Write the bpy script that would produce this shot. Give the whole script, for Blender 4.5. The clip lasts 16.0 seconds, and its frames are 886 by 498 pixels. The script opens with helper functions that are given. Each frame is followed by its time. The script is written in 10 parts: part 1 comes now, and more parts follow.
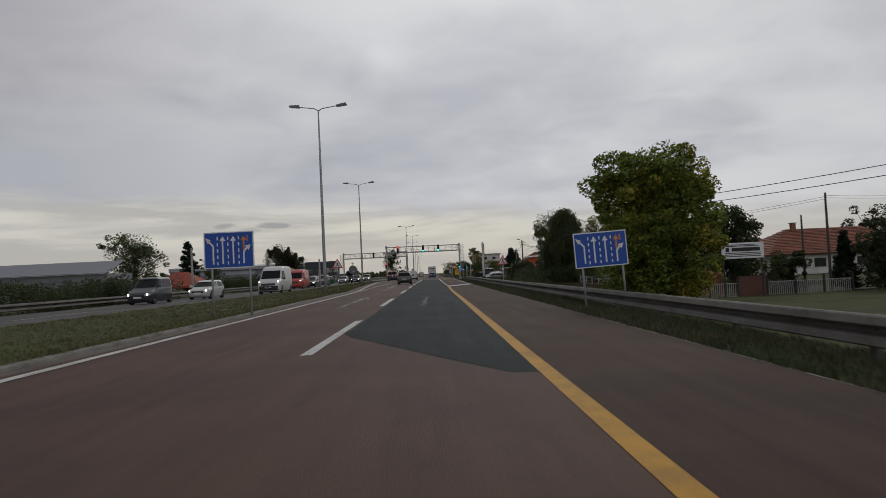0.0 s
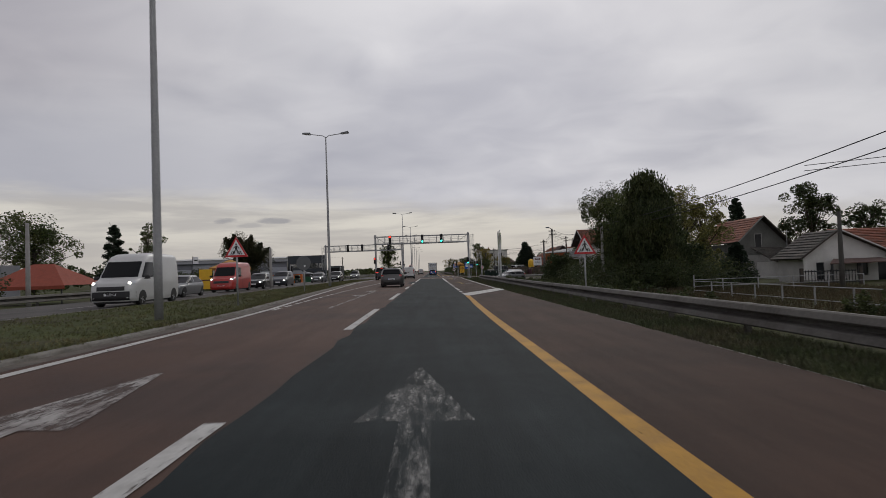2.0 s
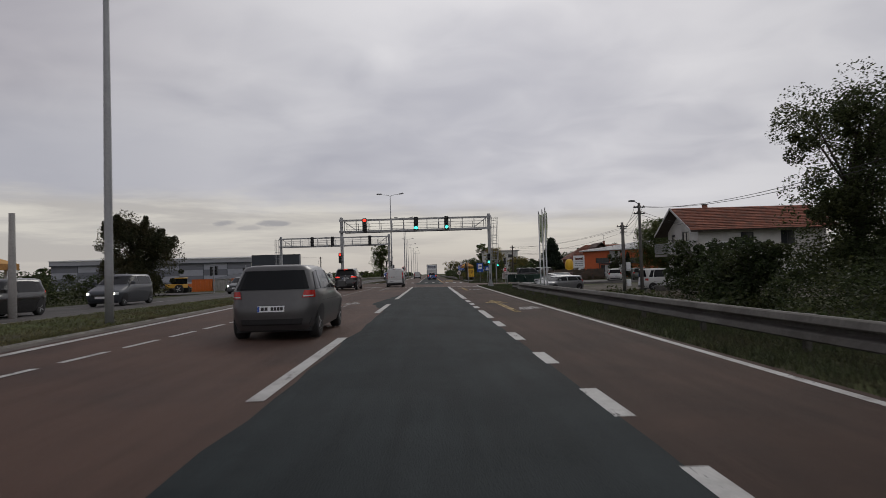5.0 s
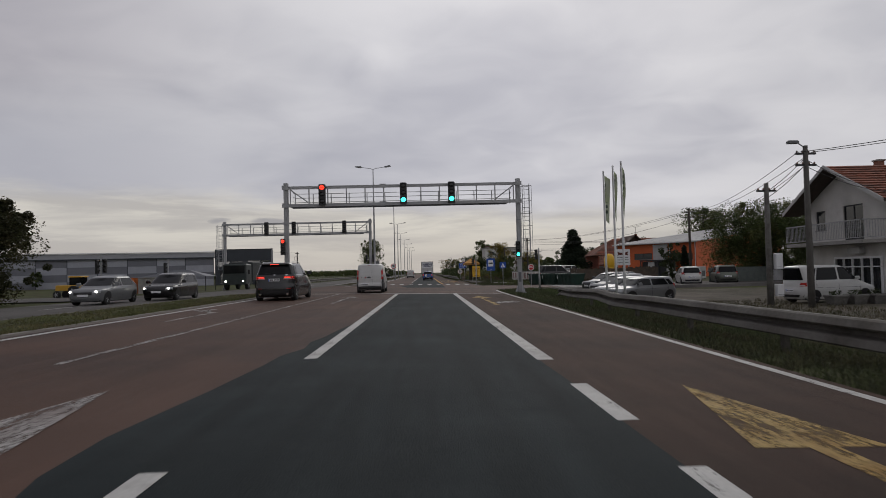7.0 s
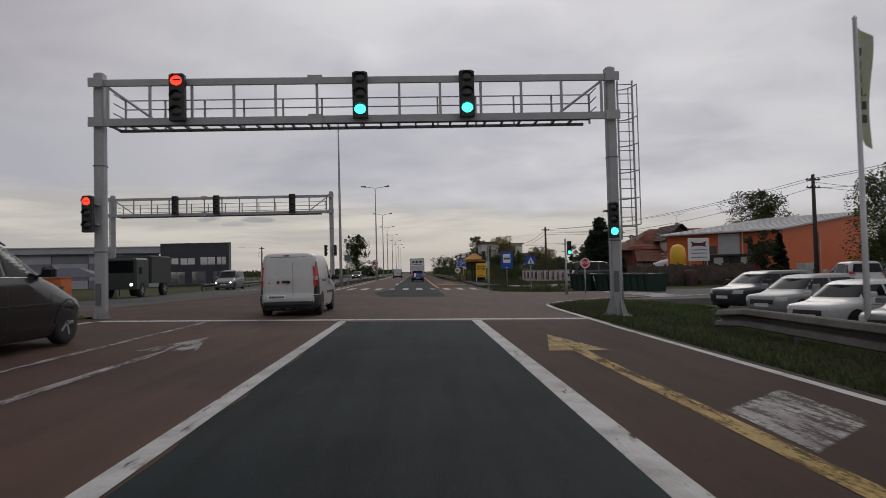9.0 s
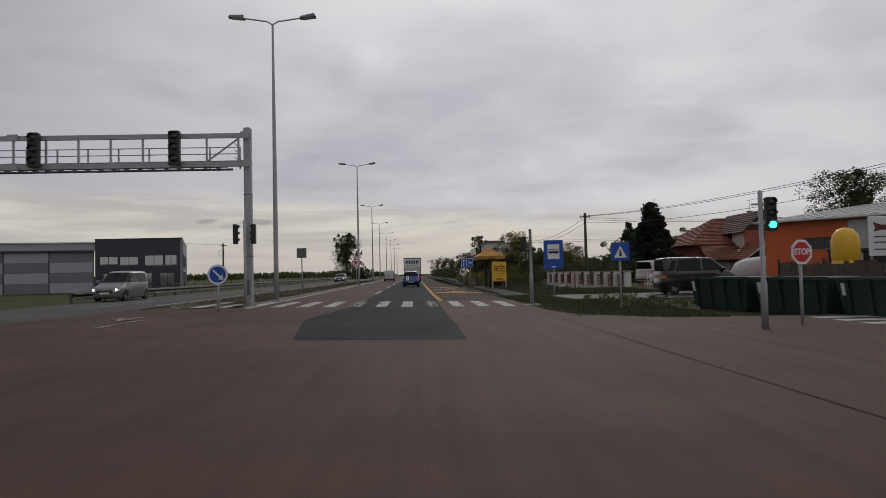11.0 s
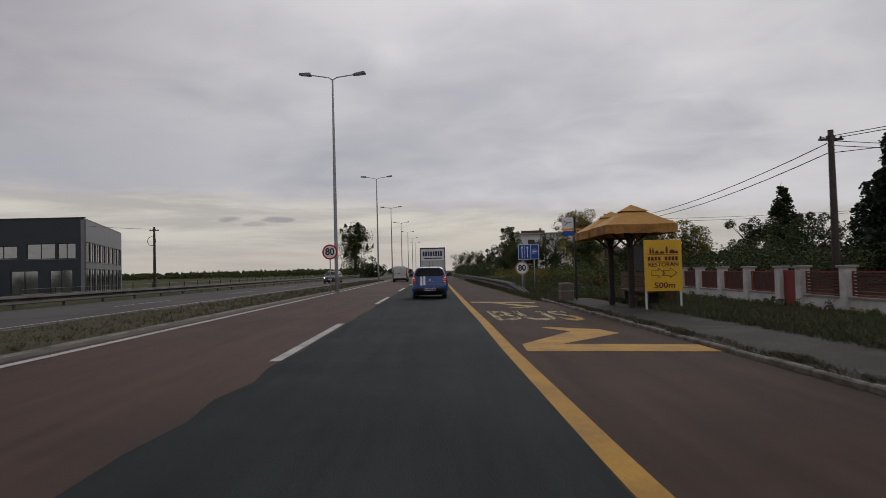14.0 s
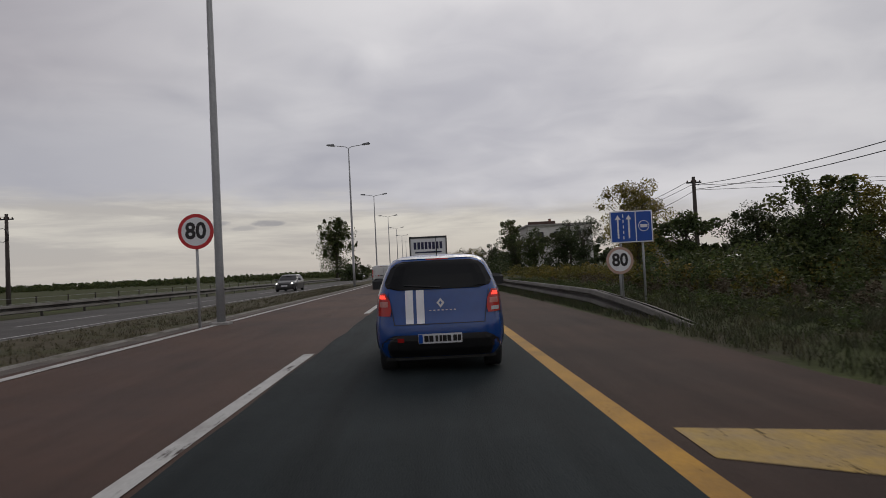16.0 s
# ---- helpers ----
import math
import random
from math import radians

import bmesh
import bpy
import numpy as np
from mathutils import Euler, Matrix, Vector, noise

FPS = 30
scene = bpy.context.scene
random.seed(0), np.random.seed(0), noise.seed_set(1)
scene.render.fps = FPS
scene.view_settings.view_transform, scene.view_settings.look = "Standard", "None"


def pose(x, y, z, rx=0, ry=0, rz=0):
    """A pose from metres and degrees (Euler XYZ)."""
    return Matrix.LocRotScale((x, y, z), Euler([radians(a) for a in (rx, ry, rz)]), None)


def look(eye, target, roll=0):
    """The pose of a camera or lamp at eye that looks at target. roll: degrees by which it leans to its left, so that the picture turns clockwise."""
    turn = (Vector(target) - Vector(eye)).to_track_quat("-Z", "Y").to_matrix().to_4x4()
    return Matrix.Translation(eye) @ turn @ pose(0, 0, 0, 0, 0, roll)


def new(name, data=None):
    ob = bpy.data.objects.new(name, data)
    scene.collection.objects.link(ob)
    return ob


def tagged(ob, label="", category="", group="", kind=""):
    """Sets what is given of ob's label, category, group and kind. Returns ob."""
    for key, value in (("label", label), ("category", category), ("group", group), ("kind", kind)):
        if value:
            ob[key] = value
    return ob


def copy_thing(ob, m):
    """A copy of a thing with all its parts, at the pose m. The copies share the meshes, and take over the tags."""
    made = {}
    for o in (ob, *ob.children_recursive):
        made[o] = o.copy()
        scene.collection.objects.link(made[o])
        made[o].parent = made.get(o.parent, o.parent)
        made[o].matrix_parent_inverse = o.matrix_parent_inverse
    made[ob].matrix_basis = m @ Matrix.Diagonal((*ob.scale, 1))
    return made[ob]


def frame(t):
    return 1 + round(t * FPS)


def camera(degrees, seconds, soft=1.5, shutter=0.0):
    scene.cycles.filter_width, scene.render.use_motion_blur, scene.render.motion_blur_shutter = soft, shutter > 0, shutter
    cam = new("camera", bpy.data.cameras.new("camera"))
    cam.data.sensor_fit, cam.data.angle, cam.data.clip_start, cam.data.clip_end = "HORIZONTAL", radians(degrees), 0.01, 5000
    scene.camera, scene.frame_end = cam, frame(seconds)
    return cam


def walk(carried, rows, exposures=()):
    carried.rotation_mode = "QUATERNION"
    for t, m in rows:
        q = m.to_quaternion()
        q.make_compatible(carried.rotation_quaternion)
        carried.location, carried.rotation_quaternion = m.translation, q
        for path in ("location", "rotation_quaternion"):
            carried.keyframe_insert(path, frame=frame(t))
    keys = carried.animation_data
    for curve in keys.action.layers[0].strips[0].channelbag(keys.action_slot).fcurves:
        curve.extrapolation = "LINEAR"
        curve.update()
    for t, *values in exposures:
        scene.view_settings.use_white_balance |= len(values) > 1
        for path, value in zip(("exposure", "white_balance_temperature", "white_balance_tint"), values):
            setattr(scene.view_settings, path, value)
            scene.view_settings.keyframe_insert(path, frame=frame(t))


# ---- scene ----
cam = camera(67.9, 16.0, 0.8, 0.15)
PATH = [
    (0, (0.287, -2.603, 1.234), (0.324, -0.605, 1.306), -2.7),
    (0.5, (0.23, 4.442, 1.242), (0.263, 6.441, 1.313), -2.5),
    (1, (0.166, 11.559, 1.25), (0.198, 13.558, 1.315), -2.3),
    (1.5, (0.116, 18.619, 1.256), (0.147, 20.618, 1.329), -2.1),
    (2, (0.092, 25.473, 1.242), (0.128, 27.471, 1.306), -2.0),
    (2.5, (0.068, 32.163, 1.227), (0.107, 34.161, 1.298), -2.2),
    (3, (0.07, 38.758, 1.215), (0.111, 40.756, 1.284), -2.4),
    (3.5, (0.104, 45.165, 1.221), (0.147, 47.164, 1.287), -2.1),
    (4, (0.096, 51.43, 1.265), (0.138, 53.429, 1.337), -1.9),
    (6.5, (0.002, 81.168, 1.267), (0.047, 83.166, 1.342), -1.4),
    (7, (0.016, 87.065, 1.274), (0.07, 89.063, 1.344), -1.4),
    (7.5, (0.049, 92.865, 1.278), (0.111, 94.863, 1.35), -1.4),
    (8, (0.072, 98.548, 1.302), (0.143, 100.545, 1.374), -1.3),
    (8.5, (0.14, 104.058, 1.304), (0.217, 106.055, 1.37), -1.4),
    (9, (0.201, 109.397, 1.272), (0.283, 111.395, 1.338), -1.4),
    (9.5, (0.254, 114.558, 1.292), (0.343, 116.555, 1.36), -1.6),
    (10, (0.413, 119.733, 1.258), (0.504, 121.73, 1.327), -1.4),
    (12.5, (0.845, 145.789, 1.211), (0.914, 147.786, 1.29), -1.6),
    (13, (0.831, 151.129, 1.225), (0.87, 153.127, 1.3), -1.5),
    (13.5, (0.848, 156.459, 1.22), (0.877, 158.457, 1.299), -1.4),
    (14, (0.592, 161.779, 1.266), (0.617, 163.778, 1.331), -1.5),
    (14.5, (0.491, 167.117, 1.281), (0.511, 169.116, 1.348), -2.0),
    (15, (0.43, 172.494, 1.262), (0.452, 174.493, 1.327), -2.7),
    (15.5, (0.31, 177.989, 1.263), (0.339, 179.988, 1.33), -2.9),
    (16, (0.185, 183.494, 1.25), (0.237, 185.493, 1.314), -2.8),
]
walk(cam, [(t, look(eye, aim, lean)) for t, eye, aim, lean in PATH], ((0, -0.03, 6480, 7), (1.5, 0.0, 6500, 10), (6.5, 0.0, 6500, 10), (8.5, -0.03, 6530, 10), (12.5, 0.0, 6560, 10), (14.5, -0.10, 6560, 10), (16, -0.05, 6560, 10)))

# ---- world, sun ----
world = bpy.data.worlds.new("world")
scene.world = world
world.use_nodes = True
wn, wl = world.node_tree.nodes, world.node_tree.links
wn.clear()


def wnode(kind, **values):
    n = wn.new(kind)
    for key, value in values.items():
        n.inputs[key].default_value = value
    return n


SUN_UP, SUN_TURN = radians(32), radians(15)
sky = wn.new("ShaderNodeTexSky")
sky.sky_type, sky.sun_disc, sky.sun_elevation, sky.sun_rotation = "NISHITA", False, SUN_UP, SUN_TURN
coord = wn.new("ShaderNodeTexCoord")
split = wn.new("ShaderNodeSeparateXYZ")
wl.new(coord.outputs["Generated"], split.inputs[0])


def wmath(op, a, b=0.0, c=0.0):
    n = wn.new("ShaderNodeMath")
    n.operation = op
    for i, v in enumerate((a, b, c)):
        if isinstance(v, (int, float)):
            n.inputs[i].default_value = v
        else:
            wl.new(v, n.inputs[i])
    return n.outputs[0]


def wramp(value, lo, hi, rows):
    """A smooth curve over value from lo to hi: rows of (value, height)."""
    n = wn.new("ShaderNodeValToRGB")
    n.color_ramp.interpolation = "B_SPLINE" if len(rows) > 3 else "EASE"
    els = n.color_ramp.elements
    for k, (x, y) in enumerate(rows):
        e = els[k] if k < 2 else els.new((x - lo) / (hi - lo))
        e.position, e.color = (x - lo) / (hi - lo), (y, y, y, 1)
    wl.new(wmath("DIVIDE", wmath("SUBTRACT", value, lo), hi - lo), n.inputs[0])
    return n.outputs[0]


def wmix(fac, a, b, blend="MIX"):
    n = wn.new("ShaderNodeMix")
    n.data_type, n.blend_type = "RGBA", blend
    for key, v in (("Factor", fac), ("A", a), ("B", b)):
        if isinstance(v, (int, float)):
            n.inputs[key].default_value = v
        elif isinstance(v, tuple):
            n.inputs[key].default_value = (*v, 1)
        else:
            wl.new(v, n.inputs[key])
    return n.outputs["Result"]


def wnoise(vector, squash, scale, detail, rough, distort=0.0):
    v = wn.new("ShaderNodeVectorMath")
    v.operation, v.inputs[1].default_value = "MULTIPLY", squash
    wl.new(vector, v.inputs[0])
    n = wnode("ShaderNodeTexNoise", Scale=scale, Detail=detail, Roughness=rough, Distortion=distort)
    wl.new(v.outputs[0], n.inputs["Vector"])
    return n.outputs[0]


# bearing and height of the sky over the horizon, as tangents
ahead = wmath("MAXIMUM", wmath("ABSOLUTE", split.outputs[1]), 0.12)
bearing = wmath("DIVIDE", split.outputs[0], ahead)
height = wmath("DIVIDE", split.outputs[2], ahead)
# cloud deck: direction divided by its height above the horizon
lift = wmath("MAXIMUM", wmath("ADD", split.outputs[2], 0.22), 0.05)
pack = wn.new("ShaderNodeCombineXYZ")
for i in range(3):
    wl.new(lift, pack.inputs[i])
flat_sky = wn.new("ShaderNodeVectorMath")
flat_sky.operation = "DIVIDE"
wl.new(coord.outputs["Generated"], flat_sky.inputs[0]); wl.new(pack.outputs[0], flat_sky.inputs[1])
big = wnoise(flat_sky.outputs[0], (0.8, 1.0, 1.0), 1.15, 4.0, 0.4, 0.3)
small = wnoise(flat_sky.outputs[0], (1.0, 1.15, 1.0), 3.6, 4.0, 0.45, 0.5)
mottle = wmath("ADD", wmath("MULTIPLY", big, 0.72), wmath("MULTIPLY", small, 0.28))
deck = wmix(wramp(mottle, 0.0, 1.0, ((0.32, 0.0), (0.68, 1.0))), (0.45, 0.45, 0.50), (0.70, 0.69, 0.715))
side = wramp(bearing, -1.0, 1.0, ((-1.0, 0.70), (-0.6, 0.74), (-0.3, 0.86), (0.0, 1.0), (0.25, 1.0), (0.55, 0.88), (1.0, 0.85)))
deck = wmix(1.0, deck, wmath("MULTIPLY", side, 1.10), "MULTIPLY")
west = wmath("MULTIPLY", wramp(bearing, -1.0, 1.0, ((-0.75, 1.0), (-0.1, 0.0))), wramp(height, 0.0, 0.5, ((0.17, 0.0), (0.36, 1.0))))
deck = wmix(west, deck, wmix(1.0, deck, (0.82, 0.80, 0.83), "MULTIPLY"))
# ragged lower edge of the deck, higher towards the west
edge_of_deck = wramp(bearing, -1.0, 1.0, ((-1.0, 0.17), (-0.6, 0.158), (-0.2, 0.122), (0.2, 0.088), (0.6, 0.084), (1.0, 0.09)))
ragged = wmath("MULTIPLY", wmath("SUBTRACT", wnoise(coord.outputs["Generated"], (1.0, 1.0, 5.0), 5.0, 6.0, 0.6), 0.5), 0.07)
below = wmath("SUBTRACT", wmath("ADD", edge_of_deck, ragged), height)
# heavier cloud just above that edge in the west
heavy = wmath("MULTIPLY", wramp(below, -0.2, 0.05, ((-0.15, 0.0), (-0.08, 0.8), (-0.03, 1.0), (0.01, 0.9))), wramp(bearing, -1.0, 1.0, ((-1.0, 1.0), (-0.5, 1.0), (-0.1, 0.45), (0.25, 0.12), (0.6, 0.2))))
deck = wmix(wmath("MULTIPLY", heavy, 0.7), deck, (0.385, 0.39, 0.45))
# the pale strip under the deck, in streaks
streaks = wnoise(coord.outputs["Generated"], (1.0, 1.0, 9.0), 4.0, 6.0, 0.58, 0.3)
strip = wmix(wramp(streaks, 0.0, 1.0, ((0.36, 0.0), (0.62, 1.0))), (0.49, 0.465, 0.445), (0.70, 0.665, 0.60))
strip = wmix(wramp(height, -0.02, 0.2, ((0.0, 0.75), (0.035, 0.55), (0.07, 0.0), (0.12, 0.0))), strip, (0.50, 0.462, 0.43))
strip = wmix(wramp(bearing, -1.0, 1.0, ((-1.0, 0.25), (-0.4, 0.1), (0.0, 0.0), (0.2, 0.0), (0.38, 0.55), (0.7, 0.6))), strip, (0.475, 0.465, 0.455))
skin = wmix(wramp(below, -0.03, 0.06, ((-0.016, 0.0), (0.03, 1.0))), deck, strip)
# small dark scraps of cloud low over the field
tatter = wmath("MULTIPLY", wmath("SUBTRACT", wnoise(coord.outputs["Generated"], (1.0, 1.0, 4.0), 26.0, 4.0, 0.6), 0.5), 2.6)
for bx, bz, wide, tall, dense in ((-0.310, 0.0862, 0.019, 0.0052, 0.75), (-0.237, 0.0838, 0.027, 0.0055, 0.75), (-0.272, 0.0775, 0.022, 0.0045, 0.4)):
    u = wmath("DIVIDE", wmath("SUBTRACT", bearing, bx), wide)
    v = wmath("DIVIDE", wmath("SUBTRACT", height, bz), tall)
    r2 = wmath("ADD", wmath("MULTIPLY", u, u), wmath("MULTIPLY", v, v))
    body = wmath("SUBTRACT", wmath("ADD", 1.0, tatter), r2)
    skin = wmix(wmath("MULTIPLY", wramp(body, -0.5, 1.5, ((-0.1, 0.0), (0.8, 1.0))), dense), skin, (0.30, 0.295, 0.32))
bg_cloud = wnode("ShaderNodeBackground", Strength=0.97)
wl.new(skin, bg_cloud.inputs["Color"])
bg_sky = wnode("ShaderNodeBackground", Strength=0.05)
wl.new(sky.outputs[0], bg_sky.inputs["Color"])
both = wnode("ShaderNodeMixShader", Fac=0.96)
wl.new(bg_sky.outputs[0], both.inputs[1]); wl.new(bg_cloud.outputs[0], both.inputs[2])
wout = wn.new("ShaderNodeOutputWorld")
wl.new(both.outputs[0], wout.inputs[0])

sun = new("sun", bpy.data.lights.new("sun", "SUN"))
sun.data.energy, sun.data.angle, sun.data.color = 0.5, radians(25), (1.0, 0.96, 0.9)
sun.matrix_world = look((math.sin(SUN_TURN) * 50, math.cos(SUN_TURN) * 50, math.tan(SUN_UP) * 50), (0, 0, 0))

# ---- materials ----
MATS = {}


def mat(name, col, rough=0.6, metal=0.0, vary=0.25, scale=3.0, fine=40.0, bump=0.0, emit=0.0, space="Object", alt=None, spec=0.5, altpos=(0.45, 0.62), coat=0.0, streak=0.0, holes=None):
    """Principled surface: base colour varied at two scales, with fine relief; alt is a second colour in patches."""
    if name in MATS:
        return MATS[name]
    m = bpy.data.materials.new(name)
    m.use_nodes = True
    nt = m.node_tree
    n, l = nt.nodes, nt.links
    b = n["Principled BSDF"]
    b.inputs["Roughness"].default_value, b.inputs["Metallic"].default_value = rough, metal
    b.inputs["Specular IOR Level"].default_value = spec
    b.inputs["Coat Weight"].default_value = coat
    b.inputs["Coat Roughness"].default_value = 0.08
    if emit:
        b.inputs["Base Color"].default_value = (*col, 1)
        b.inputs["Emission Color"].default_value, b.inputs["Emission Strength"].default_value = (*col, 1), emit
        MATS[name] = m
        return m
    if space == "World":
        vec = n.new("ShaderNodeNewGeometry").outputs["Position"]
    else:
        vec = n.new("ShaderNodeTexCoord").outputs["Object"]
    n1 = n.new("ShaderNodeTexNoise"); n1.inputs["Scale"].default_value = scale; n1.inputs["Detail"].default_value = 6
    n2 = n.new("ShaderNodeTexNoise"); n2.inputs["Scale"].default_value = fine; n2.inputs["Detail"].default_value = 3
    l.new(vec, n1.inputs["Vector"]); l.new(vec, n2.inputs["Vector"])
    s = n.new("ShaderNodeMath"); s.operation = "ADD"
    l.new(n1.outputs[0], s.inputs[0]); l.new(n2.outputs[0], s.inputs[1])
    mr = n.new("ShaderNodeMapRange")
    mr.inputs[1].default_value, mr.inputs[2].default_value = 0.65, 1.35
    mr.inputs[3].default_value, mr.inputs[4].default_value = 1 - vary, 1 + vary
    l.new(s.outputs[0], mr.inputs[0])
    mx = n.new("ShaderNodeMix"); mx.data_type = "RGBA"; mx.blend_type = "MULTIPLY"; mx.inputs["Factor"].default_value = 1
    l.new(mr.outputs[0], mx.inputs["B"])
    if alt:
        n3 = n.new("ShaderNodeTexNoise"); n3.inputs["Scale"].default_value = scale * 0.6; n3.inputs["Detail"].default_value = 8
        n3.inputs["Roughness"].default_value = 0.65
        l.new(vec, n3.inputs["Vector"])
        rp = n.new("ShaderNodeMapRange"); rp.inputs[1].default_value, rp.inputs[2].default_value = altpos
        l.new(n3.outputs[0], rp.inputs[0])
        ma = n.new("ShaderNodeMix"); ma.data_type = "RGBA"
        ma.inputs["A"].default_value, ma.inputs["B"].default_value = (*col, 1), (*alt, 1)
        l.new(rp.outputs[0], ma.inputs["Factor"]); l.new(ma.outputs["Result"], mx.inputs["A"])
    else:
        mx.inputs["A"].default_value = (*col, 1)
    out = mx.outputs["Result"]
    if streak or holes:
        drag = n.new("ShaderNodeVectorMath"); drag.operation = "MULTIPLY"; drag.inputs[1].default_value = (1.0, 0.06 if streak else 0.13, 1.0)
        l.new(vec, drag.inputs[0])
        n4 = n.new("ShaderNodeTexNoise"); n4.inputs["Scale"].default_value = 2.6 if streak else 9.0; n4.inputs["Detail"].default_value = 5; n4.inputs["Roughness"].default_value = 0.62
        l.new(drag.outputs[0], n4.inputs["Vector"])
    if streak:
        m4 = n.new("ShaderNodeMapRange"); m4.inputs[1].default_value, m4.inputs[2].default_value = 0.3, 0.7
        m4.inputs[3].default_value, m4.inputs[4].default_value = 1 - streak, 1 + streak
        l.new(n4.outputs[0], m4.inputs[0])
        mx4 = n.new("ShaderNodeMix"); mx4.data_type = "RGBA"; mx4.blend_type = "MULTIPLY"; mx4.inputs["Factor"].default_value = 1
        l.new(out, mx4.inputs["A"]); l.new(m4.outputs[0], mx4.inputs["B"])
        out = mx4.outputs["Result"]
    l.new(out, b.inputs["Base Color"])
    if holes:
        mh = n.new("ShaderNodeMapRange"); mh.inputs[1].default_value, mh.inputs[2].default_value = holes[0] + 0.075, holes[1] + 0.075
        mh.inputs[3].default_value, mh.inputs[4].default_value = 0.0, 1.0
        grit = n.new("ShaderNodeMath"); grit.operation = "MULTIPLY_ADD"; grit.inputs[1].default_value = 0.5
        l.new(n2.outputs[0], grit.inputs[0]); l.new(n4.outputs[0], grit.inputs[2])
        l.new(grit.outputs[0], mh.inputs[0]); l.new(mh.outputs[0], b.inputs["Alpha"])
    if bump:
        bp = n.new("ShaderNodeBump"); bp.inputs["Strength"].default_value = bump; bp.inputs["Distance"].default_value = 0.02
        l.new(n2.outputs[0], bp.inputs["Height"]); l.new(bp.outputs[0], b.inputs["Normal"])
    MATS[name] = m
    return m


def island_tint(m, lo=0.6, hi=1.4):
    """Let each loose piece of a mesh have its own lightness."""
    n, l = m.node_tree.nodes, m.node_tree.links
    b = n["Principled BSDF"]
    src = b.inputs["Base Color"].links[0].from_socket
    g = n.new("ShaderNodeNewGeometry")
    r = n.new("ShaderNodeMapRange"); r.inputs[3].default_value, r.inputs[4].default_value = lo, hi
    l.new(g.outputs["Random Per Island"], r.inputs[0])
    mx = n.new("ShaderNodeMix"); mx.data_type = "RGBA"; mx.blend_type = "MULTIPLY"; mx.inputs["Factor"].default_value = 1
    l.new(src, mx.inputs["A"]); l.new(r.outputs[0], mx.inputs["B"]); l.new(mx.outputs["Result"], b.inputs["Base Color"])
    return m


RED_ASPHALT = mat("red_asphalt", (0.081, 0.0465, 0.034), 0.74, vary=0.2, scale=0.35, fine=70, bump=0.45, space="World", alt=(0.059, 0.037, 0.030), spec=0.15, streak=0.18)
DARK_ASPHALT = mat("dark_asphalt", (0.0155, 0.0212, 0.0228), 0.8, vary=0.24, scale=0.5, fine=70, bump=0.45, space="World", alt=(0.0225, 0.0288, 0.0302), spec=0.10, streak=0.28)
GREY_ASPHALT = mat("grey_asphalt", (0.092, 0.086, 0.081), 0.75, vary=0.2, scale=0.4, fine=50, bump=0.35, space="World", alt=(0.068, 0.064, 0.060), spec=0.12, streak=0.12)
PAINT = mat("road_paint", (0.46, 0.455, 0.435), 0.7, vary=0.16, scale=2.5, fine=30, bump=0.25, space="World", alt=(0.27, 0.255, 0.24), altpos=(0.48, 0.72), spec=0.25, holes=(0.425, 0.56))
WORN = mat("worn_road_paint", (0.30, 0.285, 0.27), 0.75, vary=0.3, scale=2.6, fine=24, bump=0.2, space="World", alt=(0.17, 0.145, 0.135), altpos=(0.42, 0.6), holes=(0.53, 0.74))
FAINT = mat("faint_road_paint", (0.20, 0.20, 0.19), 0.75, vary=0.3, scale=2.6, fine=24, bump=0.2, space="World", holes=(0.60, 0.92))
YELLOW = mat("yellow_road_paint", (0.42, 0.215, 0.016), 0.7, vary=0.2, scale=2.0, fine=30, bump=0.25, space="World", alt=(0.30, 0.155, 0.02), spec=0.2, holes=(0.34, 0.46))
ZEBRA_WORN = mat("scuffed_zebra_paint", (0.36, 0.355, 0.345), 0.75, vary=0.25, scale=2.5, fine=30, bump=0.25, space="World", alt=(0.22, 0.21, 0.20), altpos=(0.4, 0.65), spec=0.2, holes=(0.52, 0.78))
ZEBRA = mat("worn_zebra_paint", (0.43, 0.425, 0.41), 0.75, vary=0.22, scale=2.5, fine=30, bump=0.25, space="World", alt=(0.30, 0.285, 0.27), altpos=(0.45, 0.7), spec=0.2, holes=(0.43, 0.66))
WORN_YELLOW = mat("worn_yellow_paint", (0.34, 0.235, 0.075), 0.7, vary=0.3, scale=2.6, fine=24, bump=0.2, space="World", alt=(0.22, 0.13, 0.03), altpos=(0.44, 0.6), spec=0.2, holes=(0.48, 0.72))
KERB = mat("kerb_concrete", (0.20, 0.19, 0.17), 0.9, vary=0.3, scale=2.0, fine=25, bump=0.5, space="World", alt=(0.12, 0.11, 0.09), spec=0.2)
PAVING = mat("pavement_concrete", (0.060, 0.058, 0.053), 0.9, vary=0.3, scale=1.2, fine=30, bump=0.4, space="World", alt=(0.042, 0.042, 0.034), spec=0.2)
SOIL = mat("grassy_ground", (0.058, 0.068, 0.024), 0.95, vary=0.35, scale=0.5, fine=9, bump=0.8, space="World", alt=(0.052, 0.046, 0.028), spec=0.1)
GRAVEL = mat("gravel_yard", (0.108, 0.092, 0.074), 0.9, vary=0.4, scale=0.7, fine=14, bump=0.9, space="World", alt=(0.066, 0.062, 0.044), altpos=(0.42, 0.6), spec=0.15)
BLADE = island_tint(mat("grass_blades", (0.052, 0.066, 0.023), 0.8, vary=0.4, scale=0.9, fine=8, space="World", alt=(0.078, 0.068, 0.034)), 0.45, 1.55)
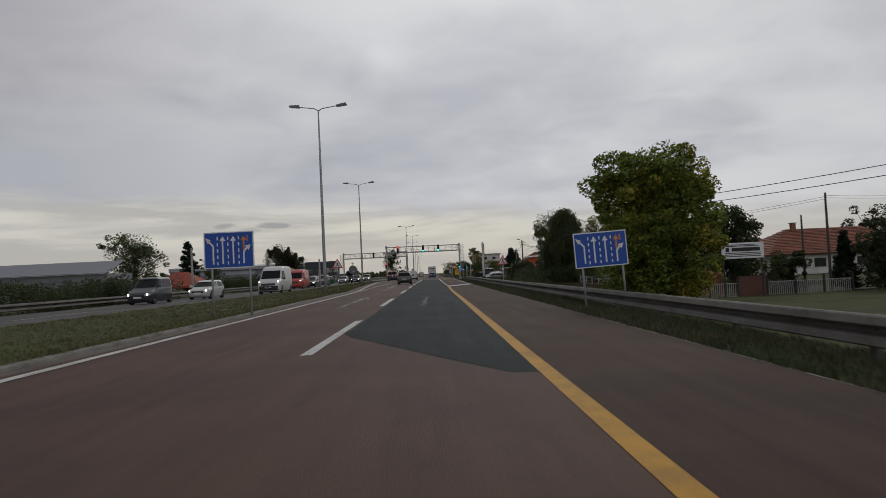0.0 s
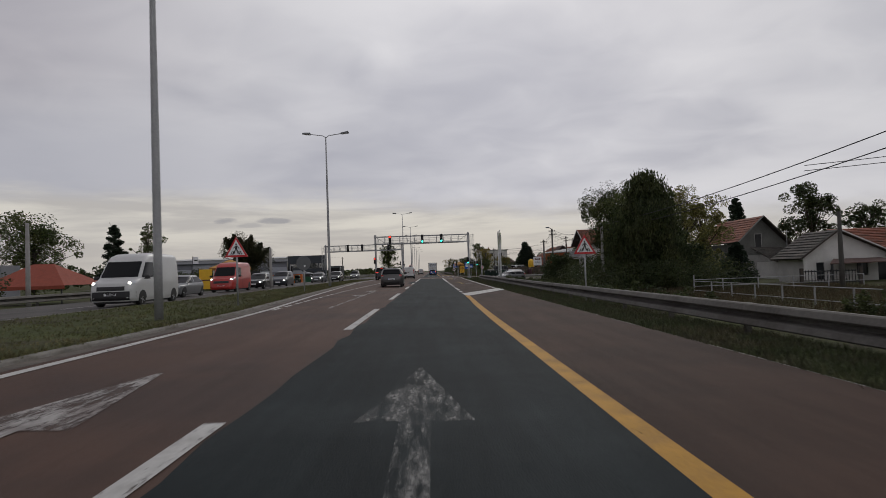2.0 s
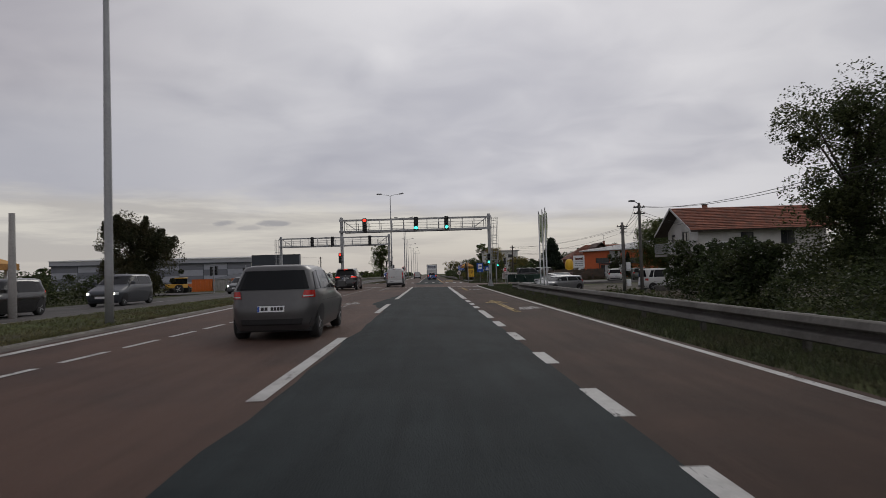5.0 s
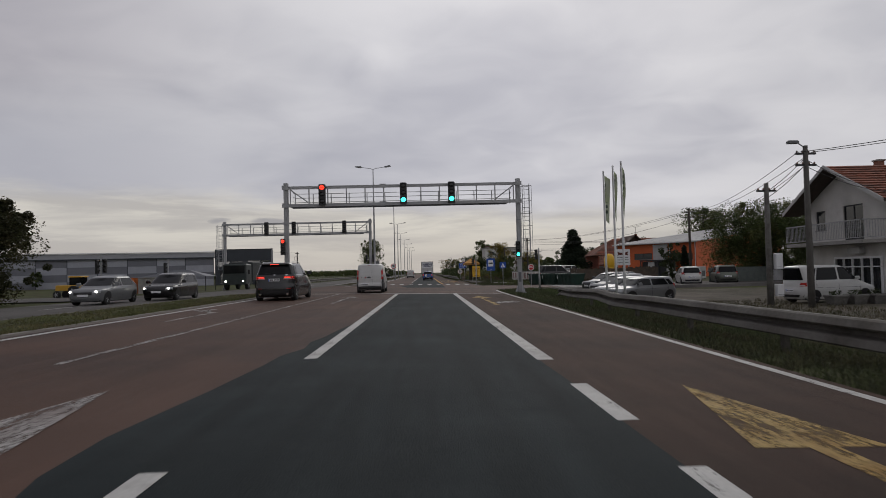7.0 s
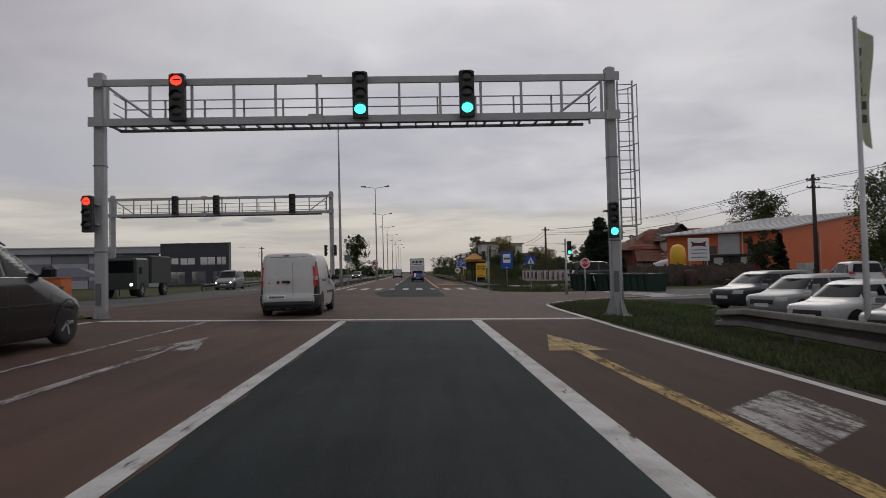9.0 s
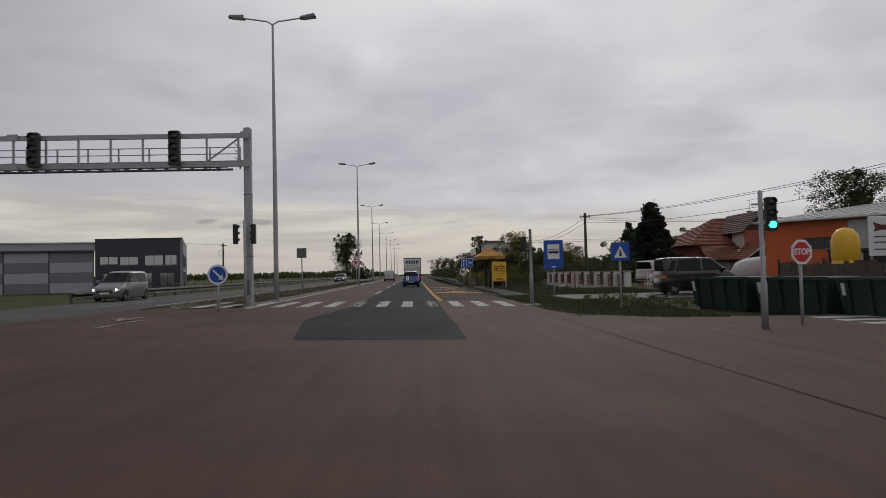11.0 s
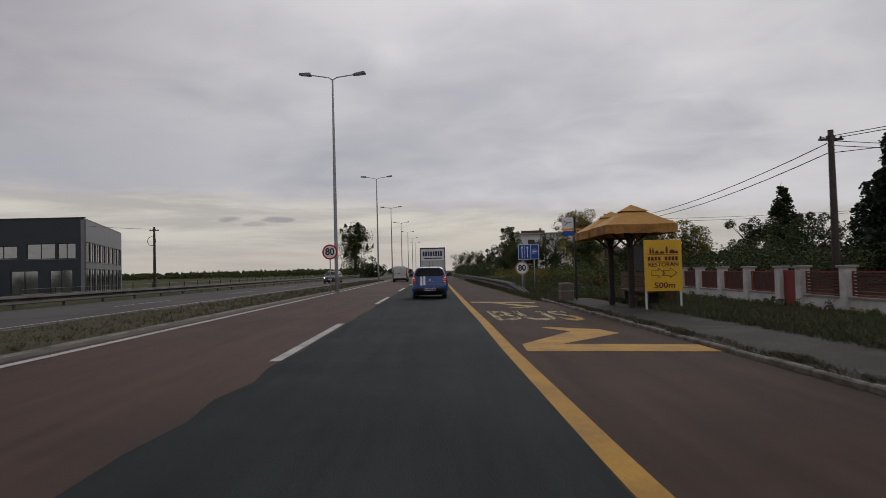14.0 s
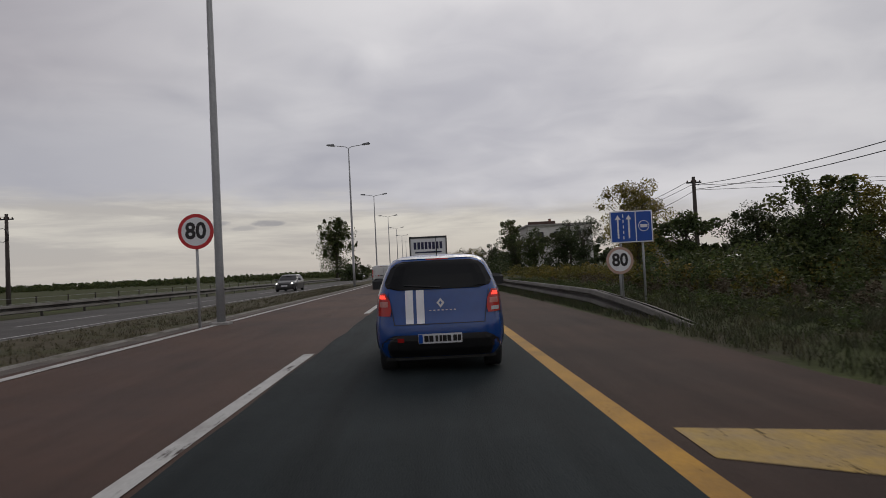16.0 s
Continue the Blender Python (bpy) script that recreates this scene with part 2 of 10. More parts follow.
MEDIAN_BLADE = island_tint(mat("median_grass_blades", (0.088, 0.095, 0.030), 0.85, vary=0.35, scale=0.9, fine=8, space="World", alt=(0.125, 0.105, 0.045)), 0.45, 1.5)
ISLAND_BLADE = island_tint(mat("lush_grass_blades", (0.066, 0.105, 0.028), 0.8, vary=0.35, scale=0.9, fine=8, space="World", alt=(0.085, 0.085, 0.035)), 0.5, 1.5)
DRY_BLADE = island_tint(mat("dry_grass_blades", (0.085, 0.072, 0.038), 0.85, vary=0.35, scale=0.9, fine=8, space="World", alt=(0.06, 0.062, 0.026)), 0.45, 1.5)
GALV = mat("galvanised_steel", (0.34, 0.345, 0.35), 0.55, 0.3, vary=0.12, scale=2, fine=18, bump=0.08)
RAIL = mat("weathered_rail_steel", (0.118, 0.111, 0.10), 0.7, 0.1, vary=0.32, scale=1.2, fine=15, bump=0.2, space="World", alt=(0.082, 0.074, 0.064), spec=0.25)
CONC = mat("aged_concrete", (0.27, 0.26, 0.245), 0.9, vary=0.25, scale=1.5, fine=22, bump=0.5)
DARKMETAL = mat("dark_painted_metal", (0.02, 0.021, 0.023), 0.5, 0.1, vary=0.2)
BLACK = mat("black_plastic", (0.012, 0.012, 0.013), 0.5, vary=0.2)
RUBBER = mat("tyre_rubber", (0.018, 0.018, 0.018), 0.85, vary=0.25, scale=8, fine=60, bump=0.3)
SIGN_BLUE = mat("sign_blue", (0.006, 0.068, 0.36), 0.4, vary=0.06)
SIGN_WHITE = mat("sign_white", (0.72, 0.73, 0.74), 0.35, vary=0.05)
SIGN_RED = mat("sign_red", (0.52, 0.02, 0.025), 0.35, vary=0.08)
SIGN_ORANGE = mat("sign_orange", (0.62, 0.23, 0.02), 0.35, vary=0.08)
SIGN_YELLOW = mat("sign_yellow", (0.72, 0.42, 0.02), 0.4, vary=0.1)
SIGN_BLACK = mat("sign_black", (0.015, 0.013, 0.013), 0.45, vary=0.1)
SIGN_BACK = mat("sign_back_grey", (0.13, 0.135, 0.14), 0.55, 0.2, vary=0.15)
GLASS = mat("dark_car_glass", (0.007, 0.008, 0.009), 0.09, vary=0.1, spec=0.16)
MIRROR_PANE = mat("reflecting_pane", (0.32, 0.33, 0.35), 0.06, 0.9, vary=0.15)
PANE = mat("window_pane", (0.02, 0.023, 0.026), 0.08, vary=0.2, spec=0.5)
CHROME = mat("chrome", (0.62, 0.62, 0.63), 0.15, 1.0, vary=0.05)
ALLOY = mat("alloy_rim", (0.38, 0.39, 0.40), 0.35, 0.7, vary=0.1)
PLASTER = mat("white_plaster", (0.58, 0.57, 0.545), 0.9, vary=0.12, scale=1.2, fine=20, bump=0.2, alt=(0.45, 0.44, 0.415), altpos=(0.45, 0.75))
GREY_PLASTER = mat("grey_render", (0.27, 0.265, 0.25), 0.9, vary=0.2, scale=1.2, fine=18, bump=0.4, alt=(0.20, 0.19, 0.18))
PINK_PLASTER = mat("red_render", (0.36, 0.11, 0.075), 0.9, vary=0.15, scale=1.5, fine=18, bump=0.3)
TILES = island_tint(mat("red_roof_tiles", (0.235, 0.078, 0.044), 0.85, vary=0.3, scale=2.2, fine=14, bump=0.5, alt=(0.15, 0.062, 0.04)), 0.8, 1.2)
DARK_TILES = mat("dark_roof_tiles", (0.10, 0.06, 0.05), 0.85, vary=0.3, scale=2, fine=12, bump=0.5)
ORANGE_WALL = mat("orange_cladding", (0.56, 0.115, 0.03), 0.6, vary=0.1, scale=1, fine=12)
WHITE_METAL = mat("white_sheet_metal", (0.46, 0.46, 0.455), 0.6, vary=0.12, scale=1.5, fine=10)
GREY_CLAD = mat("grey_cladding", (0.21, 0.215, 0.235), 0.5, 0.2, vary=0.1, scale=1, fine=10)
DARK_CLAD = mat("anthracite_cladding", (0.028, 0.034, 0.044), 0.4, 0.1, vary=0.12, scale=1, fine=10)
WOOD_POLE = mat("tarred_wood", (0.055, 0.045, 0.038), 0.9, vary=0.3, scale=4, fine=30, bump=0.6)
BARK = mat("bark", (0.06, 0.05, 0.038), 0.95, vary=0.35, scale=4, fine=22, bump=0.9)
CANVAS = mat("ochre_canvas", (0.50, 0.27, 0.075), 0.85, vary=0.18, scale=1.6, fine=20, bump=0.3, alt=(0.40, 0.20, 0.06))
CANVAS_SHADE = mat("canvas_gap_shade", (0.20, 0.095, 0.03), 0.85, vary=0.25, scale=2, fine=20, bump=0.3)
RUST_RED = mat("rust_red_metal", (0.24, 0.035, 0.03), 0.6, 0.1, vary=0.2)
CABLE = mat("black_cable", (0.015, 0.015, 0.015), 0.6, vary=0.1)
LAMP_RED = mat("red_lamp_lit", (1.0, 0.03, 0.015), emit=3.0)
LAMP_GREEN = mat("green_lamp_lit", (0.05, 1.0, 0.72), emit=3.0)
TAIL_RED = mat("tail_lamp_lit", (1.0, 0.05, 0.03), emit=1.6)
TAIL_DARK = mat("tail_lamp_glass", (0.32, 0.015, 0.015), 0.15, vary=0.1)
HEAD_LIT = mat("headlamp_lit", (1.0, 0.95, 0.85), emit=4.0)
HEAD_OFF = mat("headlamp_glass", (0.45, 0.47, 0.48), 0.1, vary=0.15)


def leaf_mat(name, col, alt, lo=0.45, hi=1.5):
    """Leaves: each with its own tint, and light shining through."""
    m = island_tint(mat(name, col, 0.6, vary=0.25, scale=0.8, fine=5, alt=alt, spec=0.3), lo, hi)
    n, l = m.node_tree.nodes, m.node_tree.links
    b = n["Principled BSDF"]
    t = n.new("ShaderNodeBsdfTranslucent")
    l.new(b.inputs["Base Color"].links[0].from_socket, t.inputs["Color"])
    mix = n.new("ShaderNodeMixShader"); mix.inputs[0].default_value = 0.4
    l.new(b.outputs[0], mix.inputs[1]); l.new(t.outputs[0], mix.inputs[2])
    l.new(mix.outputs[0], n["Material Output"].inputs["Surface"])
    return m


LEAF_OAK = leaf_mat("broad_green_leaves", (0.135, 0.185, 0.034), (0.27, 0.235, 0.036), 0.35, 1.6)
LEAF_DARK = leaf_mat("dark_green_leaves", (0.040, 0.057, 0.022), (0.070, 0.078, 0.030))
LEAF_WILLOW = leaf_mat("willow_leaves", (0.048, 0.064, 0.024), (0.078, 0.085, 0.032))
LEAF_AUTUMN = leaf_mat("yellowing_leaves", (0.12, 0.115, 0.028), (0.20, 0.145, 0.03))
LEAF_YELLOW = leaf_mat("airy_yellow_leaves", (0.19, 0.165, 0.038), (0.25, 0.185, 0.04))
LEAF_CONIFER = leaf_mat("conifer_needles", (0.020, 0.033, 0.020), (0.030, 0.044, 0.024))
LEAF_PALE = leaf_mat("pale_green_leaves", (0.15, 0.155, 0.05), (0.21, 0.185, 0.058))
LEAF_WEED = leaf_mat("brown_weed_leaves", (0.058, 0.05, 0.026), (0.085, 0.06, 0.035))
LEAF_BROWN = leaf_mat("brownish_green_leaves", (0.042, 0.046, 0.020), (0.075, 0.064, 0.030))
LEAF_BUSH = leaf_mat("bush_leaves", (0.058, 0.082, 0.026), (0.10, 0.105, 0.034))


# ---- mesh helpers ----
class Mesh:
    """Gathers vertices and faces of one part."""

    def __init__(self):
        self.v, self.f = [], []

    def add(self, verts, faces):
        k = len(self.v)
        self.v.extend(tuple(p) for p in verts)
        self.f.extend(tuple(i + k for i in q) for q in faces)
        return self

    def box(self, x0, x1, y0, y1, z0, z1, m=None):
        p = [Vector(q) for q in ((x0, y0, z0), (x1, y0, z0), (x1, y1, z0), (x0, y1, z0), (x0, y0, z1), (x1, y0, z1), (x1, y1, z1), (x0, y1, z1))]
        if m:
            p = [m @ q for q in p]
        return self.add(p, [(0, 3, 2, 1), (4, 5, 6, 7), (0, 1, 5, 4), (1, 2, 6, 5), (2, 3, 7, 6), (3, 0, 4, 7)])

    def soft(self, x0, x1, y0, y1, z0, z1, c=0.02, m=None):
        """A box with chamfered upright and top edges."""
        def ring(x0, x1, y0, y1, z, c):
            return [(x0 + c, y0, z), (x1 - c, y0, z), (x1, y0 + c, z), (x1, y1 - c, z), (x1 - c, y1, z), (x0 + c, y1, z), (x0, y1 - c, z), (x0, y0 + c, z)]
        p = ring(x0, x1, y0, y1, z0, c) + ring(x0, x1, y0, y1, z1 - c, c) + ring(x0 + c, x1 - c, y0 + c, y1 - c, z1, c)
        if m:
            p = [m @ Vector(q) for q in p]
        f = [tuple(range(7, -1, -1)), tuple(range(16, 24))]
        for k in (0, 8):
            f += [(k + i, k + (i + 1) % 8, k + 8 + (i + 1) % 8, k + 8 + i) for i in range(8)]
        return self.add(p, f)

    def tube(self, a, b, r0, r1=None, n=8, caps=True):
        a, b = Vector(a), Vector(b)
        r1 = r0 if r1 is None else r1
        d = (b - a).normalized()
        u = d.orthogonal().normalized()
        w = d.cross(u)
        p = [a + (u * math.cos(t) + w * math.sin(t)) * r0 for t in (2 * math.pi * i / n for i in range(n))]
        p += [b + (u * math.cos(t) + w * math.sin(t)) * r1 for t in (2 * math.pi * i / n for i in range(n))]
        f = [(i, (i + 1) % n, n + (i + 1) % n, n + i) for i in range(n)]
        if caps:
            f += [tuple(range(n - 1, -1, -1)), tuple(range(n, 2 * n))]
        return self.add(p, f)

    def pipe(self, pts, r, n=6):
        """A tube bent along points, in one piece."""
        pts = [Vector(p) for p in pts]
        rows = []
        for i, p in enumerate(pts):
            d = (pts[min(i + 1, len(pts) - 1)] - pts[max(i - 1, 0)]).normalized()
            u = d.cross(Vector((0.137, 0.211, 0.968))).normalized()
            w = d.cross(u)
            rows.append([p + (u * math.cos(2 * math.pi * k / n) + w * math.sin(2 * math.pi * k / n)) * r for k in range(n)])
        k = len(self.v)
        self.v.extend(tuple(q) for row in rows for q in row)
        for i in range(len(pts) - 1):
            for j in range(n):
                self.f.append((k + i * n + j, k + i * n + (j + 1) % n, k + (i + 1) * n + (j + 1) % n, k + (i + 1) * n + j))
        return self

    def poly(self, pts, thick=None):
        """A flat polygon, or a slab when thick is a vector."""
        p = [Vector(q) for q in pts]
        n = len(p)
        if thick is None:
            return self.add(p, [tuple(range(n))])
        t = Vector(thick)
        return self.add(p + [q + t for q in p], [tuple(range(n - 1, -1, -1)), tuple(range(n, 2 * n))] + [(i, (i + 1) % n, n + (i + 1) % n, n + i) for i in range(n)])

    def lathe(self, prof, n=24, m=None):
        """Turned about z: prof is rows of (radius, z)."""
        p = [Vector((r * math.cos(2 * math.pi * i / n), r * math.sin(2 * math.pi * i / n), z)) for r, z in prof for i in range(n)]
        if m:
            p = [m @ q for q in p]
        f = [(k * n + i, k * n + (i + 1) % n, (k + 1) * n + (i + 1) % n, (k + 1) * n + i) for k in range(len(prof) - 1) for i in range(n)]
        f += [tuple(range(n - 1, -1, -1)), tuple(range((len(prof) - 1) * n, len(prof) * n))]
        return self.add(p, f)

    def grid(self, rows):
        """Rows of points, joined into quads."""
        w = len(rows[0])
        p = [q for r in rows for q in r]
        return self.add(p, [(i * w + j, i * w + j + 1, (i + 1) * w + j + 1, (i + 1) * w + j) for i in range(len(rows) - 1) for j in range(w - 1)])


def thing(name, m, label, category, group="", kind=""):
    """An empty at the base of a thing, under which its parts hang."""
    ob = new(name)
    ob.empty_display_size = 0.2
    ob.matrix_basis = m
    return tagged(ob, label, category, group, kind)


def part(name, mesh, material, parent=None, label="", smooth=False):
    data = bpy.data.meshes.new(name)
    data.from_pydata([tuple(p) for p in mesh.v], [], mesh.f)
    data.materials.append(material)
    if smooth:
        data.shade_smooth()
    ob = new(name, data)
    ob.parent = parent
    if label:
        ob["label"] = label
    return ob


def lettering(name, text, size, material, parent, m, stretch=(1, 1), label="", depth=0.0015, bold=0.018):
    """Letters of the built-in font as a mesh, centred, in the local x-y plane of m."""
    curve = bpy.data.curves.new(name, "FONT")
    curve.body, curve.size, curve.align_x, curve.align_y, curve.extrude = text, size, "CENTER", "CENTER", depth
    curve.resolution_u, curve.offset = 3, size * bold
    tmp = bpy.data.objects.new(name, curve)
    data = bpy.data.meshes.new_from_object(tmp)
    bpy.data.objects.remove(tmp)
    bpy.data.curves.remove(curve)
    data.transform(m @ Matrix.Diagonal((stretch[0], stretch[1], 1, 1)))
    data.materials.clear()
    data.materials.append(material)
    ob = new(name, data)
    ob.parent = parent
    if label:
        ob["label"] = label
    return ob


def lerp(t, rows):
    """Piecewise linear through rows of (t, value)."""
    if t <= rows[0][0]:
        return rows[0][1]
    for (a, u), (b, w) in zip(rows, rows[1:]):
        if t <= b:
            return u + (w - u) * (t - a) / (b - a)
    return rows[-1][1]


# ---- plan: the carriageways run along y ----
def near_kerb(y):      # median side of our carriageway
    return lerp(y, [(46, -5.85), (60, -6.75), (98, -8.75), (130, -8.75), (148, -5.9), (240, -5.9), (300, -6.6)])


def far_kerb(y):       # median side of the opposite carriageway
    return lerp(y, [(30, -13.4), (60, -12.6), (118, -12.4), (130, -12.2), (152, -9.6), (190, -9.4), (320, -9.4)])


def far_edge(y):       # outer edge of the opposite carriageway
    return lerp(y, [(45, -22.4), (100, -20.9), (130, -20.3), (160, -17.6), (400, -17.4)])


def right_edge(y):
    return lerp(y, [(60, 4.45), (90, 4.6), (134, 5.0), (150, 5.1), (187, 5.0), (190, 4.5), (205, 4.45), (220, 4.1), (400, 4.1)])


def road_z(x):
    return -0.02 * x


def ground_z(x, y):
    """Height of the open ground: verge falling off to the houses, fields level with the road."""
    if x > 4.0:
        low = lerp(y, [(96, -0.64), (106, -0.72), (127, -0.72), (138, -0.32), (160, -0.18), (190, -0.1), (260, 0.0)])
        edge = lerp(y, [(125, -0.30), (136, -0.16), (160, -0.14)])
        dip = 0.48 * lerp(x, [(8.5, 0), (13.5, 1), (16, 1), (18, 0)]) * lerp(y, [(173.5, 0), (178, 1), (200, 1), (206, 0)])
        return -dip + lerp(x, [(4.3, -0.13), (5.2, -0.14), (6.6, edge), (11, low), (60, low + 0.1), (400, low + 1.5)])
    if x > -9.5:
        return road_z(x) - 0.05
    return lerp(x, [(-600, 1.5), (-60, -0.25), (-26, -0.3), (-23.5, -0.12), (-22, -0.06), (-9.5, 0.10)])


def opp_z(x, y):
    return 0.13 - 0.012 * abs(x - far_kerb(y))


def sheet(name, ys, edges, zf, material, label, category, cols=1):
    """A surface between two borders given by y."""
    g = Mesh()
    rows = []
    for y in ys:
        a, b = edges(y)
        rows.append([(a + (b - a) * i / cols, y, zf(a + (b - a) * i / cols, y)) for i in range(cols + 1)])
    g.grid(rows)
    return tagged(part(name, g, material), label, category, kind="structure")


def steps(a, b, d):
    n = max(1, round((b - a) / d))
    return [a + (b - a) * i / n for i in range(n + 1)]


# ---- ground and roads ----
gx = [-1500, -700, -400, -220, -120, -80, -60, -45, -36, -30, -26, -24.5, -23.5, -22.5, -20, -16, -12, -9.5, -8.8, -6, -3, 0, 3, 4.2, 4.7, 5.2, 5.9, 6.6, 7.4, 8.6, 10, 12, 15, 19, 24, 30, 38, 48, 62, 80, 120, 220, 400, 700, 1500]
gy = [-300, -120, -50, -20] + steps(-8, 260, 4) + [280, 310, 350, 400, 470, 560, 700, 900, 1300, 2200]
land = Mesh()
land.grid([[(x, y, ground_z(x, y) + 0.03 * noise.noise((x * 0.3, y * 0.3, 0)) * (abs(x) < 100 and not -23 < x < 5)) for x in gx] for y in gy])
tagged(part("ground", land, SOIL, smooth=True), "grassy verge and open field beside the dual carriageway", "ground", kind="structure")

sheet("road_ours_south", steps(-30, 146, 4), lambda y: (near_kerb(y), right_edge(y)), lambda x, y: road_z(x), RED_ASPHALT,
      "reddish brown asphalt carriageway, damp and worn", "road", 6)
sheet("road_ours_north", steps(146, 300, 4) + [340, 400, 520, 700], lambda y: (near_kerb(y), right_edge(y)), lambda x, y: road_z(x), RED_ASPHALT,
      "reddish brown asphalt carriageway beyond the junction", "road", 6)
sheet("road_opposite", steps(-30, 300, 5) + [340, 400, 520, 700], lambda y: (far_edge(y), far_kerb(y)), lambda x, y: opp_z(x, y), GREY_ASPHALT,
      "grey asphalt carriageway for oncoming traffic", "road", 4)
# the junction: open asphalt through the median, and the side roads
mid = Mesh()
mid.grid([[(x0 + (x1 - x0) * i / 4, y, (road_z(x0) + 0.004) * (4 - i) / 4 + (opp_z(x1, y) + 0.004) * i / 4) for i in range(5)]
          for y in steps(129.2, 154.8, 2.3) for x0, x1 in [(near_kerb(y) + 0.4, far_kerb(y) - 0.4)]])
tagged(part("road_junction", mid, RED_ASPHALT), "asphalt opening in the median at the junction", "road", kind="structure")
side = Mesh()
side.grid([[(x, y, lerp(x, [(4.7, -0.088), (9, -0.13), (14, -0.15), (70, -0.05)])) for x in (4.7, 6, 7.5, 9, 11, 14, 20, 30, 45, 70)] for y in
           (136.6, 140, 144, 147.5)])
for y, w in ((136.6, -0.9), (147.5, 0.9)):
    side.grid([[(x, y + k * w, lerp(x, [(4.7, -0.088), (9, -0.13), (14, -0.15), (70, -0.05)]) - 0.75 * k) for k in (0, 1)] for x in (4.7, 6, 7.5, 9, 11, 14, 20, 30, 45, 70)][::1 if w < 0 else -1])
tagged(part("road_side", side, GREY_ASPHALT), "grey asphalt side road joining from the houses", "road", kind="structure")
mouth = Mesh()
front_edge = [(4.62, 131.0), (4.98, 131.6), (5.12, 133.3), (5.5, 134.7), (6.35, 135.9), (8.35, 137.65), (10.7, 138.7)]
mouth.poly([(x, y, -0.0855 - 0.004 * (x - 4.6)) for x, y in front_edge + [(10.7, 147.0), (7.6, 147.0), (5.6, 149.5), (4.62, 152.5)]])
mouth.grid([[(x, y, -0.0855 - 0.004 * (x - 4.6)), (x + 0.3, y - 0.35, -0.6)] for x, y in front_edge])
tagged(part("road_side_mouth", mouth, RED_ASPHALT), "asphalt mouth of the side road", "road", kind="structure")
yard = Mesh()
yard.grid([[(x, y, ground_z(x, y) + 0.05) for x in (lerp(y, [(110, 8.6), (120, 10.6), (134, 11.0)]), 12, 15, 19, 24, 30)] for y in steps(99, 134, 5)])
tagged(part("ground_yard", yard, GRAVEL), "gravel forecourt with parked cars", "yard", kind="structure")
drive = Mesh()
drive.grid([[(x, y, ground_z(x, y) + 0.05) for x in (7.6, 8, 10, 12, 15, 19, 24, 30)] for y in steps(159.2, 165.6, 1.6)])
tagged(part("ground_driveway", drive, mat("wet_driveway", (0.065, 0.055, 0.048), 0.7, vary=0.35, scale=0.7, fine=18, bump=0.5, space="World", alt=(0.035, 0.032, 0.03), spec=0.3)), "worn paved driveway in front of the gate", "driveway", kind="structure")

# dark resurfaced lane
for a, b in ((5.5, 126.2), (142.5, 340)):
    g = Mesh()
    g.grid([[(x0 + (x1 - x0) * i / 2, y, road_z(x0 + (x1 - x0) * i / 2) + 0.004) for i in range(3)] for y in steps(a, b, 1)
            for x0, x1 in [(lerp(y, [(5.5, 1.2), (11, -1.6)]) + 0.12 * noise.noise((y * 0.9, 0, 0)) + 0.05 * noise.noise((y * 0.4, 0, 0)) - lerp(y, [(86, 0), (92, 0.9), (99, 0.5), (108, 0)]) - lerp(y, [(142.5, 0), (148, 0.7), (152, 0.35), (158, 0)]), 1.66 + 0.05 * noise.noise((y * 0.4, 5, 0)))]])
    tagged(part("road_dark_lane", g, DARK_ASPHALT), "dark resurfaced asphalt lane", "road", kind="structure")

# bus lane: a darker, browner asphalt sheet beside the resurfaced lane
BROWN_ASPHALT = mat("brown_asphalt", (0.062, 0.0385, 0.029), 0.8, vary=0.24, scale=0.4, fine=70, bump=0.45, space="World", alt=(0.047, 0.0315, 0.025), spec=0.10, streak=0.2)
for a, b in ((-30, 126.2), (160.5, 340)):
    g = Mesh()
    g.grid([[(x, y, road_z(x) + 0.003) for x in (1.6, (1.6 + right_edge(y)) / 2, right_edge(y) - 0.01)] for y in steps(a, b, 3)])
    tagged(part("road_bus_lane", g, BROWN_ASPHALT), "darker brown asphalt of the bus lane", "road", kind="structure")

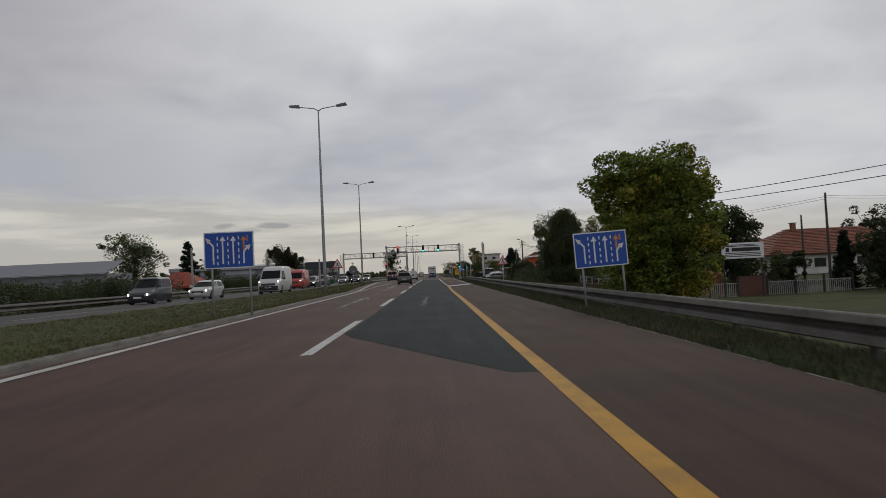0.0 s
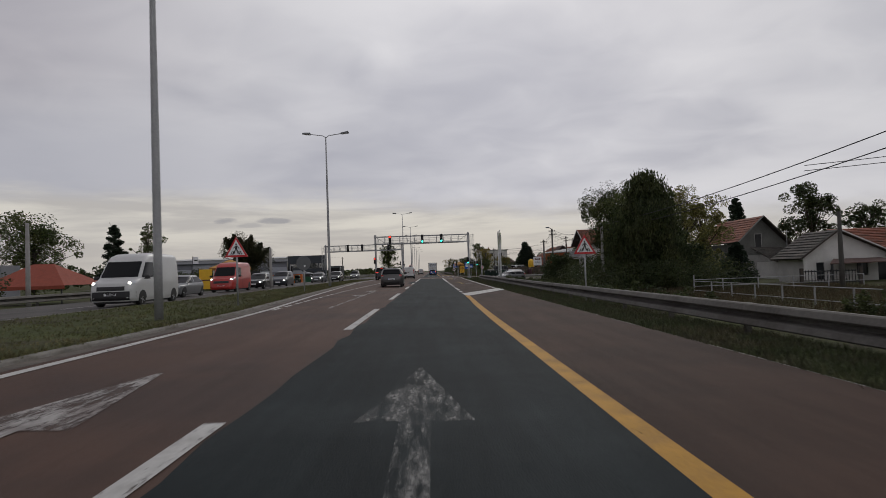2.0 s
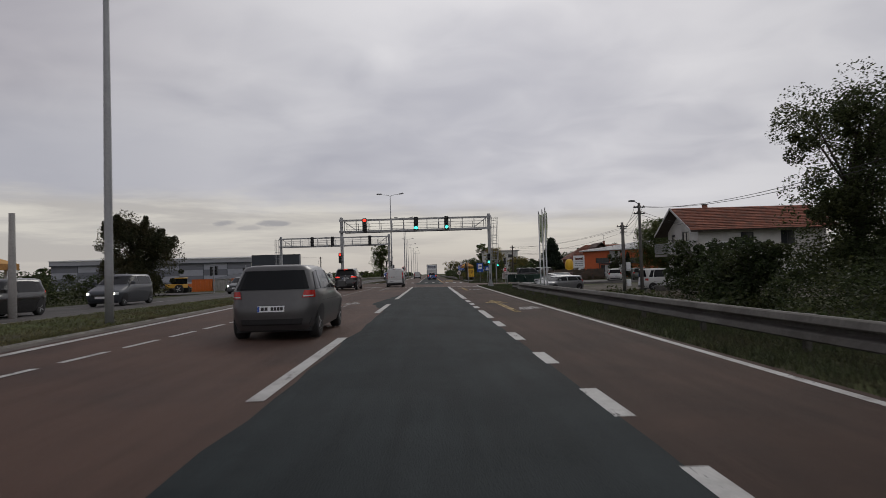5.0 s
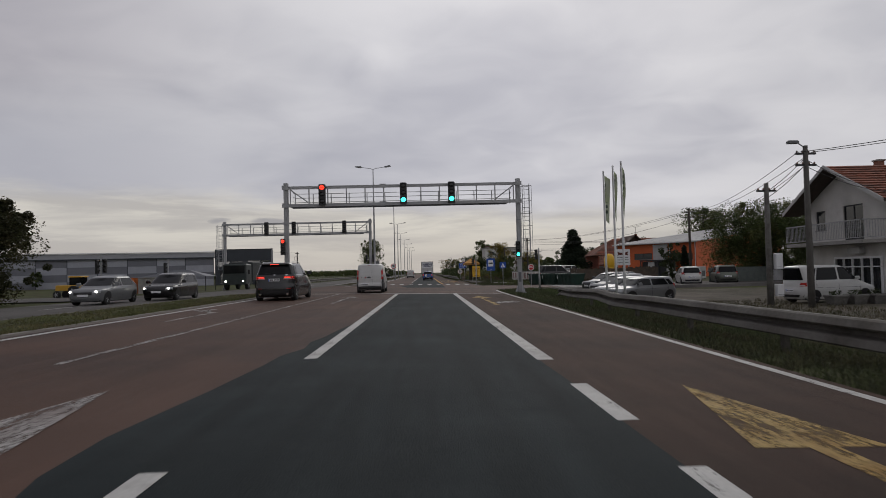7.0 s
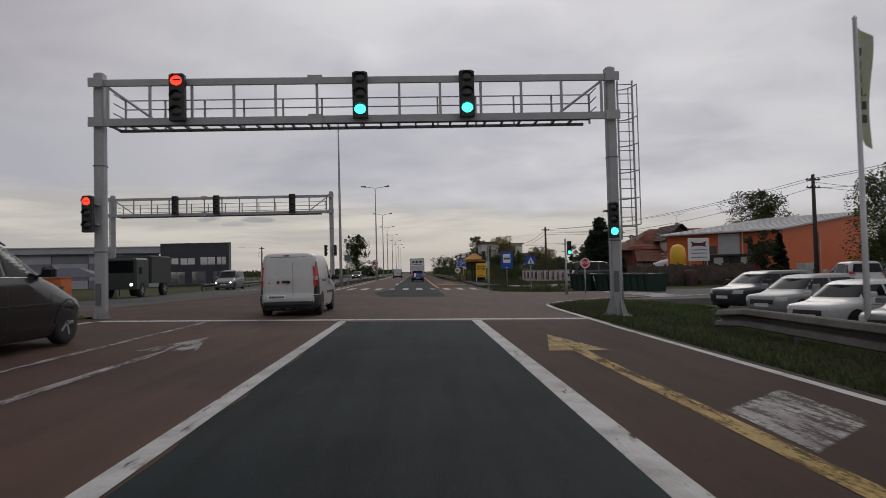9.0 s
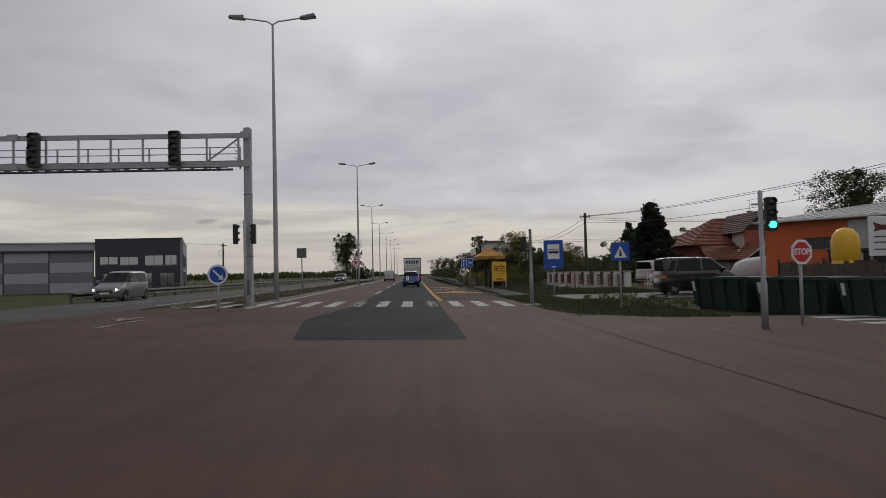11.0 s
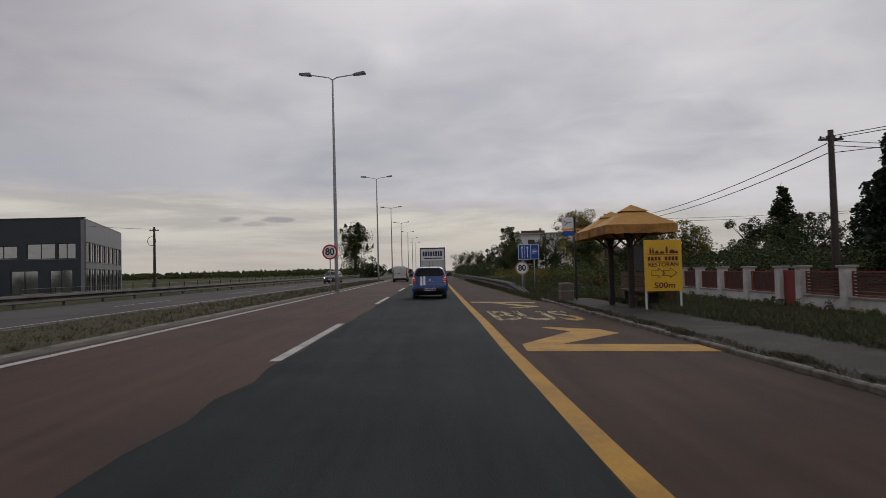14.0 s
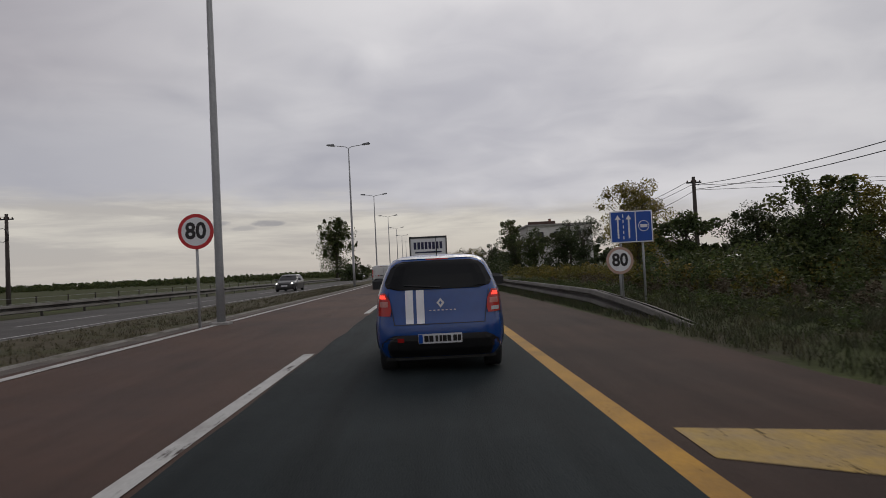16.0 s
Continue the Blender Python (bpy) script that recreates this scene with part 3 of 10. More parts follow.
# median with kerbs
for name, a, b in (("median_south", -30, 129.5), ("median_north", 154.5, 300)):
    ys = steps(a, b, 2)
    top = 0.19 if a < 0 else 0.15
    def pinch(y, a=a, b=b):
        return min(1.0, max(0.12, (129.5 - y) / 3 if a < 0 else (y - 154.5) / 3))
    def left(y):
        c = (near_kerb(y) + far_kerb(y)) / 2
        return c + (far_kerb(y) + 0.02 - c) * pinch(y)
    def right(y):
        c = (near_kerb(y) + far_kerb(y)) / 2
        return c + (near_kerb(y) - 0.02 - c) * pinch(y)
    sheet("ground_" + name, ys, lambda y: (left(y) + 0.12, right(y) - 0.12), lambda x, y: top - 0.005 + 0.03 * noise.noise((x * 0.5, y * 0.3, 3)), SOIL if a < 0 else mat("dry_median_soil", (0.078, 0.066, 0.043), 0.95, vary=0.35, scale=0.8, fine=12, bump=0.7, space="World", alt=(0.06, 0.062, 0.03), spec=0.1),
          "grass median between the carriageways", "grass", 6)
    k = Mesh()
    k.grid([[(right(y) + o, y, z) for o, z in ((0.02, road_z(right(y)) - 0.01), (0.0, top - 0.025), (-0.03, top), (-0.15, top), (-0.16, 0.05))] for y in ys])
    k.grid([[(left(y) - o, y, z) for o, z in ((-0.16, 0.05), (-0.15, top), (-0.03, top), (0.0, top - 0.03), (0.02, 0.05))] for y in ys])
    tagged(part("kerb_" + name, k, KERB), "weathered concrete kerb round the grass median", "kerb", kind="structure")
    gut = Mesh()
    gut.grid([[(right(y) + o, y, road_z(right(y) + o) + 0.005) for o in (0.0, 0.32 + 0.06 * noise.noise((y * 0.5, 9, 0)))] for y in ys])
    tagged(part("kerb_gutter_" + name, gut, mat("gutter_dirt", (0.10, 0.085, 0.07), 0.9, vary=0.35, scale=1.5, fine=20, space="World", alt=(0.065, 0.05, 0.042))), "dirty gutter strip beside the kerb", "gutter", kind="structure")

# pavement at the bus stop
g = Mesh()
g.grid([[(x, y, -0.018 - 0.004 * (x - 5.1)) for x in (5.12, 5.9, 6.7, 7.35)] for y in steps(165.6, 188.8, 2)])
tagged(part("pavement", g, PAVING), "cracked concrete bus stop pavement", "pavement", kind="structure")
KERBSTONE = mat("whitish_kerbstone", (0.21, 0.195, 0.17), 0.9, vary=0.35, scale=3.0, fine=18, bump=0.6, space="World", alt=(0.11, 0.095, 0.08), altpos=(0.42, 0.6), spec=0.2)
kb = thing("kerb_bus_stop", Matrix.Identity(4), "worn whitish concrete kerbstones along the pavement", "kerb", kind="structure")
for i, y in enumerate(steps(165.6, 189.6, 1.0)[:-1]):
    dx, dz = 0.03 * noise.noise((i * 1.7, 0, 0)), 0.03 * noise.noise((i * 1.3, 4, 0))
    part("kerbstone", Mesh().soft(5.01 + dx, 5.12 + dx, y + 0.012, y + 0.985, -0.25, -0.02 + dz, 0.02), KERBSTONE, kb)
part("end_stone", Mesh().soft(5.13, 7.4, 165.48, 165.6, -0.45, -0.015, 0.015), KERBSTONE, kb)
kb = thing("kerb_pavement_back", Matrix.Identity(4), "pale edging stones behind the pavement", "kerb", kind="structure")
for i, y in enumerate(steps(166.5, 182, 1.0)[:-1]):
    dz = 0.02 * noise.noise((i * 1.3, 8, 0))
    part("kerbstone", Mesh().soft(7.34, 7.43, y + 0.01, y + 0.985, -0.25, -0.005 + dz, 0.012), KERBSTONE, kb)

# ---- markings ----
def mark(name, pts, material=PAINT, label="white painted line", up=0.0065):
    g = Mesh()
    g.poly([(x, y, road_z(x) + up) for x, y in pts])
    return tagged(part(name, g, material), label, "road marking", kind="structure")


def line(x, a, b, w, material=PAINT, label="white lane line", d=6, up=0.0065):
    g = Mesh()
    xf = x if callable(x) else (lambda y: x)
    ys = steps(a, b, d)
    g.grid([[(xf(y) + s * w / 2, y, road_z(xf(y)) + up) for s in (-1, 1)] for y in ys])
    return tagged(part("road_marking", g, material), label, "road marking", kind="structure")


def edge(y):
    return near_kerb(y) + 0.55


line(edge, -30, 126.8, 0.2, label="white edge line along the median kerb")
line(edge, 154, 330, 0.19, label="white edge line along the median kerb")
line(lambda y: lerp(y, [(4, 1.65), (26, 1.665), (34, 1.65), (42, 1.63), (48, 1.66), (54, 1.75), (58, 1.77)]), -30, 57.5, 0.21, YELLOW, "yellow line beside the bus lane", 2)
line(lambda y: lerp(y, [(160, 1.86), (166, 1.78), (171, 1.74), (178, 1.765), (187, 1.73)]), 160.2, 330, 0.21, YELLOW, "yellow line beside the bus lane")
for a, b in ((-8.5, -1), (7.8, 15.4), (24.9 - 1.6, 31.0), (39.6, 47.2), (54.2, 61.7), (70.2, 76.8), (85.2, 91.35)):
    line(-1.75, a, b, 0.19, label="white broken lane line")
line(-1.72, 96.9, 126.4, 0.2, label="solid white lane line before the stop line")
for k in range(12):
    a = 171.2 + 16.4 * k - (0.3 if k else 0)
    line(-1.72, a, a + 6.6, 0.17, label="white broken lane line")
for a, b in ((62.7, 64.5), (65.9, 67.8), (69.3, 70.7), (72.7, 74.0), (76.0, 77.6), (79.2, 80.8), (82.2, 86.1), (87.5, 88.9), (90.2, 91.35), (92.7, 94.55)):
    line(1.72, a, b, 0.19, label="short white dash of the lane line")
line(1.72, 96.6, 126.5, 0.24, label="solid white lane line before the stop line")
# turning lane
for k in range(24):
    a = 47.4 + 2.0 * k
    line(lambda y: lerp(y, [(46, -5.2), (56, -5.38), (70, -5.5), (95, -5.2)]), a, a + 1.4, 0.13, label="short white dash along the turning lane")
line(-5.2, 96.5, 126.6, 0.15, WORN, "worn white line of the turning lane")
line(right_edge, -30, 58, 0.02, WORN)
line(lambda y: right_edge(y) - 0.22, 68.5, 124.9, 0.13, label="white edge line beside the verge")
mark("road_marking", [(1.65, 60.92), (1.70, 57.64), (1.88, 57.42), (2.21, 58.44), (4.52, 66.02), (4.60, 67.14), (4.42, 69.2), (1.87, 61.02)], label="broad white diagonal bar that ends the bus lane")
mark("road_marking", [(-8.1, 126.75), (4.75, 126.6), (4.75, 127.05), (-8.1, 127.2)], label="white stop line across the lanes")
# corner line round the grass island at the side road
g = Mesh()
cor = [(4.69, 124.8), (4.76, 128.5), (4.84, 131.6), (4.98, 133.4), (5.35, 134.9), (6.2, 136.1), (8.2, 137.9), (10.5, 138.9), (14, 139.3)]
g.grid([[(x - nx * 0.075, y - ny * 0.075, -0.075 - 0.004 * (x - 4.6)), (x + nx * 0.075, y + ny * 0.075, -0.075 - 0.004 * (x - 4.6))]
        for i, (x, y) in enumerate(cor) for q in [(Vector(cor[min(i + 1, 8)]) - Vector(cor[max(i - 1, 0)])).normalized()] for nx, ny in [(q[1], -q[0])]])
tagged(part("road_marking", g, PAINT), "white line round the corner of the side road", "road marking", kind="structure")
# zebra crossings
for i in range(14):
    x = -7.68 + 0.98 * i
    if x < 4.4:
        mark("road_marking", [(x, 154.8), (x + 0.43, 154.8), (x + 0.43, 159.5), (x, 159.5)], ZEBRA_WORN if i in (6, 9) else ZEBRA, label="worn white zebra crossing stripe")
for i in range(9):
    y = 138.6 + 0.95 * i
    g = Mesh()
    g.poly([(9.6, y, -0.12), (12.6, y, -0.135), (12.6, y + 0.5, -0.135), (9.6, y + 0.5, -0.12)])
    tagged(part("road_marking", g, PAINT), "white zebra stripe across the side road", "road marking", kind="structure")


def arrow(x, y, length, material, turn=0, w=0.16, label="worn white direction arrow on the road"):
    """A lane arrow that points up the road: its tail at y."""
    g = Mesh()
    h = length * 0.38
    z = lambda px: road_z(px) + 0.0075
    P = lambda px, py: (px, py, z(px))
    g.poly([P(x - w / 2, y), P(x + w / 2, y), P(x + w / 2, y + length - h * 0.72), P(x - w / 2, y + length - h * 0.72)])
    if turn == 0:
        g.poly([P(x - 0.5, y + length - h * 0.72), P(x + 0.5, y + length - h * 0.72), P(x, y + length)])
    else:
        s = turn
        q = [P(x - w / 2, y + length - h), P(x + w / 2, y + length - h), P(x + s * 0.75, y + length - 0.7), P(x + s * 0.6, y + length - 0.2)]
        g.poly(q if s > 0 else q)
        g.poly([P(x + s * 0.45, y + length - 1.6), P(x + s * 1.15, y + length - 0.5), P(x + s * 0.45, y + length + 0.2)][::s])
    return tagged(part("road_marking", g, material), label, "road marking", kind="structure")


arrow(-3.35, 22.5, 11.5, WORN)
arrow(-0.09, 22.8, 11.2, FAINT, w=0.26)
line(-3.47, 48.0, 66.0, 0.13, WORN, "long rubbed stem of two worn arrows")
mark("road_marking", [(-3.42, 60.5), (-4.25, 60.7), (-3.75, 58.5), (-3.41, 58.3)], WORN, "worn white arrow head")
mark("road_marking", [(-3.44, 68.0), (-3.9, 67.9), (-4.05, 64.9), (-3.4, 64.7)], WORN, "worn white arrow head")
arrow(-3.45, 84.0, 10.4, WORN)
arrow(-6.9, 104.5, 6.0, WORN, -1)
arrow(-3.9, 114.5, 8.0, WORN)
arrow(-6.9, 88.0, 6.0, WORN, -1)
arrow(2.85, 84.8, 9.6, WORN_YELLOW, w=0.22, label="worn yellow direction arrow on the bus lane")
arrow(2.78, 112.8, 9.7, WORN_YELLOW, w=0.22, label="worn yellow direction arrow on the bus lane")
mark("road_marking", [(3.26, 87.8), (3.07, 86.0), (4.13, 87.2), (3.98, 88.4)], WORN, "rubbed-out white patch of road paint")
mark("road_marking", [(2.98, 115.3), (2.95, 113.9), (3.98, 114.8), (4.05, 116.3)], WORN, "rubbed-out white patch of road paint")
arrow(-6.7, 145.5, 4.0, WORN, -1)
# bus stop letters and zigzag
FADED = mat("faded_cream_paint", (0.31, 0.245, 0.125), 0.7, vary=0.25, scale=2.6, fine=24, bump=0.2, space="World", alt=(0.25, 0.16, 0.05), altpos=(0.5, 0.62), spec=0.2, holes=(0.48, 0.72))
lettering("road_marking", "BUS", 1.0, FADED, None, Matrix.Translation((3.28, 180.1, road_z(3.28) + 0.008)) @ pose(0, 0, 0, 0, 1.15, 0), (1.42, 5.2), "the word BUS painted along the bus bay", 0.0003, 0.014)
FADED_YELLOW = mat("faded_yellow_paint", (0.37, 0.24, 0.055), 0.7, vary=0.25, scale=2.6, fine=24, bump=0.2, space="World", alt=(0.27, 0.19, 0.09), altpos=(0.45, 0.62), spec=0.2, holes=(0.40, 0.58))
for name, pts in (("lower", [(2.0, 172.1), (5.0, 171.9), (5.0, 172.9), (2.75, 173.1), (4.25, 174.95), (4.05, 175.8), (3.05, 176.5), (2.9, 176.3), (3.35, 175.4), (2.05, 173.1)]),
                  ("bar", [(2.0, 188.5), (1.97, 187.7), (2.78, 187.22), (2.98, 187.36), (4.41, 187.12), (4.53, 187.98)]),
                  ("diagonal", [(2.80, 187.2), (3.71, 184.5), (3.01, 184.13), (3.35, 183.81), (4.17, 184.48), (4.1, 185.18), (3.0, 187.33)]),):
    g = Mesh()
    g.poly([(x, y, road_z(x) + 0.0085) for x, y in pts])
    tagged(part("road_marking", g, YELLOW if name == "lower" else FADED_YELLOW), "yellow zigzag bus stop marking" if name == "lower" else "faded yellow zigzag bus stop marking", "road marking", kind="structure")
mark("road_marking", [(4.17, 179.9), (4.40, 179.5), (4.29, 178.33), (4.09, 178.19), (3.90, 178.39), (3.90, 179.0), (4.05, 178.7), (4.17, 178.6), (4.25, 179.17)], YELLOW, "fresh yellow stroke repainted over the last letter", 0.0115)
# opposite carriageway lines
for xo, a, b, gap in ((0.4, -30, 126, 0), (0.5, 158, 300, 0)):
    g = Mesh()
    g.grid([[(far_kerb(y) - xo - s, y, opp_z(far_kerb(y) - xo - s, y) + 0.008) for s in (0, 0.13)] for y in steps(a, b, 5)])
    tagged(part("road_marking", g, PAINT), "white edge line of the opposite carriageway", "road marking", kind="structure")
for k in range(20):
    y = -20 + 15 * k
    if 118 < y < 158:
        continue
    g = Mesh()
    g.grid([[(far_kerb(q) - 3.6 - s, q, opp_z(far_kerb(q) - 3.6 - s, q) + 0.008) for s in (0, 0.14)] for q in (y, y + 3, y + 6)])
    tagged(part("road_marking", g, PAINT), "white broken lane line of the opposite carriageway", "road marking", kind="structure")


# ---- guard rails ----
def w_beam(pts, side):
    """A corrugated beam along pts (x, y, top height); side: the way the ridges face."""
    prof = [(-0.02, -0.012), (0.0, 0.0), (0.03, -0.006), (0.055, -0.03), (0.10, -0.125), (0.085, -0.15), (-0.05, -0.175), (-0.065, -0.19), (-0.065, -0.235), (-0.05, -0.25), (0.06, -0.275), (0.085, -0.295), (0.12, -0.385), (0.10, -0.41), (0.06, -0.42)]
    g = Mesh()
    g.grid([[(x + side * o, y, z + h) for o, h in prof] for x, y, z in pts])
    g.grid([[(x + side * (o - 0.006), y, z + h) for o, h in prof][::-1] for x, y, z in pts])
    return g


def guard_rail(label, path, side, spacing, posts_to):
    """path: rows of (x, y, top)."""
    root = thing("guard_rail", Matrix.Identity(4), label, "guard rail")
    dense = []
    for (x0, y0, z0), (x1, y1, z1) in zip(path, path[1:]):
        n = max(1, round(math.dist((x0, y0), (x1, y1)) / 2))
        dense += [(x0 + (x1 - x0) * i / n, y0 + (y1 - y0) * i / n, z0 + (z1 - z0) * i / n + 0.012 * noise.noise((y0 + i, 0, side))) for i in range(n)]
    dense.append(path[-1])
    part("beam", w_beam(dense, side), RAIL, root)
    rear = Mesh()
    rear.grid([[(x - side * 0.19, y, z - 0.04), (x - side * 0.25, y, z - 0.04), (x - side * 0.25, y, z - 0.3), (x - side * 0.19, y, z - 0.3)] for x, y, z in dense])
    part("rear_strip", rear, RAIL, root)
    gap = 0.0
    post = Mesh().box(-0.05, 0.05, -0.06, 0.06, -1.1, 0.0)
    block = Mesh().box(-0.09, 0.09, -0.05, 0.05, -0.26, -0.02)
    pd, bd = None, None
    last = None
    for x, y, z in dense:
        if last is None or y - last >= spacing:
            last = y
            if y > posts_to:
                break
            if pd is None:
                a, b = part("post", post, RAIL, root), part("spacer", block, RAIL, root)
                pd, bd = a.data, b.data
            else:
                a, b = new("post", pd), new("spacer", bd)
                a.parent = b.parent = root
            a.location, b.location = (x - side * 0.14, y, z - 0.03), (x - side * 0.16, y, z)
    return root


guard_rail("weathered galvanised steel guard rail beside the grass verge", [(5.95, -30, 0.44), (5.95, 60, 0.44), (5.85, 92, 0.52), (5.9, 104, 0.52), (6.05, 108, 0.46), (6.5, 112, 0.50), (7.0, 118, 0.34), (7.6, 124, 0.26), (7.9, 126, 0.1)], -1, 4.0, 124)
guard_rail("weathered guard rail that dips into the grass", [(5.5, 196.3, -0.12), (5.35, 199.5, 0.2), (5.22, 203.5, 0.45), (5.05, 212, 0.5), (4.9, 300, 0.5), (4.9, 420, 0.5)], -1, 4.0, 300)
guard_rail("weathered steel guard rail along the far side of the opposite carriageway",
           [(far_edge(y) - 0.9, y, 0.62) for y in (-30, 0, 30, 45, 70, 84)], 1, 4.0, 110)
guard_rail("long weathered steel guard rail beside the open field",
           [(far_edge(y) - 0.9, y, 0.62) for y in (168, 180, 220, 260, 320, 420)], 1, 4.0, 330)


# ---- street lamps ----
def street_lamp(x, y, turn=0.0):
    root = thing("street_lamp", pose(x, y, 0.15, 0, 0, turn), "tall grey steel street lamp with two arms on the grass median", "street lamp", "lamps along the median")
    g = Mesh()
    g.lathe([(0.115, 0), (0.11, 1.6), (0.1, 5), (0.075, 9), (0.05, 12.75)], 12)
    part("pole", g, GALV, root, smooth=True)
    part("base_plate", Mesh().soft(-0.24, 0.24, -0.24, 0.24, -0.05, 0.03, 0.02), CONC, root)
    for s in (-1, 1):
        a = Mesh()
        pts = [(0, 12.7), (0.25 * s, 12.86), (1.35 * s, 13.02)]
        a.pipe([(a0, 0, b0) for a0, b0 in pts], 0.034, 8)
        arm = part("arm", a, GALV, root, smooth=True)
        h = Mesh()
        m = pose(1.62 * s, 0, 13.05, 0, -6 * s, 0)
        h.add([m @ Vector(q) for q in ((-0.38, -0.13, -0.04), (0.38, -0.17, -0.04), (0.38, 0.17, -0.04), (-0.38, 0.13, -0.04), (-0.34, -0.09, 0.07), (0.30, -0.12, 0.13), (0.30, 0.12, 0.13), (-0.34, 0.09, 0.07))],
              [(0, 3, 2, 1), (4, 5, 6, 7), (0, 1, 5, 4), (1, 2, 6, 5), (2, 3, 7, 6), (3, 0, 4, 7)])
        head = part("lamp_head", h, mat("lamp_housing", (0.14, 0.145, 0.15), 0.5, 0.2, vary=0.15), root, "dark grey lamp housing")
        part("diffuser", Mesh().box(-0.25, 0.3, -0.1, 0.1, -0.075, -0.042, m), HEAD_OFF, head)
    return root


lamp = street_lamp(-7.07, 42.83)
for x, y, turn in ((-8.55, 81.3, 1), (-5.61, 160.37, 0), (-5.28, 201.0, 1), (-6.49, 243.98, 0), (-7.3, 283, 0), (-7.4, 321, 0), (-7.4, 359, 0), (-7.4, 397, 0), (-7.4, 436, 0)):
    copy_thing(lamp, pose(x, y, 0.15, 0, 0, turn))


# ---- signal heads and gantries ----
def signal_head(parent, m, lit=-1, arrow_lens=False, back=False):
    """Three round lenses in a black housing, facing local -y. lit: 0 red, 2 green."""
    body = part("signal_head", Mesh().soft(-0.14, 0.14, -0.1, 0.1, 0, 1.0, 0.03, m), BLACK, parent, "black signal housing")
    for i in range(3):
        z = 0.84 - 0.33 * i
        col = (LAMP_RED if i == 0 else LAMP_GREEN) if i == lit else mat("dark_lens", (0.012, 0.012, 0.012), 0.25, vary=0.1)
        part("lens", Mesh().lathe([(0.105, 0), (0.1, 0.012), (0.05, 0.028), (0.0, 0.032)], 20, m @ pose(0, -0.1, z, 90, 0, 0)), col, body)
        vis = Mesh()
        rows = []
        for k in range(9):
            a = math.pi * (0.0 + k / 8)
            rows.append([m @ Vector((0.12 * math.cos(a), y, z + 0.12 * math.sin(a))) for y in (-0.1, -0.17)])
        vis.grid(rows)
        part("visor", vis, BLACK, body)
    if lit == 0 and arrow_lens:
        part("lens_arrow", Mesh().box(-0.05, 0.09, -0.152, -0.146, 0.825, 0.855, m), BLACK, body)
    return body


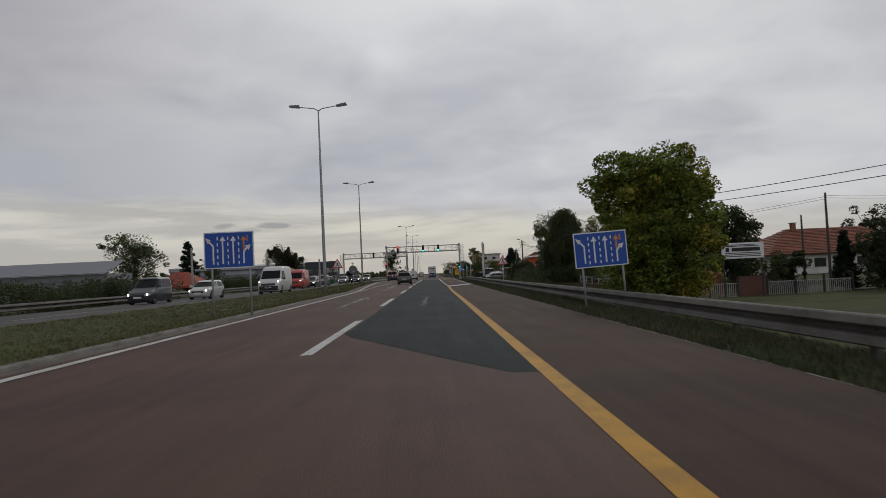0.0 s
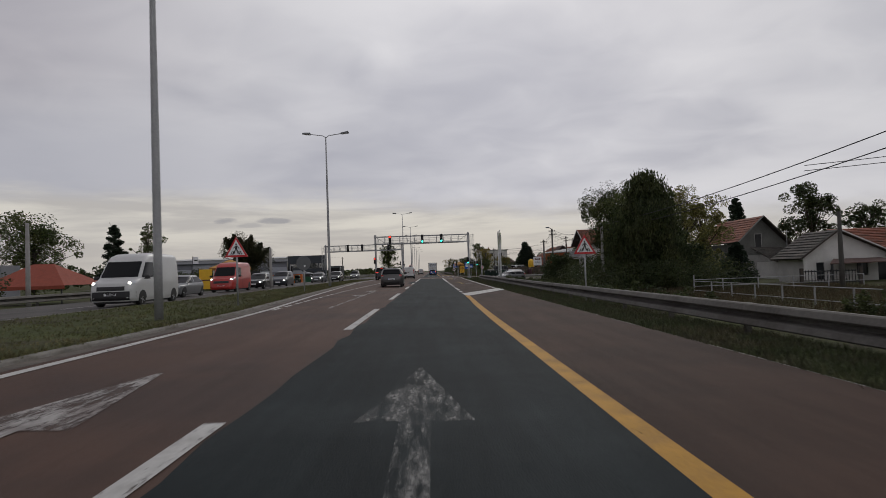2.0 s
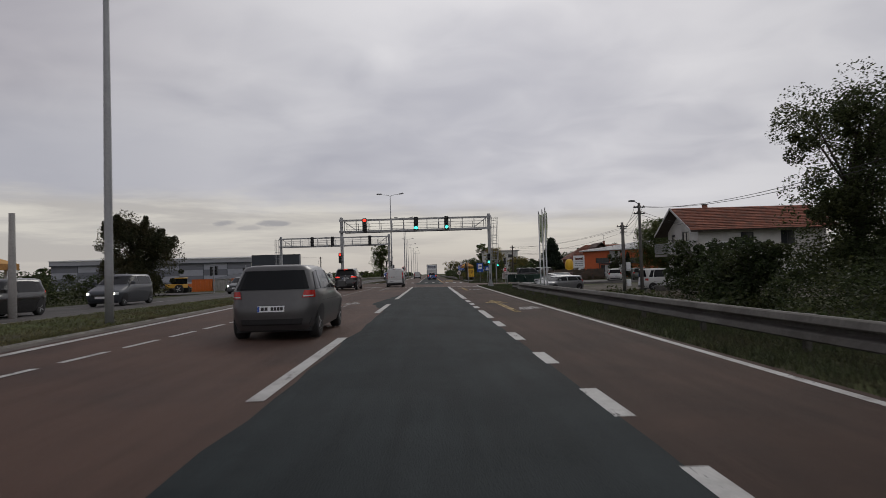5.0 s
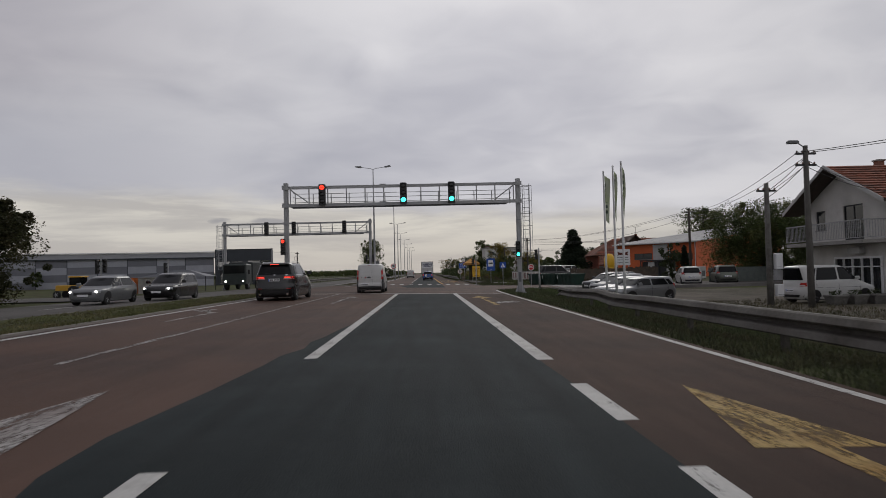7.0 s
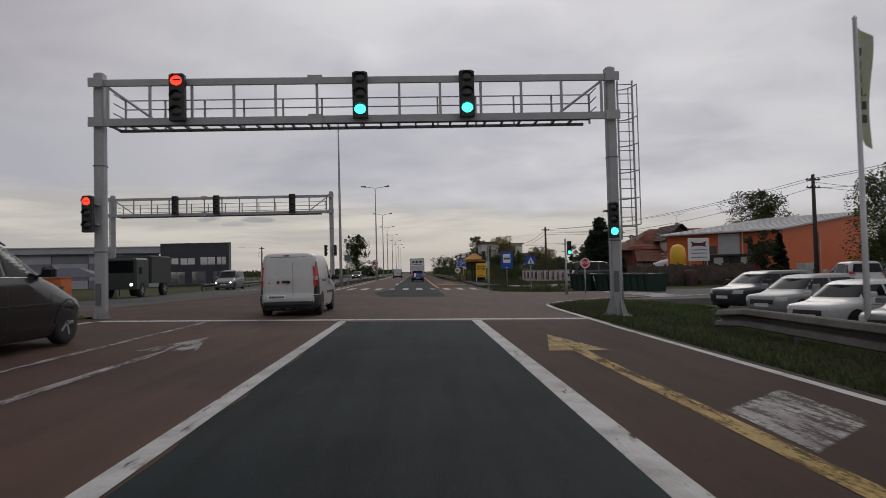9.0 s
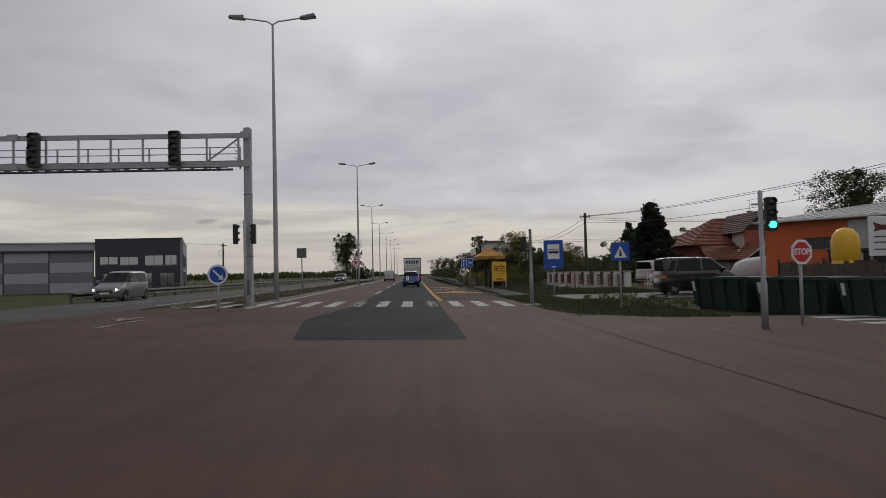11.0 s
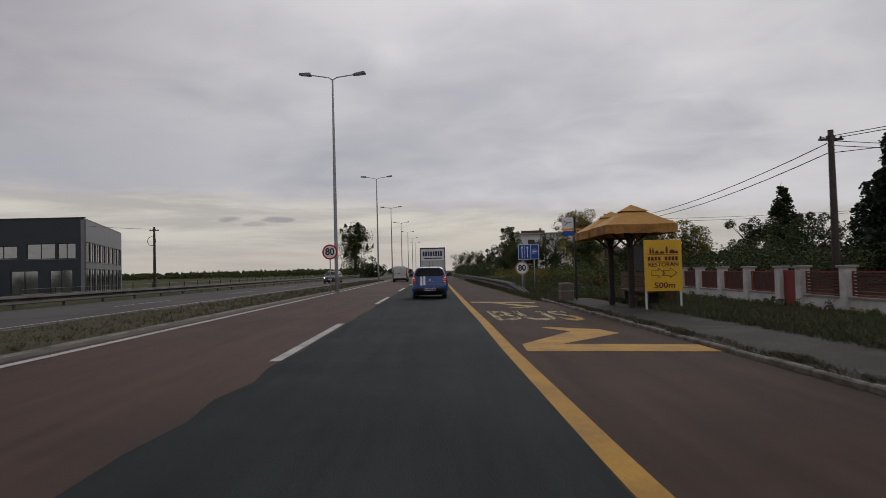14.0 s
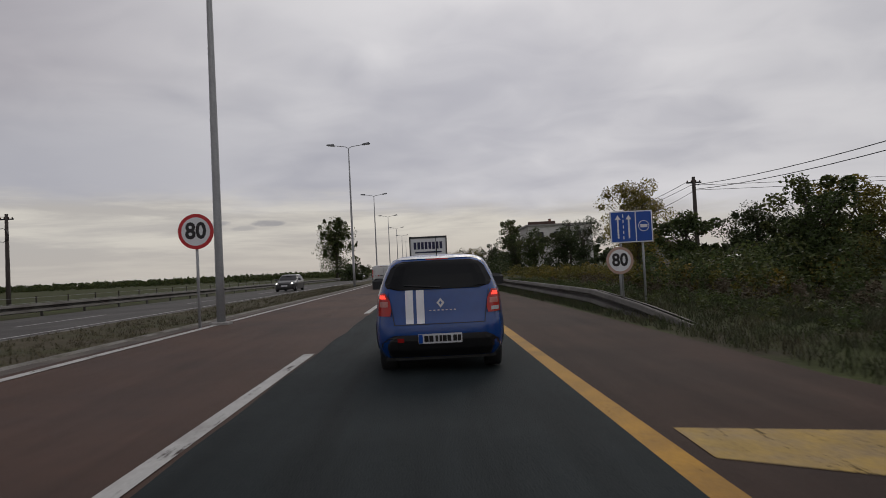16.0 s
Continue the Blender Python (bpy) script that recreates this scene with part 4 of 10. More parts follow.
def gantry(label, x0, x1, y, top, heads, ladder, posts_heads=()):
    root = thing("signal_gantry", Matrix.Identity(4), label, "gantry")
    zb = 0.0
    for x in (x0, x1):
        g = Mesh().soft(x - 0.14, x + 0.14, y - 0.14, y + 0.14, -0.2, top, 0.04)
        post = part("post", g, GALV, root)
        f = Mesh().soft(x - 0.34, x + 0.34, y - 0.34, y + 0.34, -0.35, -0.10, 0.012)
        part("base", f, GALV, post, "bolted steel foot plate")
        for k in range(4):
            for o in (-0.07, 0.07):
                g2 = Matrix.Translation((x, y, 0)) @ pose(0, 0, 0, 0, 0, 90 * k)
                part("gusset", Mesh().poly([g2 @ Vector((0.138, o, 0.42)), g2 @ Vector((0.138, o, -0.10)), g2 @ Vector((0.31, o, -0.10)), g2 @ Vector((0.30, o, -0.06))], g2.to_3x3() @ Vector((0, 0.014, 0))), GALV, post)
        for k in range(8):
            a = math.pi / 4 * k + 0.2
            part("bolt", Mesh().lathe([(0.022, -0.1), (0.022, -0.05), (0, -0.045)], 6, Matrix.Translation((x + 0.29 * math.copysign(min(1, abs(math.cos(a)) * 1.3), math.cos(a)), y + 0.29 * math.copysign(min(1, abs(math.sin(a)) * 1.3), math.sin(a)), 0))), SIGN_BACK, post)
        part("hatch", Mesh().soft(x - 0.09, x + 0.05, y - 0.19, y - 0.135, 0.55, 1.15, 0.012), SIGN_BACK, post, "grey steel service hatch")
        for z in (2.0, 4.4):
            part("band", Mesh().box(x - 0.148, x + 0.148, y - 0.148, y + 0.148, z, z + 0.035), SIGN_BACK, post)
    for nm, z, w in (("top_chord", top - 0.34, 0.09), ("bottom_chord", top - 1.44, 0.10)):
        part(nm, Mesh().box(x0 + 0.16, x1 - 0.16, y - 0.25, y - 0.15, z - w, z + w), GALV, root)
    n = 12
    for i in range(n + 1):
        x = x0 + 0.3 + (x1 - x0 - 0.6) * i / n
        part("upright", Mesh().box(x - 0.035, x + 0.035, y - 0.23, y - 0.17, top - 1.35, top - 0.42), GALV, root)
    for xa, xb in ((x0 + 0.3, x0 + 1.5), (x1 - 0.3, x1 - 1.5)):
        part("brace", Mesh().tube((xa, y - 0.2, top - 0.45), (xb, y - 0.2, top - 1.33), 0.035), GALV, root)
    # walkway behind the truss, with its handrail
    for i in range(n + 1):
        x = x0 + 0.45 + (x1 - x0 - 0.9) * i / n
        part("rail_post", Mesh().box(x - 0.025, x + 0.025, y + 0.57, y + 0.62, top - 1.5, top - 0.62), GALV, root)
    for z in (top - 0.64, top - 0.9, top - 1.18):
        part("handrail", Mesh().tube((x0 + 0.45, y + 0.56, z), (x1 - 0.45, y + 0.56, z), 0.018, n=6), GALV, root)
        for x in (x0 + 0.45, x1 - 0.45):
            part("end_rail", Mesh().tube((x, y - 0.16, z), (x, y + 0.56, z), 0.018, n=6), GALV, root)
    grate = mat("grating", (0.10, 0.10, 0.105), 0.6, 0.4, vary=0.2)
    plank = None
    for i in range(int((x1 - x0 - 0.6) / 0.5)):
        x = x0 + 0.3 + 0.5 * i
        if plank is None:
            ob = part("grating", Mesh().box(0, 0.05, y - 0.1, y + 0.54, top - 1.54, top - 1.48).box(0, 0.5, y - 0.15, y - 0.1, top - 1.56, top - 1.48).box(0, 0.5, y + 0.54, y + 0.6, top - 1.56, top - 1.48), grate, root, "dark open steel walkway frame")
            plank = ob.data
        else:
            ob = new("grating", plank)
            ob.parent = root
        ob.location = (x, 0, 0)
    for x in (x0, (x0 + x1) / 2 - 1.2, x1):
        part("clamp", Mesh().box(x - 0.2, x + 0.2, y - 0.3, y - 0.26, top - 0.45, top - 0.2), GALV, root)
        part("clamp", Mesh().box(x - 0.2, x + 0.2, y - 0.3, y - 0.26, top - 1.56, top - 1.3), GALV, root)
    for x, lit, arr in heads:
        signal_head(root, pose(x, y - 0.45, top - 1.48) @ Matrix.Diagonal((1.5, 1.2, 1.3, 1)), lit, arr)
    for x, z, lit in posts_heads:
        signal_head(root, pose(x, y - 0.42, z), lit, lit == 0)
        for q in (0.2, 0.75):
            part("bracket", Mesh().box(x - 0.2, x + 0.2, y - 0.33, y - 0.1, z + q, z + q + 0.05), GALV, root)
    # ladder with its cage
    xl = ladder
    for s in (-0.22, 0.22):
        part("ladder_rail", Mesh().box(xl + s - 0.02, xl + s + 0.02, y + 0.3, y + 0.36, 2.05, top - 0.3), GALV, root)
    for i in range(17):
        z = 2.15 + 0.28 * i
        if z < top - 0.4:
            part("rung", Mesh().tube((xl - 0.22, y + 0.33, z), (xl + 0.22, y + 0.33, z), 0.014, n=6), GALV, root)
    for z in (2.5, 3.3, 4.1, 4.9, 5.7, top - 0.4):
        c = Mesh()
        pts = [(xl + 0.36 * math.cos(a), y + 0.33 + 0.6 * math.sin(a) * 1.1) for a in (math.pi * k / 8 for k in range(9))]
        c.pipe([(ax, ay, z) for ax, ay in pts], 0.018, 5)
        part("cage_hoop", c, GALV, root)
    for k in (0, 2, 4, 6, 8):
        a = math.pi * k / 8
        part("cage_bar", Mesh().box(xl + 0.36 * math.cos(a) - 0.012, xl + 0.36 * math.cos(a) + 0.012, y + 0.33 + 0.66 * math.sin(a) - 0.012, y + 0.33 + 0.66 * math.sin(a) + 0.012, 2.5, top - 0.4), GALV, root)
    return root


gantry("galvanised signal gantry with red and green lights over the road", -8.55, 5.9, 128.07, 7.04,
       ((-6.25, 0, True), (-1.25, 2, False), (1.72, 2, False)), 6.45, ((-8.7, 2.55, 0), (5.76, 2.08, 2)))
gantry("galvanised signal gantry over the opposite carriageway, seen from behind", -20.7, -5.67, 155.73, 7.03,
               ((-16.3, -1, False), (-13.5, -1, False), (-8.3, -1, False)), -21.3, ())


# ---- signs ----
def upright_sign(name, x, y, turn, label, category="road sign", posts=((0, 0, 2.5),), base=0.0, lean=0.0):
    root = thing(name, pose(x, y, base, 0, lean, turn), label, category)
    for px, z0, z1 in posts:
        part("post", Mesh().tube((px, 0.05, z0 - 0.25), (px, 0.05, z1), 0.035, n=10), GALV, root, smooth=True)
    return root


def board(root, w, z0, z1, face, rim=SIGN_WHITE, name="board"):
    b = part(name, Mesh().soft(-w / 2, w / 2, -0.02, 0.012, z0, z1, 0.012), SIGN_BACK, root)
    part("rim", Mesh().box(-w / 2, w / 2, -0.026, -0.0215, z0, z1), rim, b)
    part("face", Mesh().box(-w / 2 + 0.035, w / 2 - 0.035, -0.031, -0.0265, z0 + 0.035, z1 - 0.035), face, b)
    return b


def flat(root, pts, material, name, y=-0.036, label=""):
    g = Mesh()
    g.poly([(px, y, pz) for px, pz in pts], (0, 0.0035, 0))
    return part(name, g, material, root, label)


def up_arrow(root, x, z0, z1, material, w=0.05, head=0.11):
    flat(root, [(x - w / 2, z0), (x + w / 2, z0), (x + w / 2, z1 - head), (x + head * 0.62, z1 - head), (x, z1), (x - head * 0.62, z1 - head), (x - w / 2, z1 - head)], material, "arrow")


def lane_board(x, y, z0, turn, label, lean=0.0, base=0.0, w=1.66, h=1.22):
    """Four lanes: left, straight, straight, and a bus lane with an exit to the right."""
    root = upright_sign("lane_sign", x, y, turn, label, posts=((-0.36 * w, 0, z0 + h), (0.40 * w, 0, z0 + h)), base=base, lean=lean)
    b = board(root, w, z0, z0 + h, SIGN_BLUE)
    X = lambda u: (u - 0.5) * w
    Z = lambda v: z0 + v * h
    for u in (0.275, 0.485, 0.70):
        for k in range(5):
            flat(b, [(X(u) - 0.018, Z(0.1 + 0.17 * k)), (X(u) + 0.018, Z(0.1 + 0.17 * k)), (X(u) + 0.018, Z(0.19 + 0.17 * k)), (X(u) - 0.018, Z(0.19 + 0.17 * k))], SIGN_WHITE, "divider_dash")
    flat(b, [(X(0.19) - 0.025, Z(0.12)), (X(0.19) + 0.025, Z(0.12)), (X(0.19) + 0.025, Z(0.62)), (X(0.10), Z(0.79)), (X(0.08), Z(0.75)), (X(0.19) - 0.025, Z(0.60))], SIGN_WHITE, "arrow_stem")
    flat(b, [(X(0.035), Z(0.85)), (X(0.14), Z(0.79)), (X(0.085), Z(0.68))], SIGN_WHITE, "arrow_tip")
    for u in (0.38, 0.59):
        up_arrow(b, X(u), Z(0.12), Z(0.88), SIGN_WHITE, head=0.16)
    flat(b, [(X(0.80) - 0.025, Z(0.12)), (X(0.80) + 0.025, Z(0.12)), (X(0.80) + 0.025, Z(0.42)), (X(0.875), Z(0.53)), (X(0.855), Z(0.575)), (X(0.80) - 0.025, Z(0.45))], SIGN_WHITE, "arrow_stem")
    flat(b, [(X(0.935), Z(0.63)), (X(0.825), Z(0.60)), (X(0.90), Z(0.47))], SIGN_WHITE, "arrow_tip")
    up_arrow(b, X(0.80), Z(0.45), Z(0.88), SIGN_ORANGE, head=0.15)
    flat(b, [(X(0.865), Z(0.72)), (X(0.885), Z(0.72)), (X(0.885), Z(0.88)), (X(0.865), Z(0.88))], SIGN_ORANGE, "divider_bar")
    return root


lane_board(5.83, 18.5, 1.29, 3, "leaning blue lane sign with arrows behind the guard rail", -2.6, -0.1, 1.74, 1.13)
lane_board(-6.45, 19.5, 1.52, 0, "blue lane sign with white and orange arrows on the median", 0.0, 0.2)


def triangle_sign(x, y, top, base, size=1.0):
    root = upright_sign("warning_sign", x, y, 0, "red-edged triangular crossing sign on a grey post", posts=((0, 0, top - base - 0.2),), base=base)
    t = top - base
    a, h = 0.56 * size, 0.97 * size
    def tri(k, yy, th, material, nm, parent):
        g = Mesh()
        cx = t - h * 0.62
        g.poly([(-a * k, yy, cx - (h * 0.38) * k), (a * k, yy, cx - (h * 0.38) * k), (0, yy, cx + h * 0.62 * k)], (0, th, 0))
        return part(nm, g, material, parent)
    b = tri(1.0, 0.0, 0.015, SIGN_BACK, "board", root)
    tri(1.0, -0.006, 0.005, SIGN_RED, "rim", b)
    tri(0.74, -0.011, 0.004, SIGN_WHITE, "face", b)
    cx = t - h * 0.62
    def fig(pts, nm="symbol_bar"):
        flat(b, [(x * size, cx + z * size) for x, z in pts], SIGN_BLACK, nm, -0.016)
    fig([(0.042 * math.cos(k * 0.785), 0.235 + 0.048 * math.sin(k * 0.785)) for k in range(8)])
    fig([(-0.05, 0.0), (0.045, 0.0), (0.06, 0.17), (-0.05, 0.17)])
    fig([(-0.055, 0.015), (0.0, 0.02), (-0.075, -0.2), (-0.13, -0.2)])
    fig([(-0.01, 0.015), (0.05, 0.015), (0.115, -0.2), (0.06, -0.2)])
    fig([(0.055, 0.16), (0.06, 0.11), (0.13, 0.03), (0.145, 0.055)])
    fig([(-0.045, 0.16), (-0.05, 0.11), (-0.12, 0.04), (-0.135, 0.065)])
    for k in (-0.29, -0.19, 0.13, 0.23):
        fig([(k, -0.245), (k + 0.06, -0.245), (k * 0.72 + 0.045, -0.09), (k * 0.72 + 0.005, -0.09)])
    return root


triangle_sign(6.14, 51.3, 2.45, -0.25, 0.79)
triangle_sign(-7.28, 50.5, 2.78, 0.25, 0.8)


def round_sign(name, x, y, z, r, base, label, rim=SIGN_RED, face=SIGN_WHITE, text="", facing=0, sides=32):
    root = upright_sign(name, x, y, facing, label, posts=((0, 0, z - base + r * 0.8),), base=base)
    c = z - base
    disc = lambda rr, y0, y1: Mesh().poly([(rr * math.cos(2 * math.pi * (k + 0.5) / sides), y0, c + rr * math.sin(2 * math.pi * (k + 0.5) / sides)) for k in range(sides)], (0, y1 - y0, 0))
    b = part("board", disc(r, 0.0, 0.012), SIGN_BACK, root)
    part("rim", disc(r, -0.006, -0.001), rim, b)
    part("face", disc(r * 0.8, -0.011, -0.0065), face, b)
    if text:
        lettering("number" if text.isdigit() else "word", text, r * (1.28 if text.isdigit() else 0.66), SIGN_BLACK if face is SIGN_WHITE else SIGN_WHITE, b, Matrix.Translation((0, -0.014, c)) @ pose(0, 0, 0, 90, 0, 0), (0.92, 1.0), bold=0.03)
    return root


round_sign("speed_sign", -5.48, 199.9, 2.5, 0.44, 0.25, "round red and white speed limit sign on the median", text="80")
round_sign("speed_sign", 6.1, 203.5, 1.28, 0.42, -0.1, "round speed limit sign with a faded rim beside the bushes", rim=mat("faded_red", (0.45, 0.30, 0.24), 0.5, vary=0.2), text="80")
round_sign("stop_sign", 9.2, 144.2, 1.5, 0.29, -0.15, "octagonal red stop sign at the side road", rim=SIGN_WHITE, face=SIGN_RED, text="STOP", sides=8, facing=12)
ds = round_sign("direction_sign", -5.95, 152.6, 1.35, 0.34, 0.0, "round blue sign with a white arrow on the median", rim=SIGN_WHITE, face=SIGN_BLUE)
flat(ds, [(-0.17, 1.48), (-0.13, 1.52), (0.10, 1.29), (0.17, 1.36), (0.19, 1.17), (0.0, 1.19), (0.06, 1.25)], SIGN_WHITE, "arrow", -0.016)
# back of a large round sign on the median
root = upright_sign("traffic_sign", -8.11, 67.8, 0, "back of a large round sign on the median", posts=((0, 0, 2.2),), base=0.25)
part("board", Mesh().lathe([(0.45, -0.01), (0.46, 0), (0.45, 0.012)], 32, pose(0, 0.0, 1.75, 90, 0, 0)), SIGN_BACK, root)
part("clip", Mesh().box(0.02, 0.12, -0.04, -0.015, 1.5, 1.62), SIGN_WHITE, root)
# back of a square sign
root = upright_sign("traffic_sign", -6.05, 169.8, 0, "back of a dark rectangular sign on the median", posts=((0, 0, 2.65),), base=0.25)
part("board", Mesh().soft(-0.29, 0.29, -0.03, 0.0, 2.08, 2.66, 0.01), SIGN_BACK, root)
part("clip", Mesh().box(-0.1, 0.1, -0.05, -0.03, 2.1, 2.15), DARKMETAL, root)
# lane sign over the speed sign
root = upright_sign("lane_sign", 6.57, 203.7, 0, "blue bus lane sign with two white arrows beside the bushes", posts=((-0.35, -0.4, 2.2), (0.35, -0.4, 2.2)), base=0.40)
b = board(root, 1.32, 1.42, 2.4, SIGN_BLUE)
for xx in (-0.42, -0.08):
    up_arrow(b, xx, 1.55, 2.28, SIGN_WHITE, head=0.14)
for k in range(5):
    flat(b, [(-0.27, 1.52 + 0.17 * k), (-0.24, 1.52 + 0.17 * k), (-0.24, 1.62 + 0.17 * k), (-0.27, 1.62 + 0.17 * k)], SIGN_WHITE, "divider_dash")
flat(b, [(0.12, 1.46), (0.15, 1.46), (0.15, 2.36), (0.12, 2.36)], SIGN_WHITE, "divider_line")
ring = Mesh().poly([(0.38 + 0.17 * math.cos(2 * math.pi * k / 24), -0.036, 1.92 + 0.17 * math.sin(2 * math.pi * k / 24)) for k in range(24)], (0, 0.004, 0))
part("symbol_ring", ring, SIGN_WHITE, b)
part("symbol_disc", Mesh().poly([(0.38 + 0.15 * math.cos(2 * math.pi * k / 24), -0.04, 1.92 + 0.15 * math.sin(2 * math.pi * k / 24)) for k in range(24)], (0, 0.0035, 0)), SIGN_BLUE, b)
part("symbol_bus", Mesh().box(0.27, 0.49, -0.044, -0.041, 1.87, 1.97), SIGN_WHITE, b)

# signal mast with the blue bus stop sign
root = thing("signal_mast", pose(5.3, 156.0, -0.12), "grey signal mast with a black signal head beside the crossing", "signal mast")
part("post", Mesh().lathe([(0.075, 0), (0.075, 1.2), (0.06, 1.25), (0.055, 2.95), (0.065, 2.96), (0.065, 3.0)], 12), GALV, root, smooth=True)
part("base", Mesh().soft(-0.3, 0.3, -0.3, 0.3, -0.1, 0.04, 0.03), CONC, root)
signal_head(root, pose(-0.30, 0.0, 2.1, 0, 0, -75) @ Matrix.Diagonal((0.85, 0.9, 0.62, 1)))
part("bracket", Mesh().box(-0.28, 0.0, -0.015, 0.015, 2.66, 2.70).box(-0.28, 0.0, -0.015, 0.015, 2.2, 2.24), GALV, root)
root = upright_sign("bus_stop_sign", 7.4, 161.6, 2, "blue and white bus stop sign beside the driveway", posts=((0, 0, 2.5),), base=-0.12)
b = board(root, 0.94, 1.42, 2.8, SIGN_BLUE, rim=SIGN_BLUE)
flat(b, [(-0.29, 1.9), (0.29, 1.9), (0.29, 2.6), (-0.29, 2.6)], SIGN_WHITE, "panel")
flat(b, [(-0.24, 2.17), (0.25, 2.17), (0.25, 2.35), (0.22, 2.38), (-0.24, 2.38)], SIGN_BLACK, "bus_symbol", -0.041)
for k in range(4):
    flat(b, [(-0.21 + 0.11 * k, 2.27), (-0.125 + 0.11 * k, 2.27), (-0.125 + 0.11 * k, 2.35), (-0.21 + 0.11 * k, 2.35)], SIGN_WHITE, "bus_window", -0.045)
for k in (-0.15, 0.15):
    part("bus_wheel", Mesh().lathe([(0.042, 0), (0.042, 0.004)], 14, pose(k, -0.041, 2.17, 90, 0, 0)), SIGN_BLACK, b)
flat(b, [(-0.1, 1.49), (0.1, 1.49), (0.1, 1.54), (-0.1, 1.54)], SIGN_WHITE, "text_bar")
# blue pedestrian crossing sign and pedestrian signals round the side road
root = upright_sign("crossing_sign", 7.66, 152.1, 0, "square blue crossing sign beside the side road", posts=((0, 0, 2.25),), base=-0.15)
b = board(root, 0.62, 1.65, 2.27, SIGN_BLUE, rim=SIGN_BLUE)
flat(b, [(-0.22, 1.75), (0.22, 1.75), (0.0, 2.16)], SIGN_WHITE, "triangle")
flat(b, [(-0.05, 1.8), (0.05, 1.8), (0.02, 2.02), (-0.02, 2.02)], SIGN_BLACK, "symbol_bar", -0.041)
for x, y, h, lit in ((8.05, 143.7, 2.95, 2), (8.4, 135.5, 3.05, -1)):
    root = thing("pedestrian_signal", pose(x, y, -0.15), "grey mast with a black pedestrian signal at the side road", "signal mast")
    part("post", Mesh().lathe([(0.07, 0), (0.07, 1.0), (0.05, 1.05), (0.05, h)], 10), GALV, root, smooth=True)
    signal_head(root, pose(0.2 if lit == 2 else -0.2, -0.02, h - 0.85, 0, 0, 0 if lit == 2 else -75) @ Matrix.Diagonal((0.8, 0.8, 0.72, 1)), lit)
    part("bracket", Mesh().box(-0.2, 0.2, -0.02, 0.02, h - 0.7, h - 0.66).box(-0.2, 0.2, -0.02, 0.02, h - 0.3, h - 0.26), GALV, root)
for x, y in ((-5.72, 155.3),):
    root = thing("signal_mast", pose(x, y, 0.2), "grey signal mast with two black heads on the median", "signal mast")
    part("post", Mesh().lathe([(0.07, 0), (0.05, 1.0), (0.05, 3.2)], 10), GALV, root, smooth=True)
    signal_head(root, pose(-0.34, 0, 2.3, 0, 0, 90) @ Matrix.Diagonal((0.8, 0.8, 0.75, 1)))
    signal_head(root, pose(0.34, 0, 2.3, 0, 0, -90) @ Matrix.Diagonal((0.8, 0.8, 0.75, 1)))


# ---- power poles and cables ----
def power_pole(x, y, top, base, label, lampy=0, arms=1, material=WOOD_POLE, lean=0.0, r=1.0):
    root = thing("power_pole", pose(x, y, base, 0, lean, 0), label, "power pole")
    h = top - base
    part("pole", Mesh().lathe([(0.15 * r, -0.3), (0.14 * r, h * 0.3), (0.10 * r, h)], 10), material, root, smooth=True)
    for k in range(arms):
        z = h - 0.35 - 0.5 * k
        part("crossarm", Mesh().box(-0.45, 0.45, -0.05, 0.05, z - 0.04, z + 0.04), DARKMETAL, root)
        for s in (-0.38, -0.14, 0.14, 0.38):
            part("insulator", Mesh().lathe([(0.03, 0), (0.045, 0.05), (0.02, 0.1)], 8, pose(s, 0, z + 0.04)), mat("ceramic", (0.12, 0.07, 0.05), 0.3), root)
    if lampy:
        part("lamp_arm", Mesh().tube((0, 0, h - 0.1), (-0.45, -0.1, h + 0.15), 0.025), DARKMETAL, root)
        part("lamp_head", Mesh().soft(-0.85, -0.35, -0.2, 0.02, h + 0.08, h + 0.22, 0.04), SIGN_BACK, root)
    return root


poles = [(30.0, 12.0, 6.4, -0.5), (16.4, 46.2, 6.8, -0.65), (14.3, 79.8, 4.8, -0.6), (16.7, 115.2, 6.4, -0.75), (25.9, 150.7, 6.9, -0.1), (15.4, 185.9, 6.1, -0.15), (16.4, 222.4, 6.1, -0.05), (17.5, 262.0, 6.2, 0.0)]
for i, (x, y, t, b) in enumerate(poles):
    power_pole(x, y, t, b, "dark wooden power pole with insulators and wires" if i not in (1, 3) else "power pole with a street lamp head and many wires", i in (1, 3), 2 if i in (3, 4) else 1,
               CONC if i == 2 else mat("tarred_grey_wood", (0.085, 0.08, 0.072), 0.9, vary=0.3, scale=4, fine=30, bump=0.6) if i == 3 else WOOD_POLE)
AGED_POLE = mat("weathered_grey_pole", (0.135, 0.13, 0.12), 0.9, vary=0.3, scale=3, fine=26, bump=0.5, alt=(0.08, 0.075, 0.068))
power_pole(15.8, 116.9, 5.0, -0.3, "short grey concrete pole with wires beside the white house", 0, 1, AGED_POLE)
power_pole(23.0, 61.9, 3.75, -0.6, "short weathered pole in front of the white cottage", 0, 0, mat("weathered_pole_wood", (0.06, 0.056, 0.05), 0.9, vary=0.3, scale=4, fine=30, bump=0.5))
power_pole(20.5, 30.5, 4.4, -0.6, "thin dark pole behind the garden fence", 0, 0, r=0.5)
power_pole(20.9, 33.5, 3.5, -0.6, "short thin pole with a lamp beside the garden", 0, 0, r=0.45)
power_pole(-27.1, 227.1, 6.3, -0.3, "wooden pole with coiled cables beside the field", 0, 1)
power_pole(-15.0, 87.5, 3.9, -0.2, "slim grey mast beside the opposite carriageway", 0, 0, CONC)
